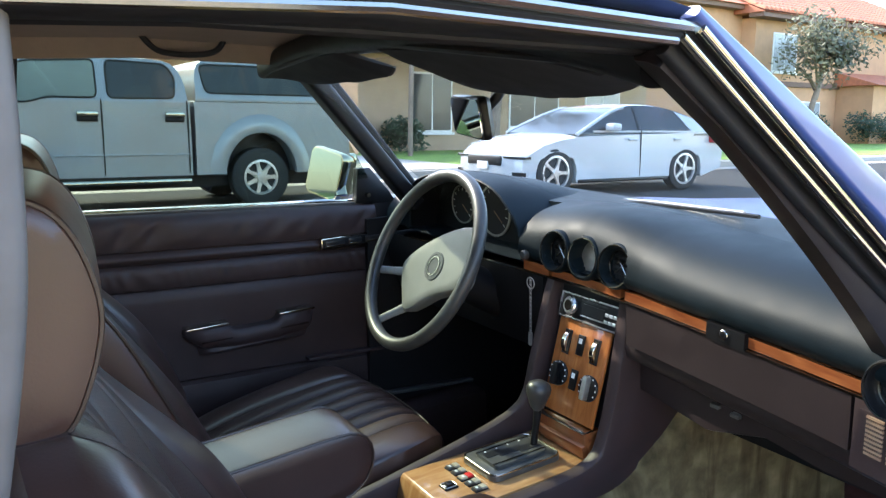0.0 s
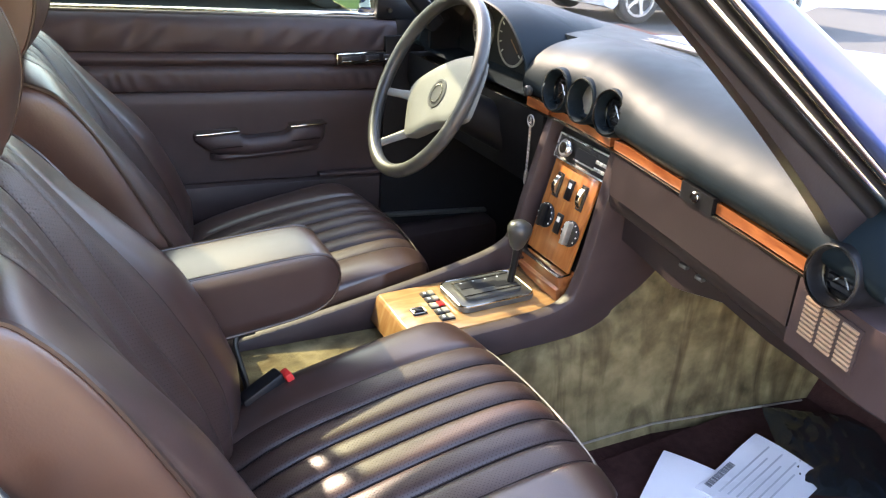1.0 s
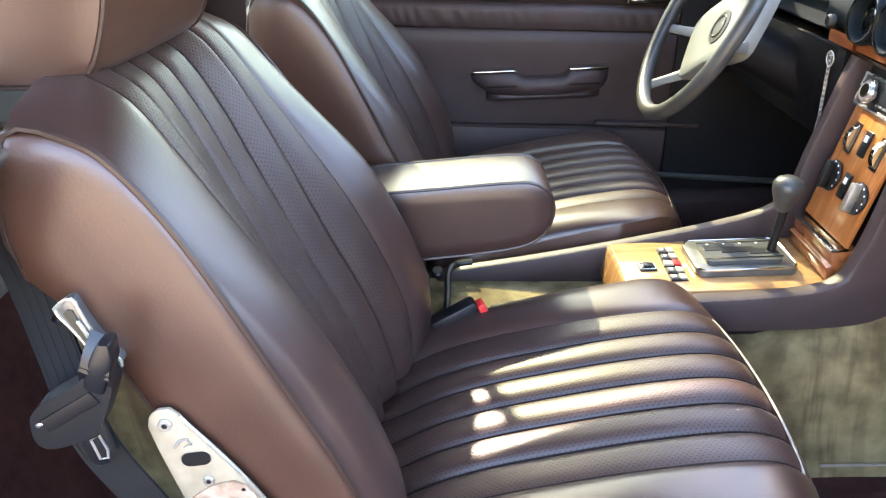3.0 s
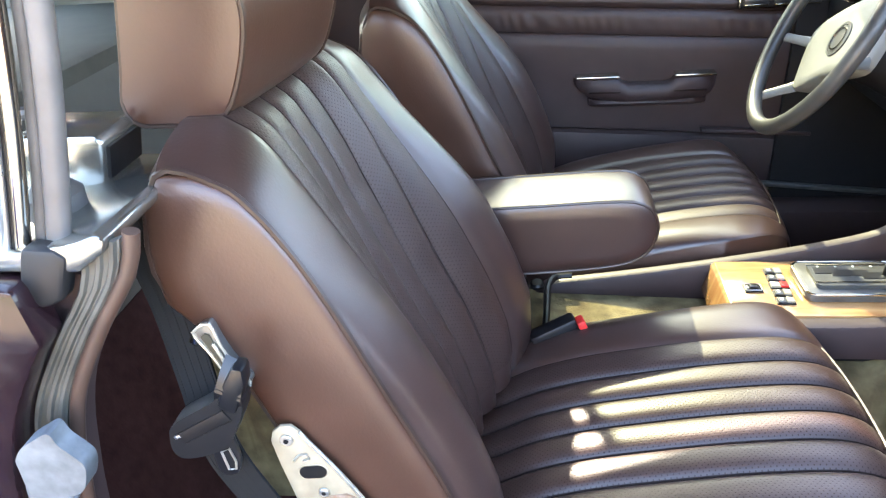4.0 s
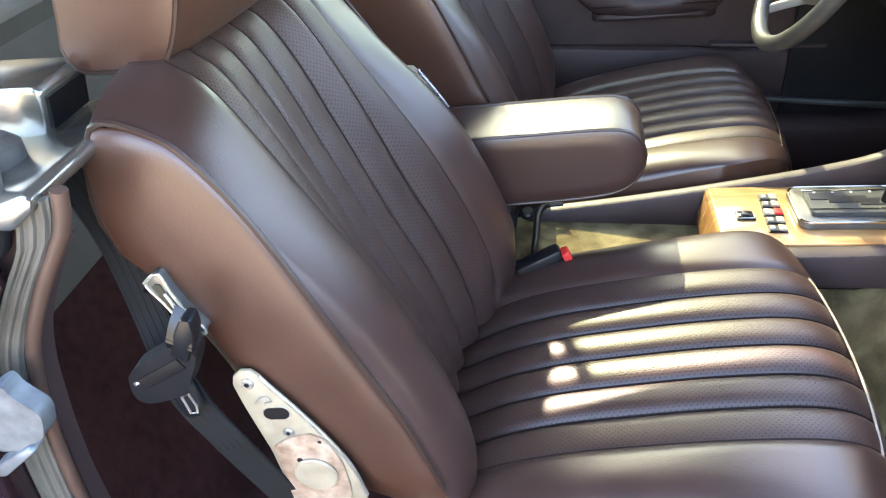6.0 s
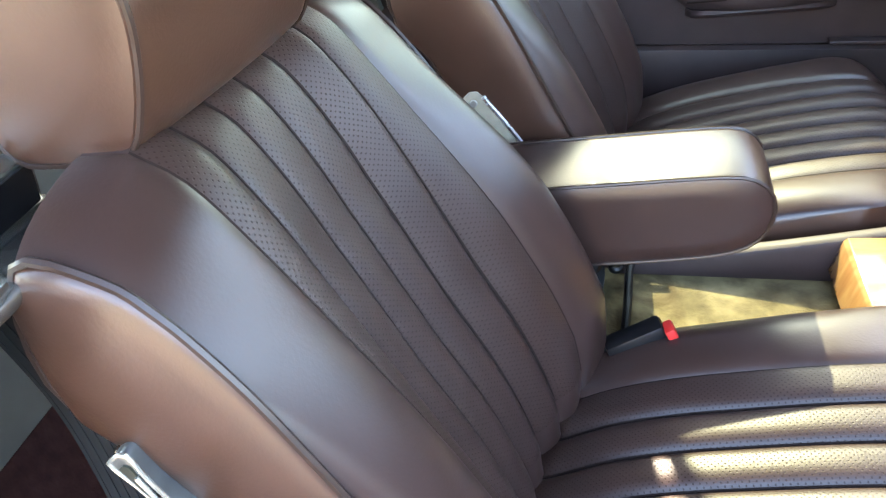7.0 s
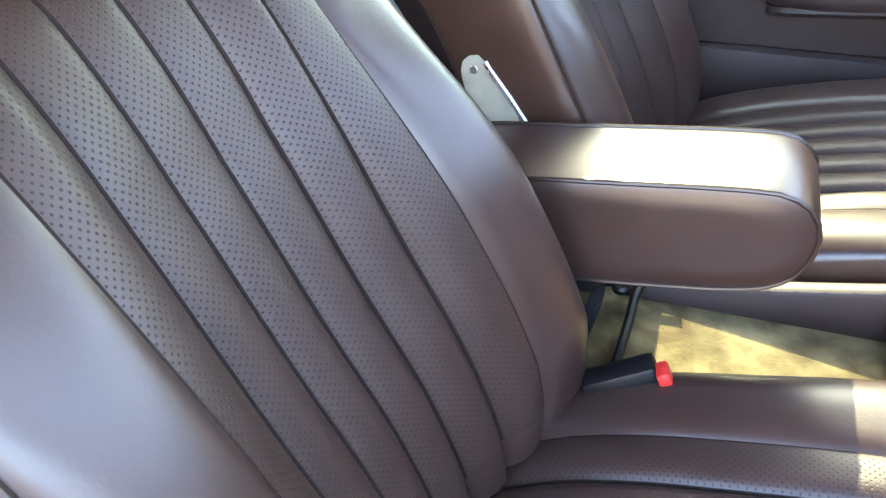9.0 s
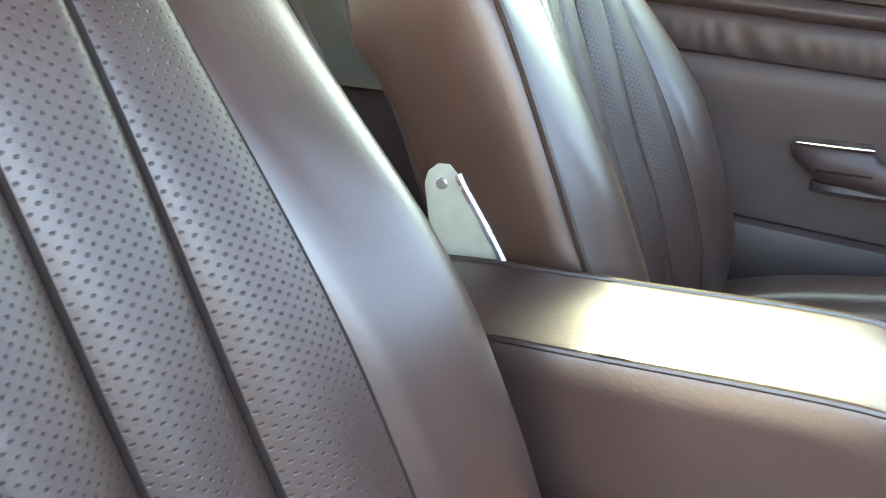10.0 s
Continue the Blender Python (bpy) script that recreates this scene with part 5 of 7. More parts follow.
rw = part("rear_window", ring_loft([[(-0.95, y, roof_z(y, 1.255) - 0.125), (-1.25 + 0.1 * (y / 0.55) ** 2, y, 0.86), (-1.255 + 0.1 * (y / 0.55) ** 2, y, 0.86), (-0.955, y, roof_z(y, 1.255) - 0.125)] for y in np.linspace(-0.56, 0.56, 11)]), GLASS, car, "wide wrap-round rear window")
rw.visible_shadow = False
part("rear_window_sill", box((-1.34, -0.60, 0.825), (-1.16, 0.60, 0.865), 0.01), BLACK, car)
for s in (1,):
    part("front_wing", box((0.80, s * 0.79 - 0.035, 0.15), (1.05, s * 0.79 + 0.035, 0.79), 0.015), PAINT, car)
part("sill_strip", bar((0.30, 0.685, 0.378), (0.94, 0.700, 0.308), 0.018, 0.010, 0.003), GUNMETAL, car, "dull metal strip along the sill")
part("floor_pan", box((-0.6, -0.70, 0.14), (1.25, 0.72, 0.17), 0.005), MAT_RED, car)
part("toe_board", slab([(1.20, 0.165), (1.31, 0.36), (1.32, 0.80), (1.35, 0.80), (1.35, 0.34), (1.22, 0.14)], -0.70, 0.72), MAT_RED, car)
part("kick_panel", slab([(0.88, 0.17), (0.84, 0.80), (1.30, 0.80), (1.30, 0.17)], -0.70, -0.675), TRIM, car)
part("kick_panel", slab([(0.62, 0.17), (0.64, 0.80), (1.30, 0.80), (1.30, 0.17)], 0.708, 0.722), DARKRUB, car)
for x in (-0.95, 1.55):
    for s in (-1, 1):
        w = part("wheel", lathe((x, s * 0.62, 0.31), (0, s, 0), [(0.20, -0.09), (0.29, -0.09), (0.315, -0.06), (0.315, 0.06), (0.29, 0.09), (0.20, 0.09)], 32), RUBBER, car)
        part("rim", disc((x, s * 0.69, 0.31), (0, s, 0), 0.20, 0.01, 24, bevel=0.003), STEEL, w)
# unseen open passenger door, swung out beside the front wing to shade the footwell
pdoor = thing("passenger_door", (0.80, -0.78, 0.30), "unseen open passenger door with maroon padded trim, swung wide", "car door")
SWING = Matrix.Translation((0.86, -0.745, 0)) @ Matrix.Rotation(radians(68), 4, "Z")


def swung(bm):
    bmesh.ops.transform(bm, matrix=SWING, verts=bm.verts[:])
    return bm


part("skin", swung(slab(curve_at([(0.0, 0.30), (-0.02, 0.60), (0.0, 0.83)], 8) + [(-1.08, 0.86)] + curve_at([(-1.10, 0.80), (-1.16, 0.60), (-1.10, 0.42), (-1.02, 0.30)], 10), -0.085, -0.030, 0.012)), PAINT, pdoor)
part("trim_panel", swung(slab([(-0.04, 0.33), (-0.04, 0.82), (-1.06, 0.85), (-1.12, 0.62), (-1.04, 0.33)], -0.031, 0.0, 0.010)), TRIM, pdoor, "maroon padded trim")
part("armrest", swung(box((-0.75, -0.004, 0.54), (-0.38, 0.045, 0.60), 0.016)), TRIM, pdoor)
part("sill_chrome", swung(bar((-0.02, -0.045, 0.838), (-1.08, -0.045, 0.868), 0.03, 0.012, 0.003)), CHROME, pdoor, "chrome sill strip")
# passenger door opening: post, seal, striker
POST = smooth_path([(-0.246, 0, 0.848), (-0.222, 0, 0.94), (-0.203, 0, 1.03), (-0.196, 0, 1.10), (-0.193, 0, 1.174)], 5)


def post_strip(dx, y, depth, width, bevel):
    """A strip that runs up the window post, dx behind its front edge."""
    return ring_loft([[(p.x + dx + a, y + b, p.z) for a, b in rounded(width, depth, bevel, 3)] for p in POST])


part("door_post", post_strip(0.0, -0.580, 0.014, 0.017, 0.006), GREYSEAL, car, "grey worn window post")
part("post_seal", post_strip(-0.013, -0.578, 0.010, 0.010, 0.003), RUBBER, car, "dark rubber window seal")
part("post_chrome", post_strip(-0.0225, -0.588, 0.010, 0.011, 0.0045), CHROME, car, "chrome window post strip")
part("post_gutter", post_strip(-0.029, -0.586, 0.008, 0.004, 0.001), BLACK, car)
part("post_chrome", post_strip(-0.040, -0.592, 0.014, 0.019, 0.006), BRIGHT, car, "bright window post")
part("window_frame", post_strip(-0.058, -0.590, 0.012, 0.016, 0.005), BRIGHT, car, "bright quarter window frame")
jl = curve_at([(-0.190, 0.868), (-0.194, 0.852), (-0.203, 0.832), (-0.234, 0.790), (-0.268, 0.735), (-0.284, 0.69), (-0.292, 0.65), (-0.301, 0.59), (-0.306, 0.50), (-0.30, 0.30), (-0.29, 0.20)], 40)
part("door_jamb", slab([(x - 0.032, z - 0.010) for x, z in jl[4:]] + [(-0.46, 0.20), (-0.46, 0.83), (-0.30, 0.845), (-0.262, 0.842)], -0.62, -0.585, 0.006), JAMBPAINT, car, "glossy maroon door jamb")
band = [(x - 0.034, z - 0.012) for x, z in jl]
part("jamb_channel", slab(jl + band[::-1], -0.590, -0.5815, 0.003), GREYRUB, car, "dusty grey rubber door seal")
for off in (0.006, 0.017, 0.029):
    part("seal_ridge", tube([(x - off, -0.590, z - off * 0.35) for x, z in jl], 0.0028, 6), GREYRUB, car)
part("jamb_piping", tube([(x + 0.007, -0.586, z + 0.003) for x, z in jl], 0.0062, 10), LIPVINYL, car, "brown vinyl seal lip")
part("jamb_trim", slab([(x + 0.003, z) for x, z in jl[3:]] + [(-0.50, 0.20), (-0.52, 0.80), (-0.30, 0.845)], -0.572, -0.552), TRIM, car, "maroon quarter trim")
st = part("striker", slab(curve_at([(-0.300, 0.700), (-0.292, 0.712), (-0.277, 0.722), (-0.264, 0.7285), (-0.2605, 0.718), (-0.251, 0.707), (-0.2445, 0.698), (-0.2470, 0.684), (-0.254, 0.671), (-0.270, 0.663), (-0.284, 0.655), (-0.298, 0.664), (-0.300, 0.700)], 40)[:-1], -0.632, -0.614, 0.004), STRIKER, car, "worn steel door striker")
part("claw", slab([(-0.270, 0.662), (-0.264, 0.658), (-0.304, 0.626), (-0.316, 0.625), (-0.312, 0.636), (-0.288, 0.652)], -0.636, -0.618, 0.003), STRIKER, st)
part("back_plate", slab([(-0.312, 0.664), (-0.296, 0.670), (-0.282, 0.655), (-0.300, 0.640), (-0.314, 0.640)], -0.622, -0.606, 0.003), STRIKER, st)
part("hole", disc((-0.297, -0.6225, 0.655), (0, -1, 0), 0.008, 0.0025, 14), RUST, st, "rusty bolt hole")
part("belt_shelf", slab([(-0.300, 0.846), (-0.300, 0.856), (-0.245, 0.864), (-0.224, 0.868), (-0.203, 0.874), (-0.196, 0.870), (-0.200, 0.860), (-0.222, 0.845)], -0.600, -0.47, 0.004), LATCHMETAL, car, "worn chrome capping")
part("post_base", slab([(-0.258, 0.866), (-0.234, 0.864), (-0.226, 0.858), (-0.239, 0.824), (-0.256, 0.817), (-0.271, 0.828)], -0.603, -0.583, 0.004), DARKRUB, car, "worn dark foot of the window post")

lat = thing("hardtop_latch", (-0.30, -0.44, 0.86), "chrome hardtop locking box behind the passenger seat", "latch")
part("box", slab([(-0.345, 0.855), (-0.345, 0.895), (-0.335, 0.902), (-0.262, 0.902), (-0.256, 0.896), (-0.262, 0.868), (-0.266, 0.855)], -0.475, -0.405, 0.004), LATCHMETAL, lat)
part("mouth", slab([(-0.2635, 0.862), (-0.2575, 0.890), (-0.2545, 0.890), (-0.2605, 0.862)], -0.468, -0.412), BLACK, lat)
part("flange", box((-0.37, -0.50, 0.850), (-0.235, -0.395, 0.857), 0.003), LATCHMETAL, lat)
part("hook", tube([(-0.40, -0.46, 0.90), (-0.36, -0.45, 0.915), (-0.33, -0.44, 0.912)], 0.006, 8), RUBBER, lat)
part("rubber_buffer", lathe((-0.275, -0.525, 0.857), (0, 0, 1), [(0.022, 0), (0.022, 0.018), (0.014, 0.026)], 16), RUBBER, lat)

# ---- seat belt ----
belt = thing("seat_belt", (-0.2, -0.53, 0.50), "dark grey seat belt hanging beside the passenger seat", "seat belt")
def strap(pts, w, t=0.0015, wd=(1, 0, 0.25)):
    rings = []
    wv = Vector(wd).normalized()
    p = smooth_path(pts, 6)
    for i, q in enumerate(p):
        d = (p[min(i + 1, len(p) - 1)] - p[max(i - 1, 0)]).normalized()
        a = (wv - d * wv.dot(d)).normalized()
        n = d.cross(a)
        rings.append([q + a * w / 2 + n * t, q - a * w / 2 + n * t, q - a * w / 2 - n * t, q + a * w / 2 - n * t])
    return ring_loft(rings)
RUN = [(-0.238, -0.500, 0.845), (-0.221, -0.500, 0.766), (-0.205, -0.515, 0.690), (-0.187, -0.536, 0.630), (-0.158, -0.534, 0.555), (-0.12, -0.52, 0.44), (-0.08, -0.52, 0.30)]
part("webbing", strap(RUN, 0.037), WEB, belt)
tg = part("tongue_body", slab(curve_at([(-0.2148, 0.6719), (-0.2048, 0.6819), (-0.1737, 0.7003), (-0.158, 0.712), (-0.1460, 0.706), (-0.1464, 0.6934), (-0.1555, 0.674), (-0.1652, 0.6574), (-0.1849, 0.6459), (-0.2088, 0.641), (-0.217, 0.6511), (-0.2148, 0.6719)], 44)[:-1], -0.562, -0.541, 0.005), BELTPL, belt, "black belt tongue housing")
part("chrome_pin", box((-0.2115, -0.5635, 0.664), (-0.2045, -0.5612, 0.6675), 0.0008, turn=Matrix.Rotation(radians(-25), 3, "Y")), BRIGHT, tg)
part("strap_slot", bar((-0.205, -0.5622, 0.664), (-0.160, -0.5622, 0.690), 0.0025, 0.012, 0.001), BLACK, tg)
part("latch_neck", ring_loft([[(-0.1570 + 0.30 * t * 0.035 + a, y, 0.700 + t * 0.036 + b) for a, b in ((-0.012 + 0.003 * t, 0.004), (0.010 - 0.002 * t, -0.006), (0.011 - 0.002 * t, -0.002), (-0.010 + 0.003 * t, 0.008))] for t, y in ((0.0, -0.560), (0.35, -0.566), (0.7, -0.562), (1.0, -0.552))]), BELTPL, tg)
part("neck_face", slab([(-0.166, 0.700), (-0.152, 0.692), (-0.138, 0.722), (-0.1375, 0.7375), (-0.146, 0.739), (-0.157, 0.722)], -0.566, -0.546, 0.003), BELTPL, tg)
part("tongue_blade", slab(curve_at([(-0.186, 0.650), (-0.1845, 0.630), (-0.1825, 0.620), (-0.1761, 0.6165), (-0.168, 0.619), (-0.1632, 0.626), (-0.1618, 0.637), (-0.1640, 0.6609)], 20), -0.5555, -0.5495, 0.0015), BELTPL, belt)
part("blade_slot", tube([(-0.1765, -0.5562, 0.644), (-0.1690, -0.5562, 0.648), (-0.1655, -0.5562, 0.634), (-0.1670, -0.5562, 0.6255), (-0.1735, -0.5562, 0.6245)], 0.0012, 6, closed=True), STEEL, belt, "bright edge of the tongue's slot")
for k in range(5):
    part("rib", strap([(x + (k - 2) * 0.0075, y - 0.0016, z + (k - 2) * 0.002) for x, y, z in RUN[:5]], 0.0018, 0.0006), WEB, belt)

bk = thing("belt_buckle", (0.09, -0.09, 0.41), "black seat belt buckle with red release button", "belt buckle")
BM = Matrix.Rotation(radians(-22), 3, "Y") @ Matrix.Rotation(radians(12), 3, "Z")
part("housing", box((0.078, -0.108, 0.447), (0.148, -0.080, 0.470), 0.005, turn=BM), BLACK, bk)
part("red_button", box((0.146, -0.106, 0.463), (0.158, -0.084, 0.481), 0.003, turn=BM), RED, bk, "red release button")
part("stalk", tube([(0.035, -0.09, 0.41), (0.06, -0.094, 0.435), (0.09, -0.096, 0.450)], 0.008, 8), BLACK, bk)
bs = thing("belt_stalk", (0.045, 0.02, 0.41), "black plastic belt stalk on the tunnel carpet", "belt buckle")
part("stalk", strap([(0.06, 0.05, 0.475), (0.068, 0.03, 0.460), (0.062, 0.0, 0.435), (0.05, -0.04, 0.415)], 0.014, 0.004, (1, 0, 0)), BLACK, bs)
part("knuckle", disc((0.058, 0.035, 0.475), (0, -1, 0.3), 0.014, 0.022, 16, bevel=0.004), BLACK, bs)

# ---- roof fittings ----
LOWER = [(-0.50, 0.315, 1.150), (-0.486, 0.335, 1.136), (-0.427, 0.372, 1.125), (-0.334, 0.422, 1.115), (-0.21, 0.462, 1.111), (-0.07, 0.480, 1.117), (0.0, 0.476, 1.125), (0.045, 0.452, 1.148), (0.05, 0.44, 1.156), (0.20, 0.452, 1.158), (0.228, 0.460, 1.147), (0.36, 0.458, 1.138), (0.523, 0.438, 1.138), (0.585, 0.402, 1.155), (0.60, 0.39, 1.165)]
for y0, y1 in ((0.20, 0.60), (-0.50, 0.05)):
    rings = []
    for y in np.linspace(y0, y1, 26):
        tip = Vector((np.interp(y, [p[0] for p in LOWER], [p[1] for p in LOWER]), y, np.interp(y, [p[0] for p in LOWER], [p[2] for p in LOWER])))
        tip += Vector((0.006 * noise.noise(Vector((y * 9, 0, 0))), 0, 0.003 * noise.noise(Vector((y * 14, 4, 0)))))
        top = Vector((0.258 + 0.10 * (y + 0.58) / 1.18 + 0.022 * (1 - (y / 0.6) ** 2), y, roof_z(y, 1.196)))
        d = tip - top
        e = min(1.0, min(y - y0, y1 - y) / 0.03 + 0.25)
        n = Vector((d.z, 0, -d.x)).normalized()
        sag = 0.004 * noise.noise(Vector((y * 6, 9, 0)))
        rings.append([top + d * k + n * (h * e + sag * math.sin(math.pi * k)) for k, h in ((0.0, 0.007), (0.3, 0.010), (0.7, 0.009), (0.95, 0.007), (1.0, 0.0), (0.95, -0.007), (0.7, -0.009), (0.3, -0.010), (0.0, -0.007))])
    visor = thing("sun_visor", (0.40, (y0 + y1) / 2, 1.14), "dark charcoal vinyl sun visor swung towards the windscreen", "sun visor", "sun visors")
    part("pad", ring_loft(rings), VISOR, visor)
    part("hem", tube([r[4] for r in rings], 0.0028, 6), RUBBER, visor)
    part("pivot", tube([(rings[3][0] + Vector((0, 0, 0.008))), (rings[-4][0] + Vector((0, 0, 0.008)))], 0.005, 8), BLACK, visor)
grab = thing("grab_handle", (0.05, 0.49, 1.17), "dark plastic grab handle on the beige headliner", "grab handle")
part("handle", tube(smooth_path([(0.082, 0.505, 1.240), (0.094, 0.49, 1.234), (0.118, 0.480, 1.203), (0.150, 0.478, 1.193), (0.205, 0.478, 1.192), (0.235, 0.480, 1.203), (0.256, 0.492, 1.234)], 5), 0.0055, 8), VISOR, grab)
rv = thing("rear_view_mirror", (0.43, -0.08, 1.05), "black rear-view mirror hanging from the windscreen header", "mirror")
RM = Matrix.Rotation(radians(-21), 3, "Z") @ Matrix.Rotation(radians(-8), 3, "Y")
mh = rounded(0.19, 0.062, 0.012, 4)
MC = Vector((0.45, -0.022, 1.080))
part("housing", ring_loft([[MC + RM @ Vector((dx, a * k, b * k)) for a, b in mh] for k, dx in ((0.97, -0.004), (1.0, 0.0), (1.0, 0.006), (0.88, 0.014), (0.5, 0.018))]), BLACK, rv)
part("mirror_glass", ring_loft([[MC + RM @ Vector((dx, a * 0.93, b * 0.88)) for a, b in mh] for dx in (-0.0065, -0.0045)]), MIRROR, rv)
part("stem", tube(smooth_path([MC + RM @ Vector((0.026, -0.02, 0.01)), MC + RM @ Vector((0.045, -0.03, 0.032)), MC + RM @ Vector((0.036, -0.02, 0.062)), MC + RM @ Vector((0.0, 0, 0.082))], 6), 0.0075, 10), BLACK, rv)
part("stem_foot", disc(MC + RM @ Vector((-0.006, 0.0, 0.080)), (0, 0, 1), 0.016, 0.012, 18, bevel=0.003), BLACK, rv)

# ---- papers and bag on the floor ----
def sheet(x, y, z, w, h, turn, tilt):
    bm = bmesh.new()
    n = 8
    m = Matrix.Translation((x, y, z)) @ Euler((radians(tilt[0]), radians(tilt[1]), radians(turn))).to_matrix().to_4x4()
    vs = [[bm.verts.new(m @ Vector(((i / n - 0.5) * w, (j / n - 0.5) * h, 0.004 * math.sin(i * 0.7 + j * 0.4)))) for j in range(n + 1)] for i in range(n + 1)]
    for i in range(n):
        for j in range(n):
            bm.faces.new((vs[i][j], vs[i + 1][j], vs[i + 1][j + 1], vs[i][j + 1]))
    ret = bmesh.ops.extrude_face_region(bm, geom=bm.faces[:])
    bmesh.ops.translate(bm, vec=(0, 0, 0.0012), verts=[v for v in ret["geom"] if isinstance(v, bmesh.types.BMVert)])
    return bm, m
PLACE = [(0.762, -0.348, 0.206, 0.20, 0.145, 32, (0, -3)), (0.914, -0.369, 0.213, 0.205, 0.140, 15, (2, -3))]
for i, (x, y, z, w, h, turn, tilt) in enumerate(PLACE):
    bm, m = sheet(x, y, z, w, h, turn, tilt)
    pp = thing("paper_sheet", (x, y, z), "white printed paper sheet lying on the footwell floor", "paper", "papers on the floor")
    part("sheet", bm, PAPER, pp)
    if i == 1:
        for k in range(26):
            b = box((-0.0007 - 0.0004 * (k % 3), -0.006, 0), (0.0007 + 0.0005 * (k % 2), 0.006, 0.0006))
            bmesh.ops.transform(b, matrix=m @ Matrix.Translation((-0.088 + 0.0032 * k, 0.055, 0.0062)), verts=b.verts[:])
            part("barcode_bar", b, INK, pp)
        for k in range(6):
            b = box((-0.085 + 0.006 * (k % 3), -0.0016, 0), (0.085 - 0.03 * (k % 2), 0.0016, 0.0005))
            bmesh.ops.transform(b, matrix=m @ Matrix.Translation((0, 0.034 - 0.013 * k, 0.0060)), verts=b.verts[:])
            part("print_line", b, INK_PALE, pp)
bm = bmesh.new()
n = 64
vs = []
for i in range(n + 1):
    row = []
    for j in range(n + 1):
        u, v = i / n - 0.5, j / n - 0.5
        e = max(abs(u), abs(v)) * 2
        ridge = lambda s, o: (1 - abs(noise.noise(Vector((u * s, v * s * 0.8, o))))) ** 7
        z = 0.010 * (1 - e**6) + (0.006 * ridge(4, 1.0) + 0.004 * ridge(7, 4.0)) * (1 - e**8)
        a = radians(-33)
        x, y = 0.215 * u * (1 + 0.05 * noise.noise(Vector((v * 5, 0, 2)))), 0.245 * v * (1 + 0.05 * noise.noise(Vector((u * 5, 2, 2))))
        row.append(bm.verts.new((1.115 + x * math.cos(a) - y * math.sin(a), -0.362 + x * math.sin(a) + y * math.cos(a), 0.205 + z)))
    vs.append(row)
for i in range(n):
    for j in range(n):
        bm.faces.new((vs[i][j], vs[i + 1][j], vs[i + 1][j + 1], vs[i][j + 1]))
solo("plastic_bag", bm, BAG, (1.08, -0.36, 0.18), "crumpled shiny black plastic bag in the footwell", "plastic bag")
bm, m = sheet(0.88, -0.40, 0.186, 0.72, 0.44, 0, (0, -1))
solo("carpet_edging", tube([(x, -(w + 0.022), 0.196) for x, w in ((0.66, 0.118), (0.78, 0.121), (0.86, 0.125), (0.93, 0.138), (1.0, 0.15), (1.10, 0.17), (1.2, 0.19))], 0.0022, 6), PIPE_PALE, (0.9, -0.18, 0.19), "thin pale edging along the tunnel carpet", "edging")
solo("floor_mat", bm, MAT_RED, (0.86, -0.38, 0.17), "dark red floor mat in the passenger footwell", "floor mat")

# ---- the street ----
ASPHALT = mat("asphalt", (0.048, 0.047, 0.044), 0.9, grain=0.25, scale=30, bump=0.5, bscale=120, spec=0.1)
CONCRETE = mat("pale_concrete", (0.33, 0.30, 0.25), 0.9, grain=0.2, scale=12, bump=0.3, bscale=90)
# Tan of the unseen near pavement, set for warm bounce on the seats.
WARMCONC = mat("warm_tan_concrete", (0.52, 0.385, 0.245), 0.9, grain=0.2, scale=12, bump=0.3, bscale=90)
GRASS = mat("lawn", (0.13, 0.24, 0.025), 0.9, grain=0.4, scale=4, bump=0.8, bscale=60, color2=(0.26, 0.40, 0.06))
EARTH = mat("dry_ground", (0.22, 0.18, 0.12), 0.95, grain=0.3, scale=3)
STUCCO = mat("peach_stucco", (0.50, 0.28, 0.15), 0.9, grain=0.12, scale=3, bump=0.4, bscale=40)
STUCCO2 = mat("tan_stucco", (0.38, 0.27, 0.17), 0.9, grain=0.12, scale=3, bump=0.4, bscale=40)
TILE = mat("red_roof_tile", (0.42, 0.14, 0.07), 0.8, grain=0.3, scale=5)
BROWNTRIM = mat("brown_fascia", (0.16, 0.09, 0.06), 0.7, grain=0.2, scale=8)
WHITEFRAME = mat("white_window_frame", (0.72, 0.70, 0.66), 0.5, grain=0.08)
DARKGLASS = mat("dark_window_glass", (0.03, 0.035, 0.036), 0.12, spec=0.42, grain=0.3, scale=2)
# Opaque pane; its pale grey-green stands in for daylight seen through the cab.
VIEWGLASS = mat("bright_view_toned_glass", (0.19, 0.215, 0.19), 0.15, spec=0.42, grain=0.35, scale=2)
PALEGLASS = mat("curtained_glass", (0.35, 0.36, 0.36), 0.15, grain=0.2, scale=3)
BARK = mat("grey_bark", (0.20, 0.15, 0.11), 0.9, grain=0.35, scale=9, bump=0.6, bscale=25)
LEAF = mat("dusty_green_leaves", (0.055, 0.070, 0.030), 0.6, grain=0.5, scale=1.5, color2=(0.15, 0.14, 0.06))
HEDGE = mat("dark_hedge_leaves", (0.025, 0.05, 0.018), 0.6, grain=0.5, scale=3)
SILVER = mat("grey_blue_truck_paint", (0.265, 0.277, 0.300), 0.34, metal=0.35, grain=0.10, scale=2, coat=0.5)
WHITECAR = mat("white_car_paint", (0.47, 0.495, 0.51), 0.25, grain=0.03, scale=2, coat=0.8)
TYRE = mat("tyre_rubber", (0.022, 0.022, 0.022), 0.75, grain=0.3, scale=20)
ALLOY = mat("alloy_wheel", (0.62, 0.62, 0.62), 0.3, metal=0.7, grain=0.15, scale=15)
LAMPGLASS = mat("lamp_glass", (0.42, 0.44, 0.46), 0.08, spec=0.8)
TAIL = mat("red_tail_lamp", (0.45, 0.02, 0.02), 0.2)

bm = bmesh.new()
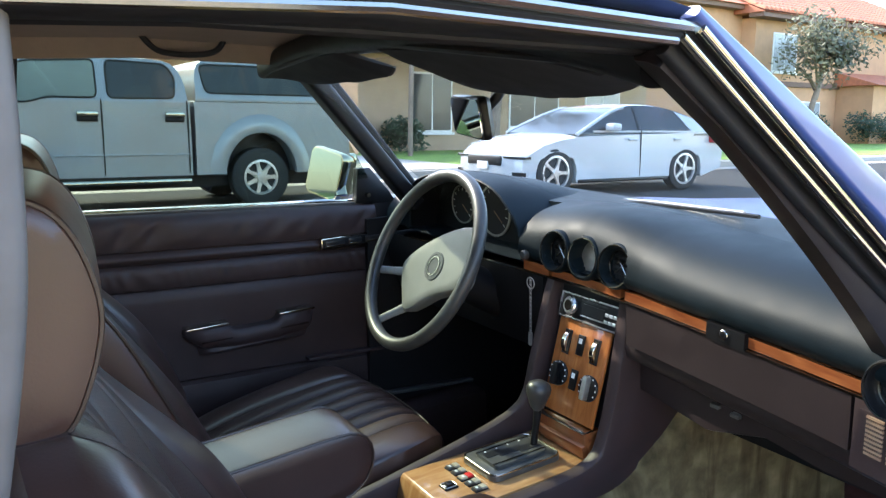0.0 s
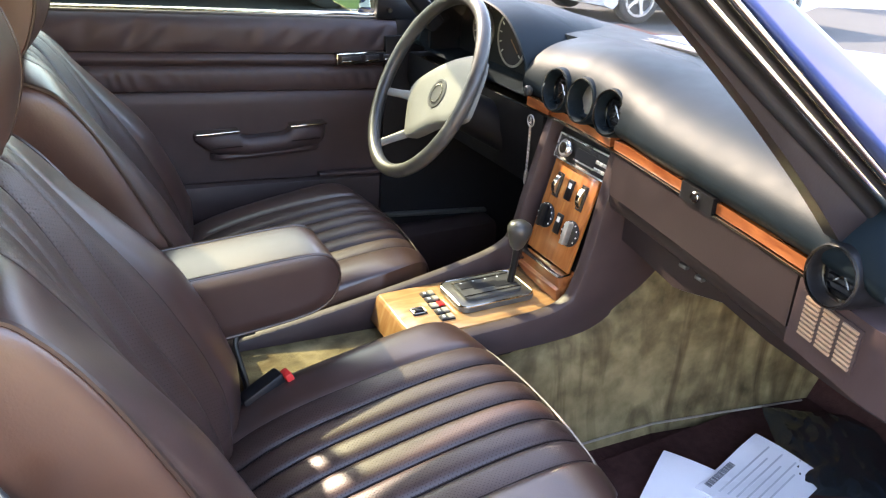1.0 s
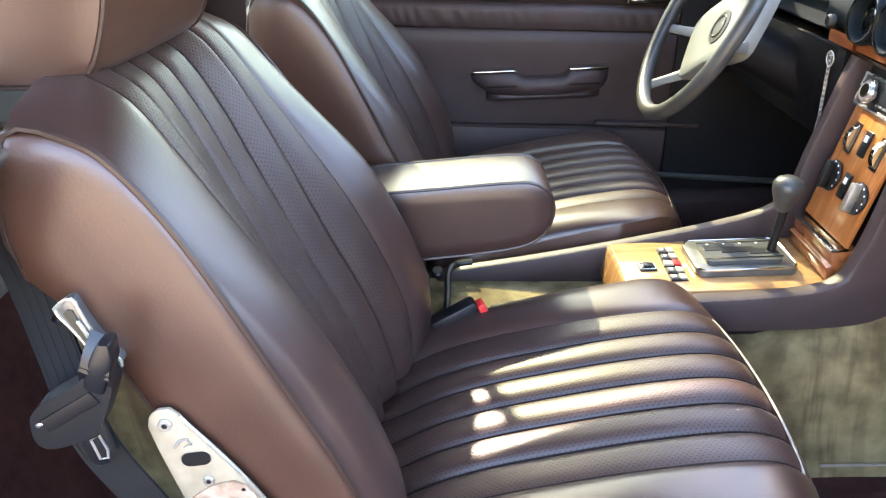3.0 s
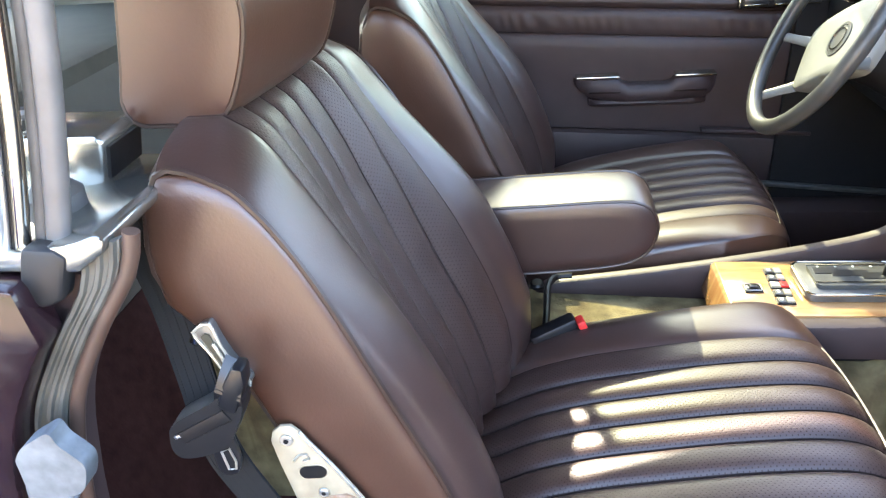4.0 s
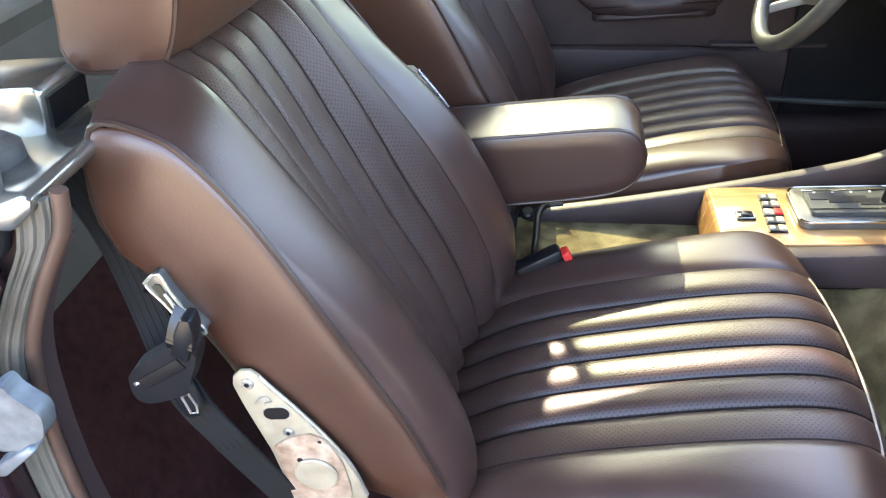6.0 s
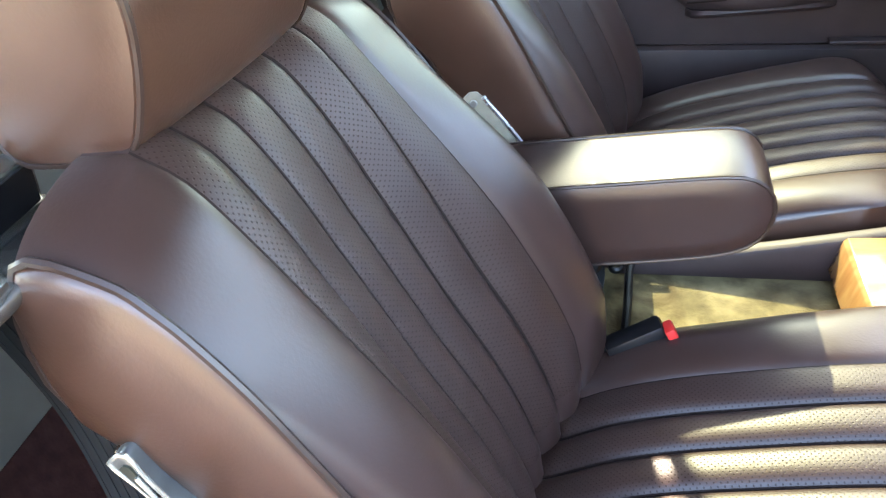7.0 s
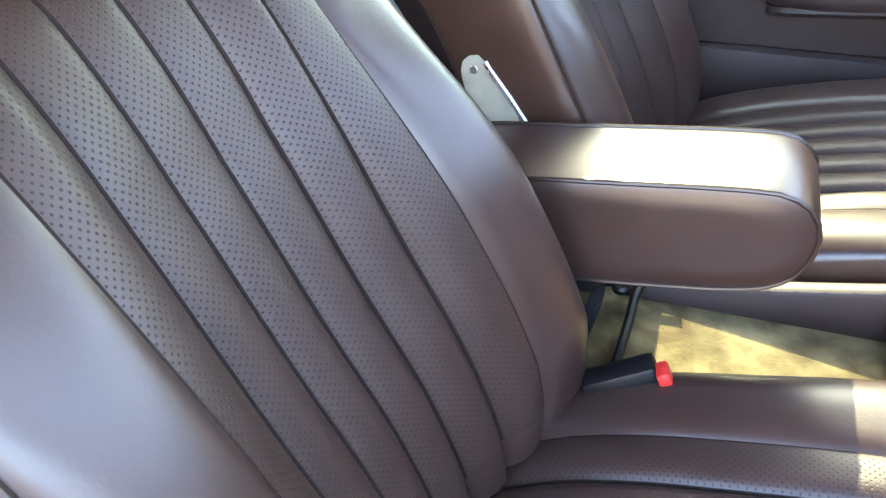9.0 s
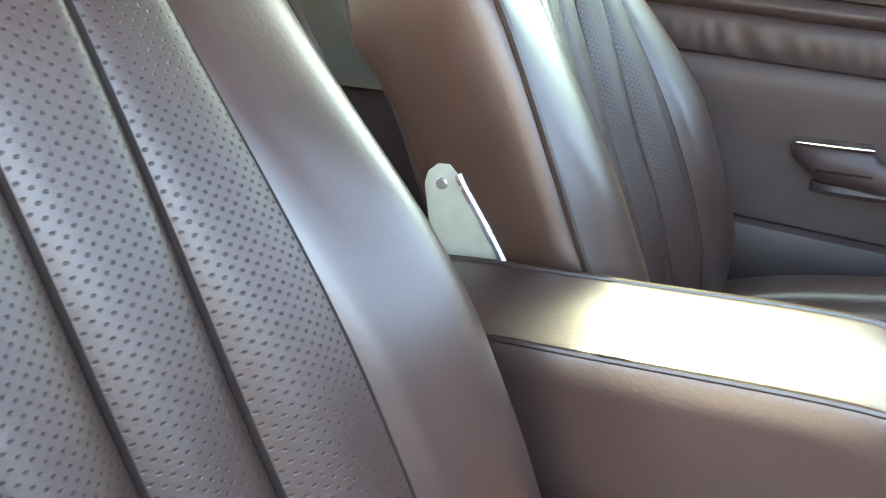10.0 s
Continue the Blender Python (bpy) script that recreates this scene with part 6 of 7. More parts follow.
bmesh.ops.create_grid(bm, x_segments=1, y_segments=1, size=400)
solo("ground", bm, EARTH, (0, 0, -0.012), "dry suburban ground reaching the horizon", "ground", kind="structure", at=Matrix.Translation((0, 0, -0.012)))
solo("road", box((-120, -1.35, -0.15), (120, 12.0, 0.0)), ASPHALT, (0, 5, -0.15), "grey asphalt residential street", "road", kind="structure", at=WORLD)
solo("gutter", box((-120, 11.35, -0.1), (120, 12.0, 0.006)), CONCRETE, (0, 11.6, -0.1), "pale concrete gutter", "gutter", kind="structure", at=WORLD)
for y0, y1 in ((12.0, 12.18), (-1.55, -1.35)):
    solo("kerb", box((-120, y0, -0.1), (120, y1, 0.14), 0.02), CONCRETE, (0, y0, -0.1), "pale concrete kerb along the street", "kerb", kind="structure", at=WORLD)
solo("pavement", box((-120, 12.18, -0.1), (120, 12.75, 0.135)), CONCRETE, (0, 13, -0.1), "pale concrete pavement across the street", "pavement", kind="structure", at=WORLD)
solo("pavement", box((-120, -7.5, -0.1), (120, -1.55, 0.135)), WARMCONC, (0, -2, -0.1), "unseen tan pavement beside the parked car, bouncing warm light", "pavement", kind="structure", at=WORLD)
solo("lawn", box((-120, 12.75, -0.1), (120, 60, 0.15)), GRASS, (0, 20, -0.1), "bright green front lawn", "lawn", kind="structure", at=WORLD)
solo("lawn", box((-120, -40, -0.1), (120, -7.5, 0.15)), GRASS, (0, -10, -0.1), "green lawn behind the pavement", "lawn", kind="structure", at=WORLD)
solo("driveway", box((5.2, 12.19, -0.05), (9.4, 22, 0.156)), CONCRETE, (7, 16, -0.05), "pale concrete driveway", "driveway", kind="structure", at=WORLD)


def house_window(parent, x0, x1, z0, z1, y, glass):
    w = part("window", box((x0, y - 0.05, z0), (x1, y + 0.03, z1), 0.01), WHITEFRAME, parent, "white-framed window")
    xm = (x0 + x1) / 2
    for a, b in ((x0 + 0.07, xm - 0.03), (xm + 0.03, x1 - 0.07)):
        part("pane", box((a, y - 0.062, z0 + 0.07), (b, y - 0.045, z1 - 0.07)), glass, w)
    part("sill", box((x0 - 0.06, y - 0.11, z0 - 0.08), (x1 + 0.06, y + 0.02, z0)), WHITEFRAME, w)


def tiles(parent, x0, x1, y0, z0, y1, z1, rows, step):
    """Barrel tiles: rounded courses up a roof slope."""
    me = []
    bm = bmesh.new()
    n = int((x1 - x0) / step)
    for r in range(rows):
        a, b = r / rows, (r + 1) / rows
        for i in range(n):
            x = x0 + (i + 0.5) * step
            ring = []
            for t in (a, b):
                yy, zz = y0 + (y1 - y0) * t, z0 + (z1 - z0) * t + (0.05 if t == a else 0.015)
                ring.append([bm.verts.new((x + 0.5 * step * math.cos(q), yy, zz + 0.45 * step * math.sin(q))) for q in (0, 0.8, 1.57, 2.34, 3.14)])
            for k in range(4):
                bm.faces.new((ring[0][k], ring[0][k + 1], ring[1][k + 1], ring[1][k]))
            bm.faces.new(ring[0])
    part("roof_tiles", bm, TILE, parent, "red barrel roof tiles", kind="stuff")


h1 = thing("house", (14, 24, 0.15), "single-storey tan stucco house behind a lawn", "house", at=WORLD)
part("wall", box((9.8, 21.0, 0.1), (23.5, 30, 3.3)), STUCCO2, h1)
part("wing_wall", box((5.5, 19.2, 0.1), (9.8, 30, 3.3)), STUCCO, h1, "peach stucco wing")
house_window(h1, 12.6, 14.2, 0.75, 2.7, 21.0, DARKGLASS)
house_window(h1, 16.6, 18.9, 0.9, 2.6, 21.0, DARKGLASS)
house_window(h1, 20.2, 22.0, 0.9, 2.6, 21.0, PALEGLASS)
part("fascia", box((5.2, 18.7, 3.2), (23.9, 21.0, 3.45)), BROWNTRIM, h1)
part("roof", slab([(18.6, 3.4), (30.4, 3.4), (25, 5.6)], 5.1, 24.0, axis="x"), TILE, h1, "red tiled roof")
tiles(h1, 5.1, 24.0, 18.6, 3.42, 24.9, 5.6, 12, 0.30)
h2 = thing("house", (34, 27, 0.15), "two-storey peach stucco house with red tile roof", "house", at=WORLD)
part("wall", box((24.6, 24.0, 0.1), (33.2, 34, 6.6)), STUCCO, h2)
part("wing_wall", box((33.2, 23.2, 0.1), (50, 34, 6.2)), STUCCO, h2)
part("lower_wall", box((40.5, 21.2, 0.1), (50, 23.2, 3.2)), STUCCO, h2)
house_window(h2, 27.0, 28.5, 4.6, 6.4, 24.0, PALEGLASS)
house_window(h2, 34.6, 36.6, 3.7, 5.6, 23.2, PALEGLASS)
house_window(h2, 35.4, 39.0, 0.6, 2.3, 23.2, PALEGLASS)
dr = part("door", box((43.8, 21.1, 0.15), (45.4, 21.2, 2.4)), BROWNTRIM, h2, "brown recessed door")
part("door_frame", box((43.6, 21.04, 0.15), (43.8, 21.2, 2.55)), WHITEFRAME, dr)
part("band", box((33.1, 23.05, 3.0), (50, 23.2, 3.25)), BROWNTRIM, h2)
part("eave", box((32.6, 22.4, 6.15), (50.4, 23.2, 6.4)), BROWNTRIM, h2)
part("eave", box((24.2, 23.4, 6.55), (33.2, 24.0, 6.8)), BROWNTRIM, h2)
part("roof", slab([(22.3, 6.35), (34.6, 6.35), (28.5, 9.2)], 32.5, 50.6, axis="x"), TILE, h2, "red tiled roof")
part("roof", slab([(23.2, 6.75), (34.6, 6.75), (28.9, 9.3)], 24.0, 33.4, axis="x"), TILE, h2, "red tiled roof")
part("porch_roof", slab([(20.7, 3.15), (23.2, 3.9), (23.2, 3.15)], 40.2, 50.4, axis="x"), TILE, h2)
tiles(h2, 32.5, 50.6, 22.3, 6.38, 28.5, 9.2, 12, 0.34)
far = thing("house", (-10, 26, 0.15), "low tan house farther along the street", "house", at=WORLD)
part("wall", box((-22, 21, 0.1), (2.5, 31, 3.2)), STUCCO2, far)
part("roof", slab([(20.4, 3.2), (31.6, 3.2), (26, 5.6)], -22.5, 3.0, axis="x"), TILE, far)
house_window(far, -9, -6.5, 0.9, 2.4, 21, DARKGLASS)
house_window(far, -2, 0.5, 0.9, 2.4, 21, PALEGLASS)


# Unseen house, added beyond the near lawn to block low sky light.
near = thing("house", (0, -22, 0.15), "added unseen low tan house that hides the low sky", "house", at=WORLD)
part("wall", box((-30, -28, 0.1), (34, -17.5, 3.3)), STUCCO2, near)
part("roof", slab([(-28.8, 3.25), (-16.8, 3.25), (-22.8, 5.2)], -30.6, 34.6, axis="x"), TILE, near, "red tiled roof")
for x0 in (-16, -6, 4, 14):
    part("window", box((x0, -17.53, 0.9), (x0 + 2.2, -17.45, 2.5), 0.01), PALEGLASS, near)


def leaves(c, rad, count, size, seed, squash=0.8):
    """A crown of small leaf clumps with gaps and an uneven outline."""
    rnd = random.Random(seed)
    lobes = [(Vector((rnd.uniform(-1, 1) * rad * 0.62, rnd.uniform(-1, 1) * rad * 0.62, rnd.uniform(-0.6, 0.9) * rad * squash * 0.75)), rad * rnd.uniform(0.32, 0.52)) for _ in range(13)]
    verts, faces = [], []
    for _ in range(count):
        o, r = rnd.choice(lobes)
        d = Vector((rnd.gauss(0, 1), rnd.gauss(0, 1), rnd.gauss(0, 1))).normalized()
        p = Vector(c) + o + d * r * rnd.uniform(0.55, 1.08)
        a = Vector((rnd.gauss(0, 1), rnd.gauss(0, 1), rnd.gauss(0, 1))).normalized()
        b = a.orthogonal().normalized()
        s = size * rnd.uniform(0.6, 1.3)
        k = len(verts)
        verts += [p - a * s, p + b * s * 0.45, p + a * s, p - b * s * 0.45]
        faces.append((k, k + 1, k + 2, k + 3))
    me = bmesh.new()
    vs = [me.verts.new(v) for v in verts]
    for f in faces:
        me.faces.new([vs[i] for i in f])
    return me


def tree(x, y, h, rad, seed, lean=0.0):
    t = thing("tree", (x, y, 0.15), "small street tree with dusty green leaves and grey trunk", "tree", at=WORLD)
    part("trunk", tube(smooth_path([(x, y, 0.1), (x + 0.05 + lean * 0.3, y, h * 0.3), (x + 0.15 + lean, y, h * 0.55), (x + 0.1 + lean, y + 0.1, h * 0.8)], 5), [0.17 - 0.007 * k for k in range(16)], 10), BARK, t)
    rnd = random.Random(seed)
    for k in range(6):
        a = k * 1.05 + 0.3
        part("limb", tube(smooth_path([(x + 0.1 + lean * 0.8, y, h * (0.38 + 0.04 * k)), (x + lean + 0.5 * rad * math.cos(a) * 0.6, y + 0.5 * rad * math.sin(a) * 0.6, h * (0.52 + 0.04 * k)), (x + lean + rad * 0.75 * math.cos(a), y + rad * 0.75 * math.sin(a), h * (0.62 + 0.05 * k))], 4), [0.07 - 0.006 * q for q in range(9)], 7), BARK, t)
    part("crown", leaves((x + lean, y, h - rad * 0.75), rad, 3800, 0.13, seed), LEAF, t, kind="stuff", smooth=False)


tree(33.6, 20.4, 6.0, 2.3, 4, 0.6)
tree(46.5, 17.5, 6.5, 2.4, 9)
tree(-7.0, 15.5, 6.2, 2.8, 11)
tree(-12.5, 16.0, 7.0, 3.2, 12)
tree(-20.0, 15.0, 7.0, 3.2, 13)
pine = thing("tree", (14.0, 18.4, 0.15), "bare pale forked tree trunk on the lawn", "tree", at=WORLD)
part("trunk", tube(smooth_path([(14.0, 18.4, 0.1), (14.05, 18.4, 1.2), (14.2, 18.4, 2.4), (14.3, 18.4, 4.6)], 5), [0.24 - 0.007 * k for k in range(16)], 10), BARK, pine)
part("stem", tube(smooth_path([(13.75, 18.3, 0.1), (14.0, 18.35, 1.3), (14.5, 18.3, 2.7), (14.9, 18.3, 4.5)], 5), [0.13 - 0.005 * k for k in range(16)], 8), BARK, pine)
part("crown", leaves((14.4, 18.4, 6.0), 1.7, 2200, 0.13, 21), LEAF, pine, kind="stuff", smooth=False)


def bush(x, y, rad, seed):
    b = thing("bush", (x, y, 0.15), "low dark green clipped bush against the house", "bush", "bushes", at=WORLD)
    part("foliage", leaves((x, y, 0.15 + rad * 0.55), rad, 1500, 0.09, seed, 0.6), HEDGE, b, kind="stuff", smooth=False)


bush(11.8, 20.3, 0.85, 3)
bush(36.5, 22.4, 1.3, 5)
bush(39.5, 20.6, 1.3, 6)
bush(42.0, 20.5, 1.2, 7)
bush(33.5, 22.6, 1.1, 8)
pole = thing("sign_pole", (10.6, 17.6, 0.15), "thin brown wooden pole on the lawn", "pole", at=WORLD)
part("post", tube([(10.6, 17.6, 0.1), (10.66, 17.6, 4.2)], 0.07, 10), BARK, pole)


# ---- parked vehicles ----
def road_wheel(parent, x, y, r, w, spokes, rim_k, rimmat):
    wh = part("wheel", lathe((x, y, r), (0, -1, 0), [(r * rim_k, -w), (r * 0.93, -w), (r, -w * 0.75), (r, -0.02), (r * 0.93, 0.0), (r * rim_k, 0.0), (r * rim_k * 0.96, -0.03)], 36), TYRE, parent)
    part("dish", disc((x, y + 0.06, r), (0, -1, 0), r * rim_k * 0.98, 0.012, 28), TYRE, wh)
    part("rim", lathe((x, y - 0.001, r), (0, -1, 0), [(r * rim_k, -0.04), (r * rim_k, 0.0), (r * rim_k * 0.88, 0.003), (r * rim_k * 0.86, -0.04)], 32, closed=True), rimmat, wh)
    for k in range(spokes):
        a = 2 * math.pi * k / spokes
        d = Vector((math.cos(a), 0, math.sin(a)))
        s = Vector((-math.sin(a), 0, math.cos(a)))
        c = Vector((x, y, r))
        sec = lambda q, wd, yy: [c + d * q + s * wd + Vector((0, yy, 0)), c + d * q - s * wd + Vector((0, yy, 0)), c + d * q - s * wd + Vector((0, yy + 0.03, 0)), c + d * q + s * wd + Vector((0, yy + 0.03, 0))]
        part("spoke", ring_loft([sec(r * 0.12, r * 0.10, 0.0), sec(r * 0.40, r * 0.055, 0.004), sec(r * rim_k * 0.92, r * 0.075, -0.002)]), rimmat, wh)
    part("hub_cap", disc((x, y + 0.01, r), (0, -1, 0), r * 0.17, 0.025, 18, bevel=0.006), rimmat, wh)


TX, TY = 3.12, 8.55
truck = thing("pickup_truck", (TX - 1.0, TY + 1.0, 0.0), "grey-blue crew-cab pickup truck with canopy parked across the street", "pickup truck", at=WORLD)
TR = 0.375


def flank(z):
    """How far the truck's side tucks in at a height."""
    return float(np.interp(z, (0.35, 0.46, 0.66, 0.72, 1.0, 1.22, 1.31, 1.80), (0.05, 0.012, 0.0, 0.014, 0.004, 0.016, 0.035, 0.165)))


def truck_shell(outline, levels=26):
    """A body drawn across the truck's width; its flanks follow the tuck."""
    rings = []
    for k in np.linspace(-1, 1, levels):
        e = abs(k) ** 14
        rings.append([(x, TY + 0.98 + k * (0.98 - flank(z)) , z - 0.014 * e) for x, z in outline])
    return ring_loft(rings)


arch = [(TX - 0.475 * math.cos(a), 0.42 + 0.535 * math.sin(a)) for a in np.linspace(0.05, math.pi - 0.05, 18)]
part("bed", truck_shell([(TX + 1.20, 0.55)] + [(TX + 1.24, z) for z in np.linspace(0.62, 1.30, 10)] + [(TX + 1.22, 1.325), (TX - 0.80, 1.325)] + [(TX - 0.815, z) for z in np.linspace(1.30, 0.44, 14)] + arch), SILVER, truck, "grey-blue load bed")
part("arch_flare", ring_loft([[(TX + k * math.cos(a), yy, 0.42 + k * 1.13 * math.sin(a)) for k, yy in ((0.46, TY + 0.03), (0.465, TY - 0.035), (0.53, TY - 0.045), (0.60, TY - 0.030), (0.665, TY + 0.006))] for a in np.linspace(0.02, math.pi - 0.02, 26)]), SILVER, truck, "flared wheel arch")
part("wheel_well", box((TX - 0.50, TY + 0.26, 0.30), (TX + 0.50, TY + 1.7, 0.98)), BLACK, truck)
cab = [(TX - 0.86, 0.44)] + [(TX - 0.865, z) for z in np.linspace(0.48, 1.30, 14)] + [(TX - 0.87, 1.325), (TX - 3.9, 1.325), (TX - 5.1, 1.22), (TX - 5.25, 0.90), (TX - 5.2, 0.50), (TX - 4.9, 0.44)]
part("cab", truck_shell(cab), SILVER, truck, "grey-blue crew cab")
top = curve_at([(TX - 0.885, 1.31), (TX - 0.91, 1.52), (TX - 0.98, 1.70), (TX - 1.10, 1.785), (TX - 1.4, 1.812), (TX - 2.2, 1.825), (TX - 2.75, 1.80), (TX - 3.1, 1.70), (TX - 3.5, 1.50), (TX - 3.85, 1.31)], 40)
part("cab_roof", truck_shell(top), SILVER, truck)
can = curve_at([(TX + 1.16, 1.33), (TX + 1.08, 1.55), (TX + 0.98, 1.74), (TX + 0.80, 1.815), (TX + 0.4, 1.835), (TX - 0.5, 1.835), (TX - 0.70, 1.80), (TX - 0.77, 1.68), (TX - 0.79, 1.33)], 36)
part("canopy", truck_shell(can), SILVER, truck, "matching bed canopy")
part("canopy_lip", ring_loft([[(x, TY + flank(1.33) - 0.012, z) for x, z in ((xx, 1.318), (xx, 1.345))] + [(x, TY + 0.10, z) for x, z in ((xx, 1.345), (xx, 1.318))] for xx in (TX - 0.80, TX + 1.22)]), SILVER, truck)


def truck_pane(name, corners, material, label=""):
    """A dark side window with a rubber edge, set into the leaning flank."""
    ring = [Vector((x, 0, z)) for x, z in corners]
    p = part(name, ring_loft([[(q.x, TY + flank(q.z) + d, q.z) for q in ring] for d in (-0.006, 0.015)]), material, truck, label)
    part("seal", tube([(q.x, TY + flank(q.z) - 0.006, q.z) for q in ring], 0.012, 6, closed=True), TYRE, p)
    return p


def rounded_quad(pts, r=0.075):
    """A polygon with every corner turned through a short arc."""
    out = []
    for k, p in enumerate(pts):
        p, a, b = Vector(p), Vector(pts[k - 1]), Vector(pts[(k + 1) % len(pts)])
        p0, p1 = p + (a - p).normalized() * min(r, (a - p).length * 0.45), p + (b - p).normalized() * min(r, (b - p).length * 0.45)
        for t in (0, 0.25, 0.5, 0.75, 1):
            q = p0 * (1 - t) ** 2 + p * (2 * t * (1 - t)) + p1 * t * t
            out.append((q.x, q.y))
    return out


truck_pane("canopy_window", rounded_quad([(TX - 0.66, 1.42), (TX - 0.72, 1.76), (TX + 0.70, 1.77), (TX + 0.98, 1.42)]), DARKGLASS, "dark canopy window")
truck_pane("rear_window", rounded_quad([(TX - 1.78, 1.335), (TX - 1.78, 1.765), (TX - 1.12, 1.745), (TX - 1.02, 1.60), (TX - 1.04, 1.345)]), DARKGLASS, "dark rear door window")
truck_pane("front_window", rounded_quad([(TX - 1.90, 1.335), (TX - 1.90, 1.765), (TX - 2.62, 1.72), (TX - 3.02, 1.53), (TX - 3.08, 1.30), (TX - 2.60, 1.27), (TX - 2.42, 1.335)]), VIEWGLASS, "front door window, toned pale for the bright view through it")
for x0, x1 in ((-1.86, -0.90), (-2.98, -1.86)):
    d = part("door_seam", ring_loft([[(TX + x1 + dx, TY + flank(z) - 0.004, z) for dx in (-0.008, 0.008)] + [(TX + x1 + dx, TY + flank(z) + 0.012, z) for dx in (0.008, -0.008)] for z in np.linspace(0.46, 1.32, 16)]), TYRE, truck)
    part("handle_recess", box((TX + x1 - 0.265, TY - 0.012, 1.065), (TX + x1 - 0.045, TY + 0.02, 1.135), 0.012), BLACK, d)
    part("handle", box((TX + x1 - 0.270, TY - 0.050, 1.118), (TX + x1 - 0.040, TY - 0.006, 1.185), 0.018), CHROME, d, "chrome door handle")
part("crease", box((TX - 5.1, TY - 0.006, 0.672), (TX - 0.87, TY + 0.02, 0.690), 0.004), SILVER, truck)
part("running_board", box((TX - 4.3, TY - 0.09, 0.335), (TX - 0.90, TY + 0.14, 0.395), 0.02), CHROME, truck, "bright running board")
part("rocker", box((TX - 4.7, TY + 0.04, 0.36), (TX - 0.88, TY + 0.20, 0.46), 0.02), BLACK, truck)
part("chassis", box((TX - 5.0, TY + 0.25, 0.26), (TX + 1.15, TY + 1.7, 0.55)), BLACK, truck)
part("bumper", box((TX + 1.20, TY + 0.05, 0.45), (TX + 1.38, TY + 1.9, 0.66), 0.04), CHROME, truck)
part("wing_mirror", box((TX - 3.20, TY - 0.24, 1.22), (TX - 3.02, TY - 0.02, 1.50), 0.03), BLACK, truck)
part("shock", tube([(TX - 0.62, TY + 0.5, 0.22), (TX - 0.50, TY + 0.5, 0.36), (TX - 0.30, TY + 0.5, 0.40)], 0.09, 12), BLACK, truck)
road_wheel(truck, TX, TY + 0.03, TR, 0.26, 7, 0.60, ALLOY)
road_wheel(truck, TX - 3.7, TY + 0.03, TR, 0.26, 7, 0.60, ALLOY)
for x in (0, -3.7):
    part("far_wheel", lathe((TX + x, TY + 1.95, TR), (0, 1, 0), [(0.1, -0.25), (0.355, -0.25), (TR, -0.2), (TR, 0), (0.25, 0.0)], 28), TYRE, truck)

SX, SY = 7.35, 7.72
sedan = thing("sedan_car", (SX + 1.4, SY + 0.9, 0.0), "white four-door sedan with dark alloy wheels parked across the street", "car", at=WORLD)
Rr = 0.355
a1 = [(SX + 0.395 * math.cos(a), 0.335 + 0.395 * math.sin(a)) for a in np.linspace(math.pi + 0.2, -0.2, 14)]
a2 = [(SX + 2.83 + 0.395 * math.cos(a), 0.335 + 0.395 * math.sin(a)) for a in np.linspace(math.pi + 0.2, -0.2, 14)]
hullp = [(SX - 0.68, 0.30), (SX - 0.64, 0.22), (SX - 0.44, 0.19)] + a1 + [(SX + 0.42, 0.19), (SX + 2.40, 0.19)] + a2 + [(SX + 3.25, 0.22), (SX + 3.85, 0.35), (SX + 3.92, 0.70), (SX + 3.85, 0.98), (SX + 3.3, 1.02), (SX + 2.4, 0.99), (SX + 0.55, 0.95), (SX + 0.10, 0.90), (SX - 0.25, 0.82), (SX - 0.52, 0.73), (SX - 0.67, 0.62)]
rings = []
for t in (-1, -0.985, -0.94, -0.8, -0.5, 0, 0.5, 0.8, 0.94, 0.985, 1):
    ring = []
    for x, z in hullp:
        plan = 1 - 0.20 * max(0, (SX - 0.30 - x) / 0.46) ** 2 - 0.12 * max(0, (x - SX - 3.2) / 0.7) ** 2
        k = 1 - 0.05 * max(0, z - 0.6) - 0.06 * max(0, 0.35 - z)
        ring.append((x + 0.12 * abs(t) ** 3 * (x < SX - 0.5), SY + 0.93 + t * 0.93 * k * plan, z - 0.055 * abs(t) ** 4 * (z > 0.58)))
    rings.append(ring)
part("body", ring_loft(rings), WHITECAR, sedan)
part("wheel_well", box((SX - 0.40, SY + 0.24, 0.21), (SX + 3.25, SY + 1.6, 0.70)), BLACK, sedan)


def cabin(y, z):
    """The cabin's half width at a height."""
    return 0.87 - 0.50 * max(0, z - 0.94) ** 1.1


TOPLINE = curve_at([(0.42, 0.93), (0.80, 1.10), (1.20, 1.265), (1.55, 1.355), (1.95, 1.385), (2.45, 1.36), (2.95, 1.25), (3.35, 1.10), (3.62, 0.99)], 34)
rings = []
for x, z in TOPLINE:
    zz = np.linspace(0.90, z, 7)
    rings.append([(SX + x, SY + 0.93 - cabin(0, q), q) for q in zz] + [(SX + x, SY + 0.93 + cabin(0, q), q) for q in zz[::-1]])
part("glasshouse", ring_loft(rings), DARKGLASS, sedan, "dark tinted windows")
roofrings = []
for x, z in TOPLINE[11:]:
    hw = cabin(0, z)
    line = [(-1.0, -0.055), (-1.012, -0.03), (-0.97, 0.0), (-0.85, 0.016), (-0.4, 0.028), (0, 0.03), (0.4, 0.028), (0.85, 0.016), (0.97, 0.0), (1.012, -0.03), (1.0, -0.055)]
    roofrings.append([(SX + x, SY + 0.93 + hw * a, z + c) for a, c in line])
part("roof", ring_loft(roofrings), WHITECAR, sedan, "white fastback roof")
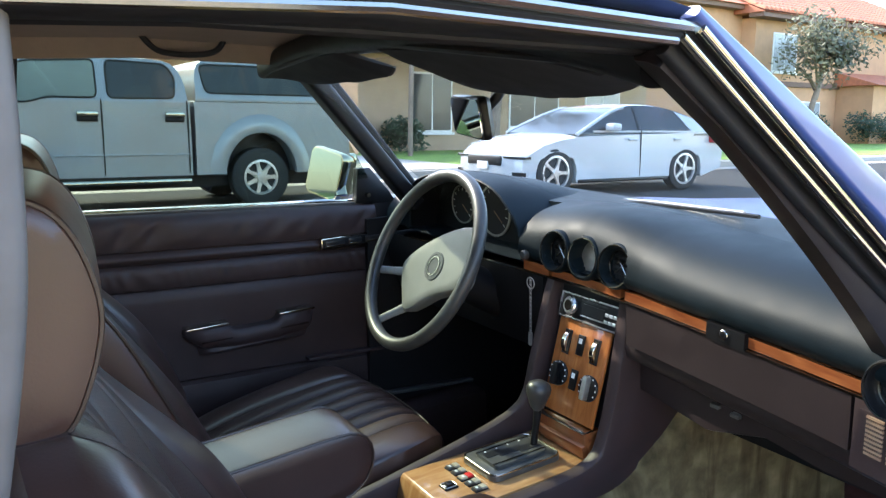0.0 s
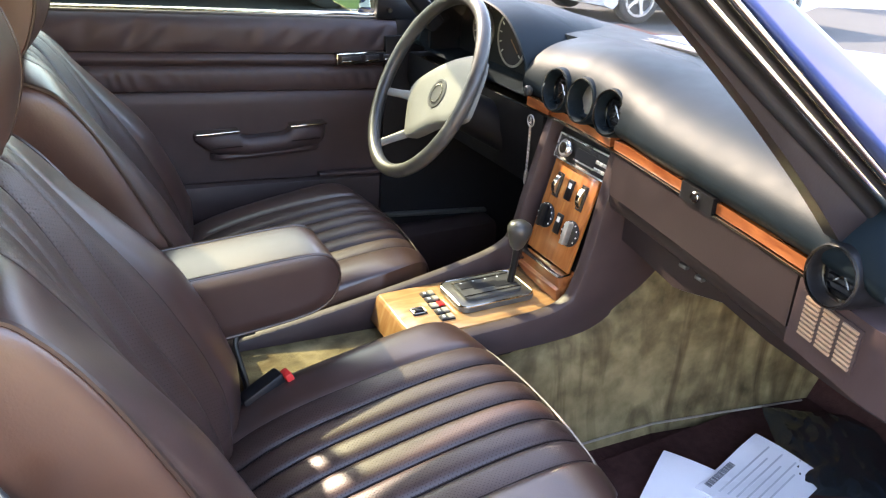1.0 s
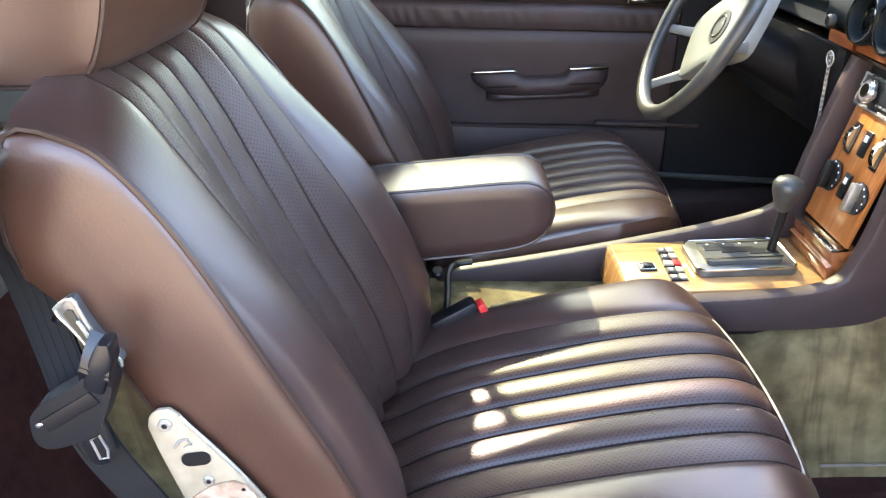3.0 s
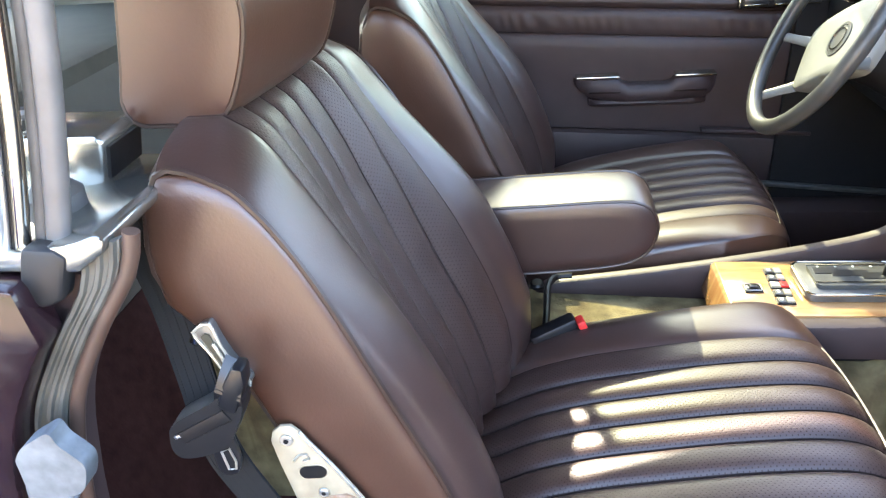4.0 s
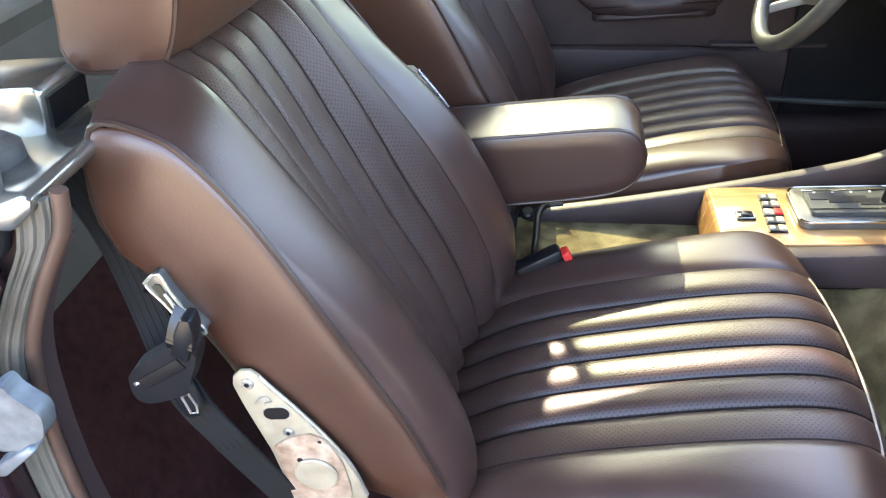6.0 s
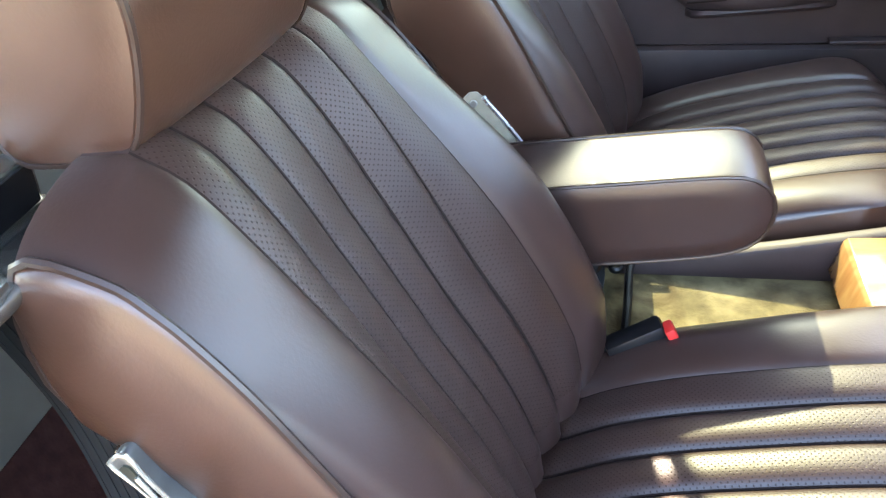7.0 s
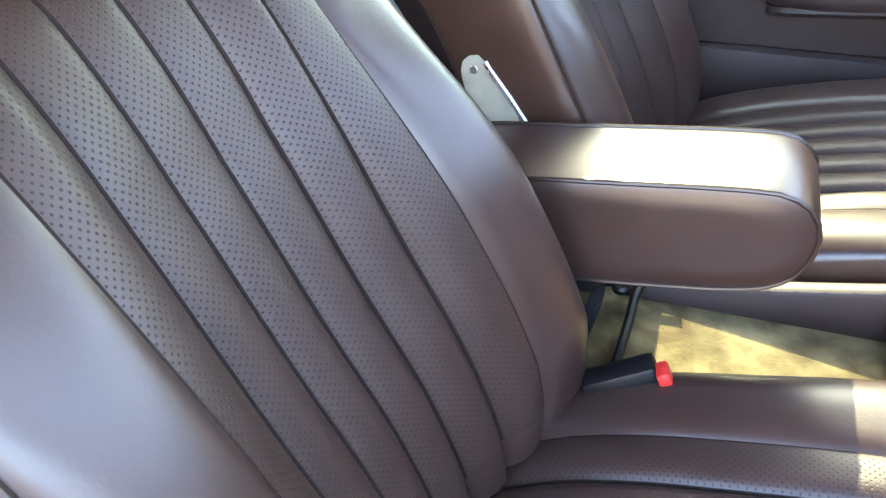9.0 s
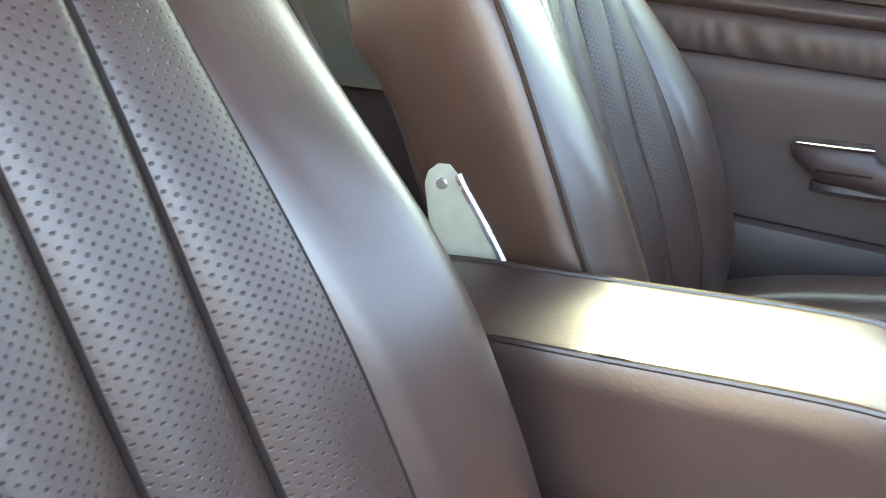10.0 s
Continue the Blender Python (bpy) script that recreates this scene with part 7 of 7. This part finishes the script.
for s in (-1, 1):
    part("screen_pillar", tube([(SX + x, SY + 0.93 + s * (cabin(0, z) + 0.002), z - 0.008) for x, z in TOPLINE[:13]], 0.030, 8), WHITECAR, sedan)
    cp = [(2.70, 1.30), (2.98, 1.225), (3.35, 1.12), (3.66, 0.96), (3.05, 0.96), (2.92, 1.06), (2.80, 1.20)]
    part("rear_pillar", ring_loft([[(SX + x, SY + 0.93 + s * (cabin(0, z) + d), z) for x, z in cp] for d in (-0.02, 0.012)]), WHITECAR, sedan)
    part("belt_line", ring_loft([[(SX + x, SY + 0.93 + s * (cabin(0, 0.97) + d), z) for d, z in ((0.025, 0.955), (0.025, 0.985), (-0.03, 0.985), (-0.03, 0.955))] for x in (0.75, 1.8, 3.1)]), WHITECAR, sedan)
part("door_pillar", ring_loft([[(SX + 1.74 + dx, SY + 0.93 - cabin(0, z) - d, z) for z in np.linspace(0.97, 1.34, 6)] + [(SX + 1.80 + dx, SY + 0.93 - cabin(0, z) - d, z) for z in np.linspace(1.34, 0.97, 6)] for dx, d in ((0, 0.006), (0, -0.004))]), BLACK, sedan)
part("grille", box((SX - 0.685, SY + 0.50, 0.45), (SX - 0.58, SY + 1.36, 0.60), 0.03), BLACK, sedan)
part("lower_intake", box((SX - 0.690, SY + 0.48, 0.24), (SX - 0.58, SY + 1.38, 0.34), 0.03), BLACK, sedan)
part("number_plate", box((SX - 0.706, SY + 0.80, 0.40), (SX - 0.680, SY + 1.06, 0.51)), WHITEPL, sedan)


def nose(s, u, z, out):
    """A place on the sedan's front corner: u from 0 on its flank to 1 near the grille; s: which side."""
    if u < 0.5:
        x = -0.36 - 0.40 * u
        plan = 1 - 0.20 * max(0, (-0.30 - x) / 0.46) ** 2
        return (SX + x - 0.3 * out, SY + 0.93 + s * (0.93 * plan * (1 - 0.05 * max(0, z - 0.6)) + out), z)
    t = 0.97 - 0.9 * (u - 0.5)
    return (SX - 0.672 + 0.12 * t**3 - out, SY + 0.93 + s * (0.93 * 0.868 * t + 0.4 * out), z)


for sd_ in (-1, 1):
    for name, u0, u1, z0, z1, skin, label in (("headlight", 0.30, 0.93, 0.560, 0.604, DARKGLASS, "slim dark headlamp"), ("fog_intake", 0.46, 0.70, 0.31, 0.37, BLACK, "black lower intake")):
        lamp = part(name, ring_loft([[nose(sd_, u, z0 + 0.3 * (z1 - z0) * abs(2 * u - u0 - u1), -0.03), nose(sd_, u, z0 + 0.3 * (z1 - z0) * abs(2 * u - u0 - u1), 0.005), nose(sd_, u, z1, 0.005), nose(sd_, u, z1, -0.03)] for u in np.linspace(u0, u1, 14)]), skin, sedan, label)
        if name == "headlight":
            part("light_strip", ring_loft([[nose(sd_, u, z, o) for z, o in ((z1 - 0.010, 0.0), (z1 - 0.010, 0.009), (z1, 0.009), (z1, 0.0))] for u in np.linspace(u0 + 0.1, u1, 12)]), LAMPGLASS, lamp)
part("tail_light", box((SX + 3.5, SY - 0.01, 0.78), (SX + 3.93, SY + 0.3, 0.93), 0.03), TAIL, sedan, "red tail lamp")
part("wing_mirror", box((SX + 0.98, SY - 0.14, 0.98), (SX + 1.18, SY + 0.05, 1.10), 0.04), WHITECAR, sedan)
part("door_seam", box((SX + 1.74, SY - 0.003, 0.28), (SX + 1.752, SY + 0.01, 0.99)), BLACK, sedan)
for x in (1.45, 2.5):
    part("door_handle", box((SX + x, SY - 0.03, 0.83), (SX + x + 0.2, SY + 0.01, 0.865), 0.012), WHITECAR, sedan)
part("skirt", box((SX + 0.42, SY - 0.01, 0.19), (SX + 2.42, SY + 0.05, 0.25), 0.02), BLACK, sedan)
for x in (0, 2.83):
    road_wheel(sedan, SX + x, SY + 0.015, Rr, 0.22, 5, 0.74, ALLOY)
    part("far_wheel", lathe((SX + x, SY + 1.86, Rr), (0, 1, 0), [(0.1, -0.2), (0.31, -0.2), (0.335, -0.16), (0.335, 0), (0.2, 0.0)], 28), TYRE, sedan)
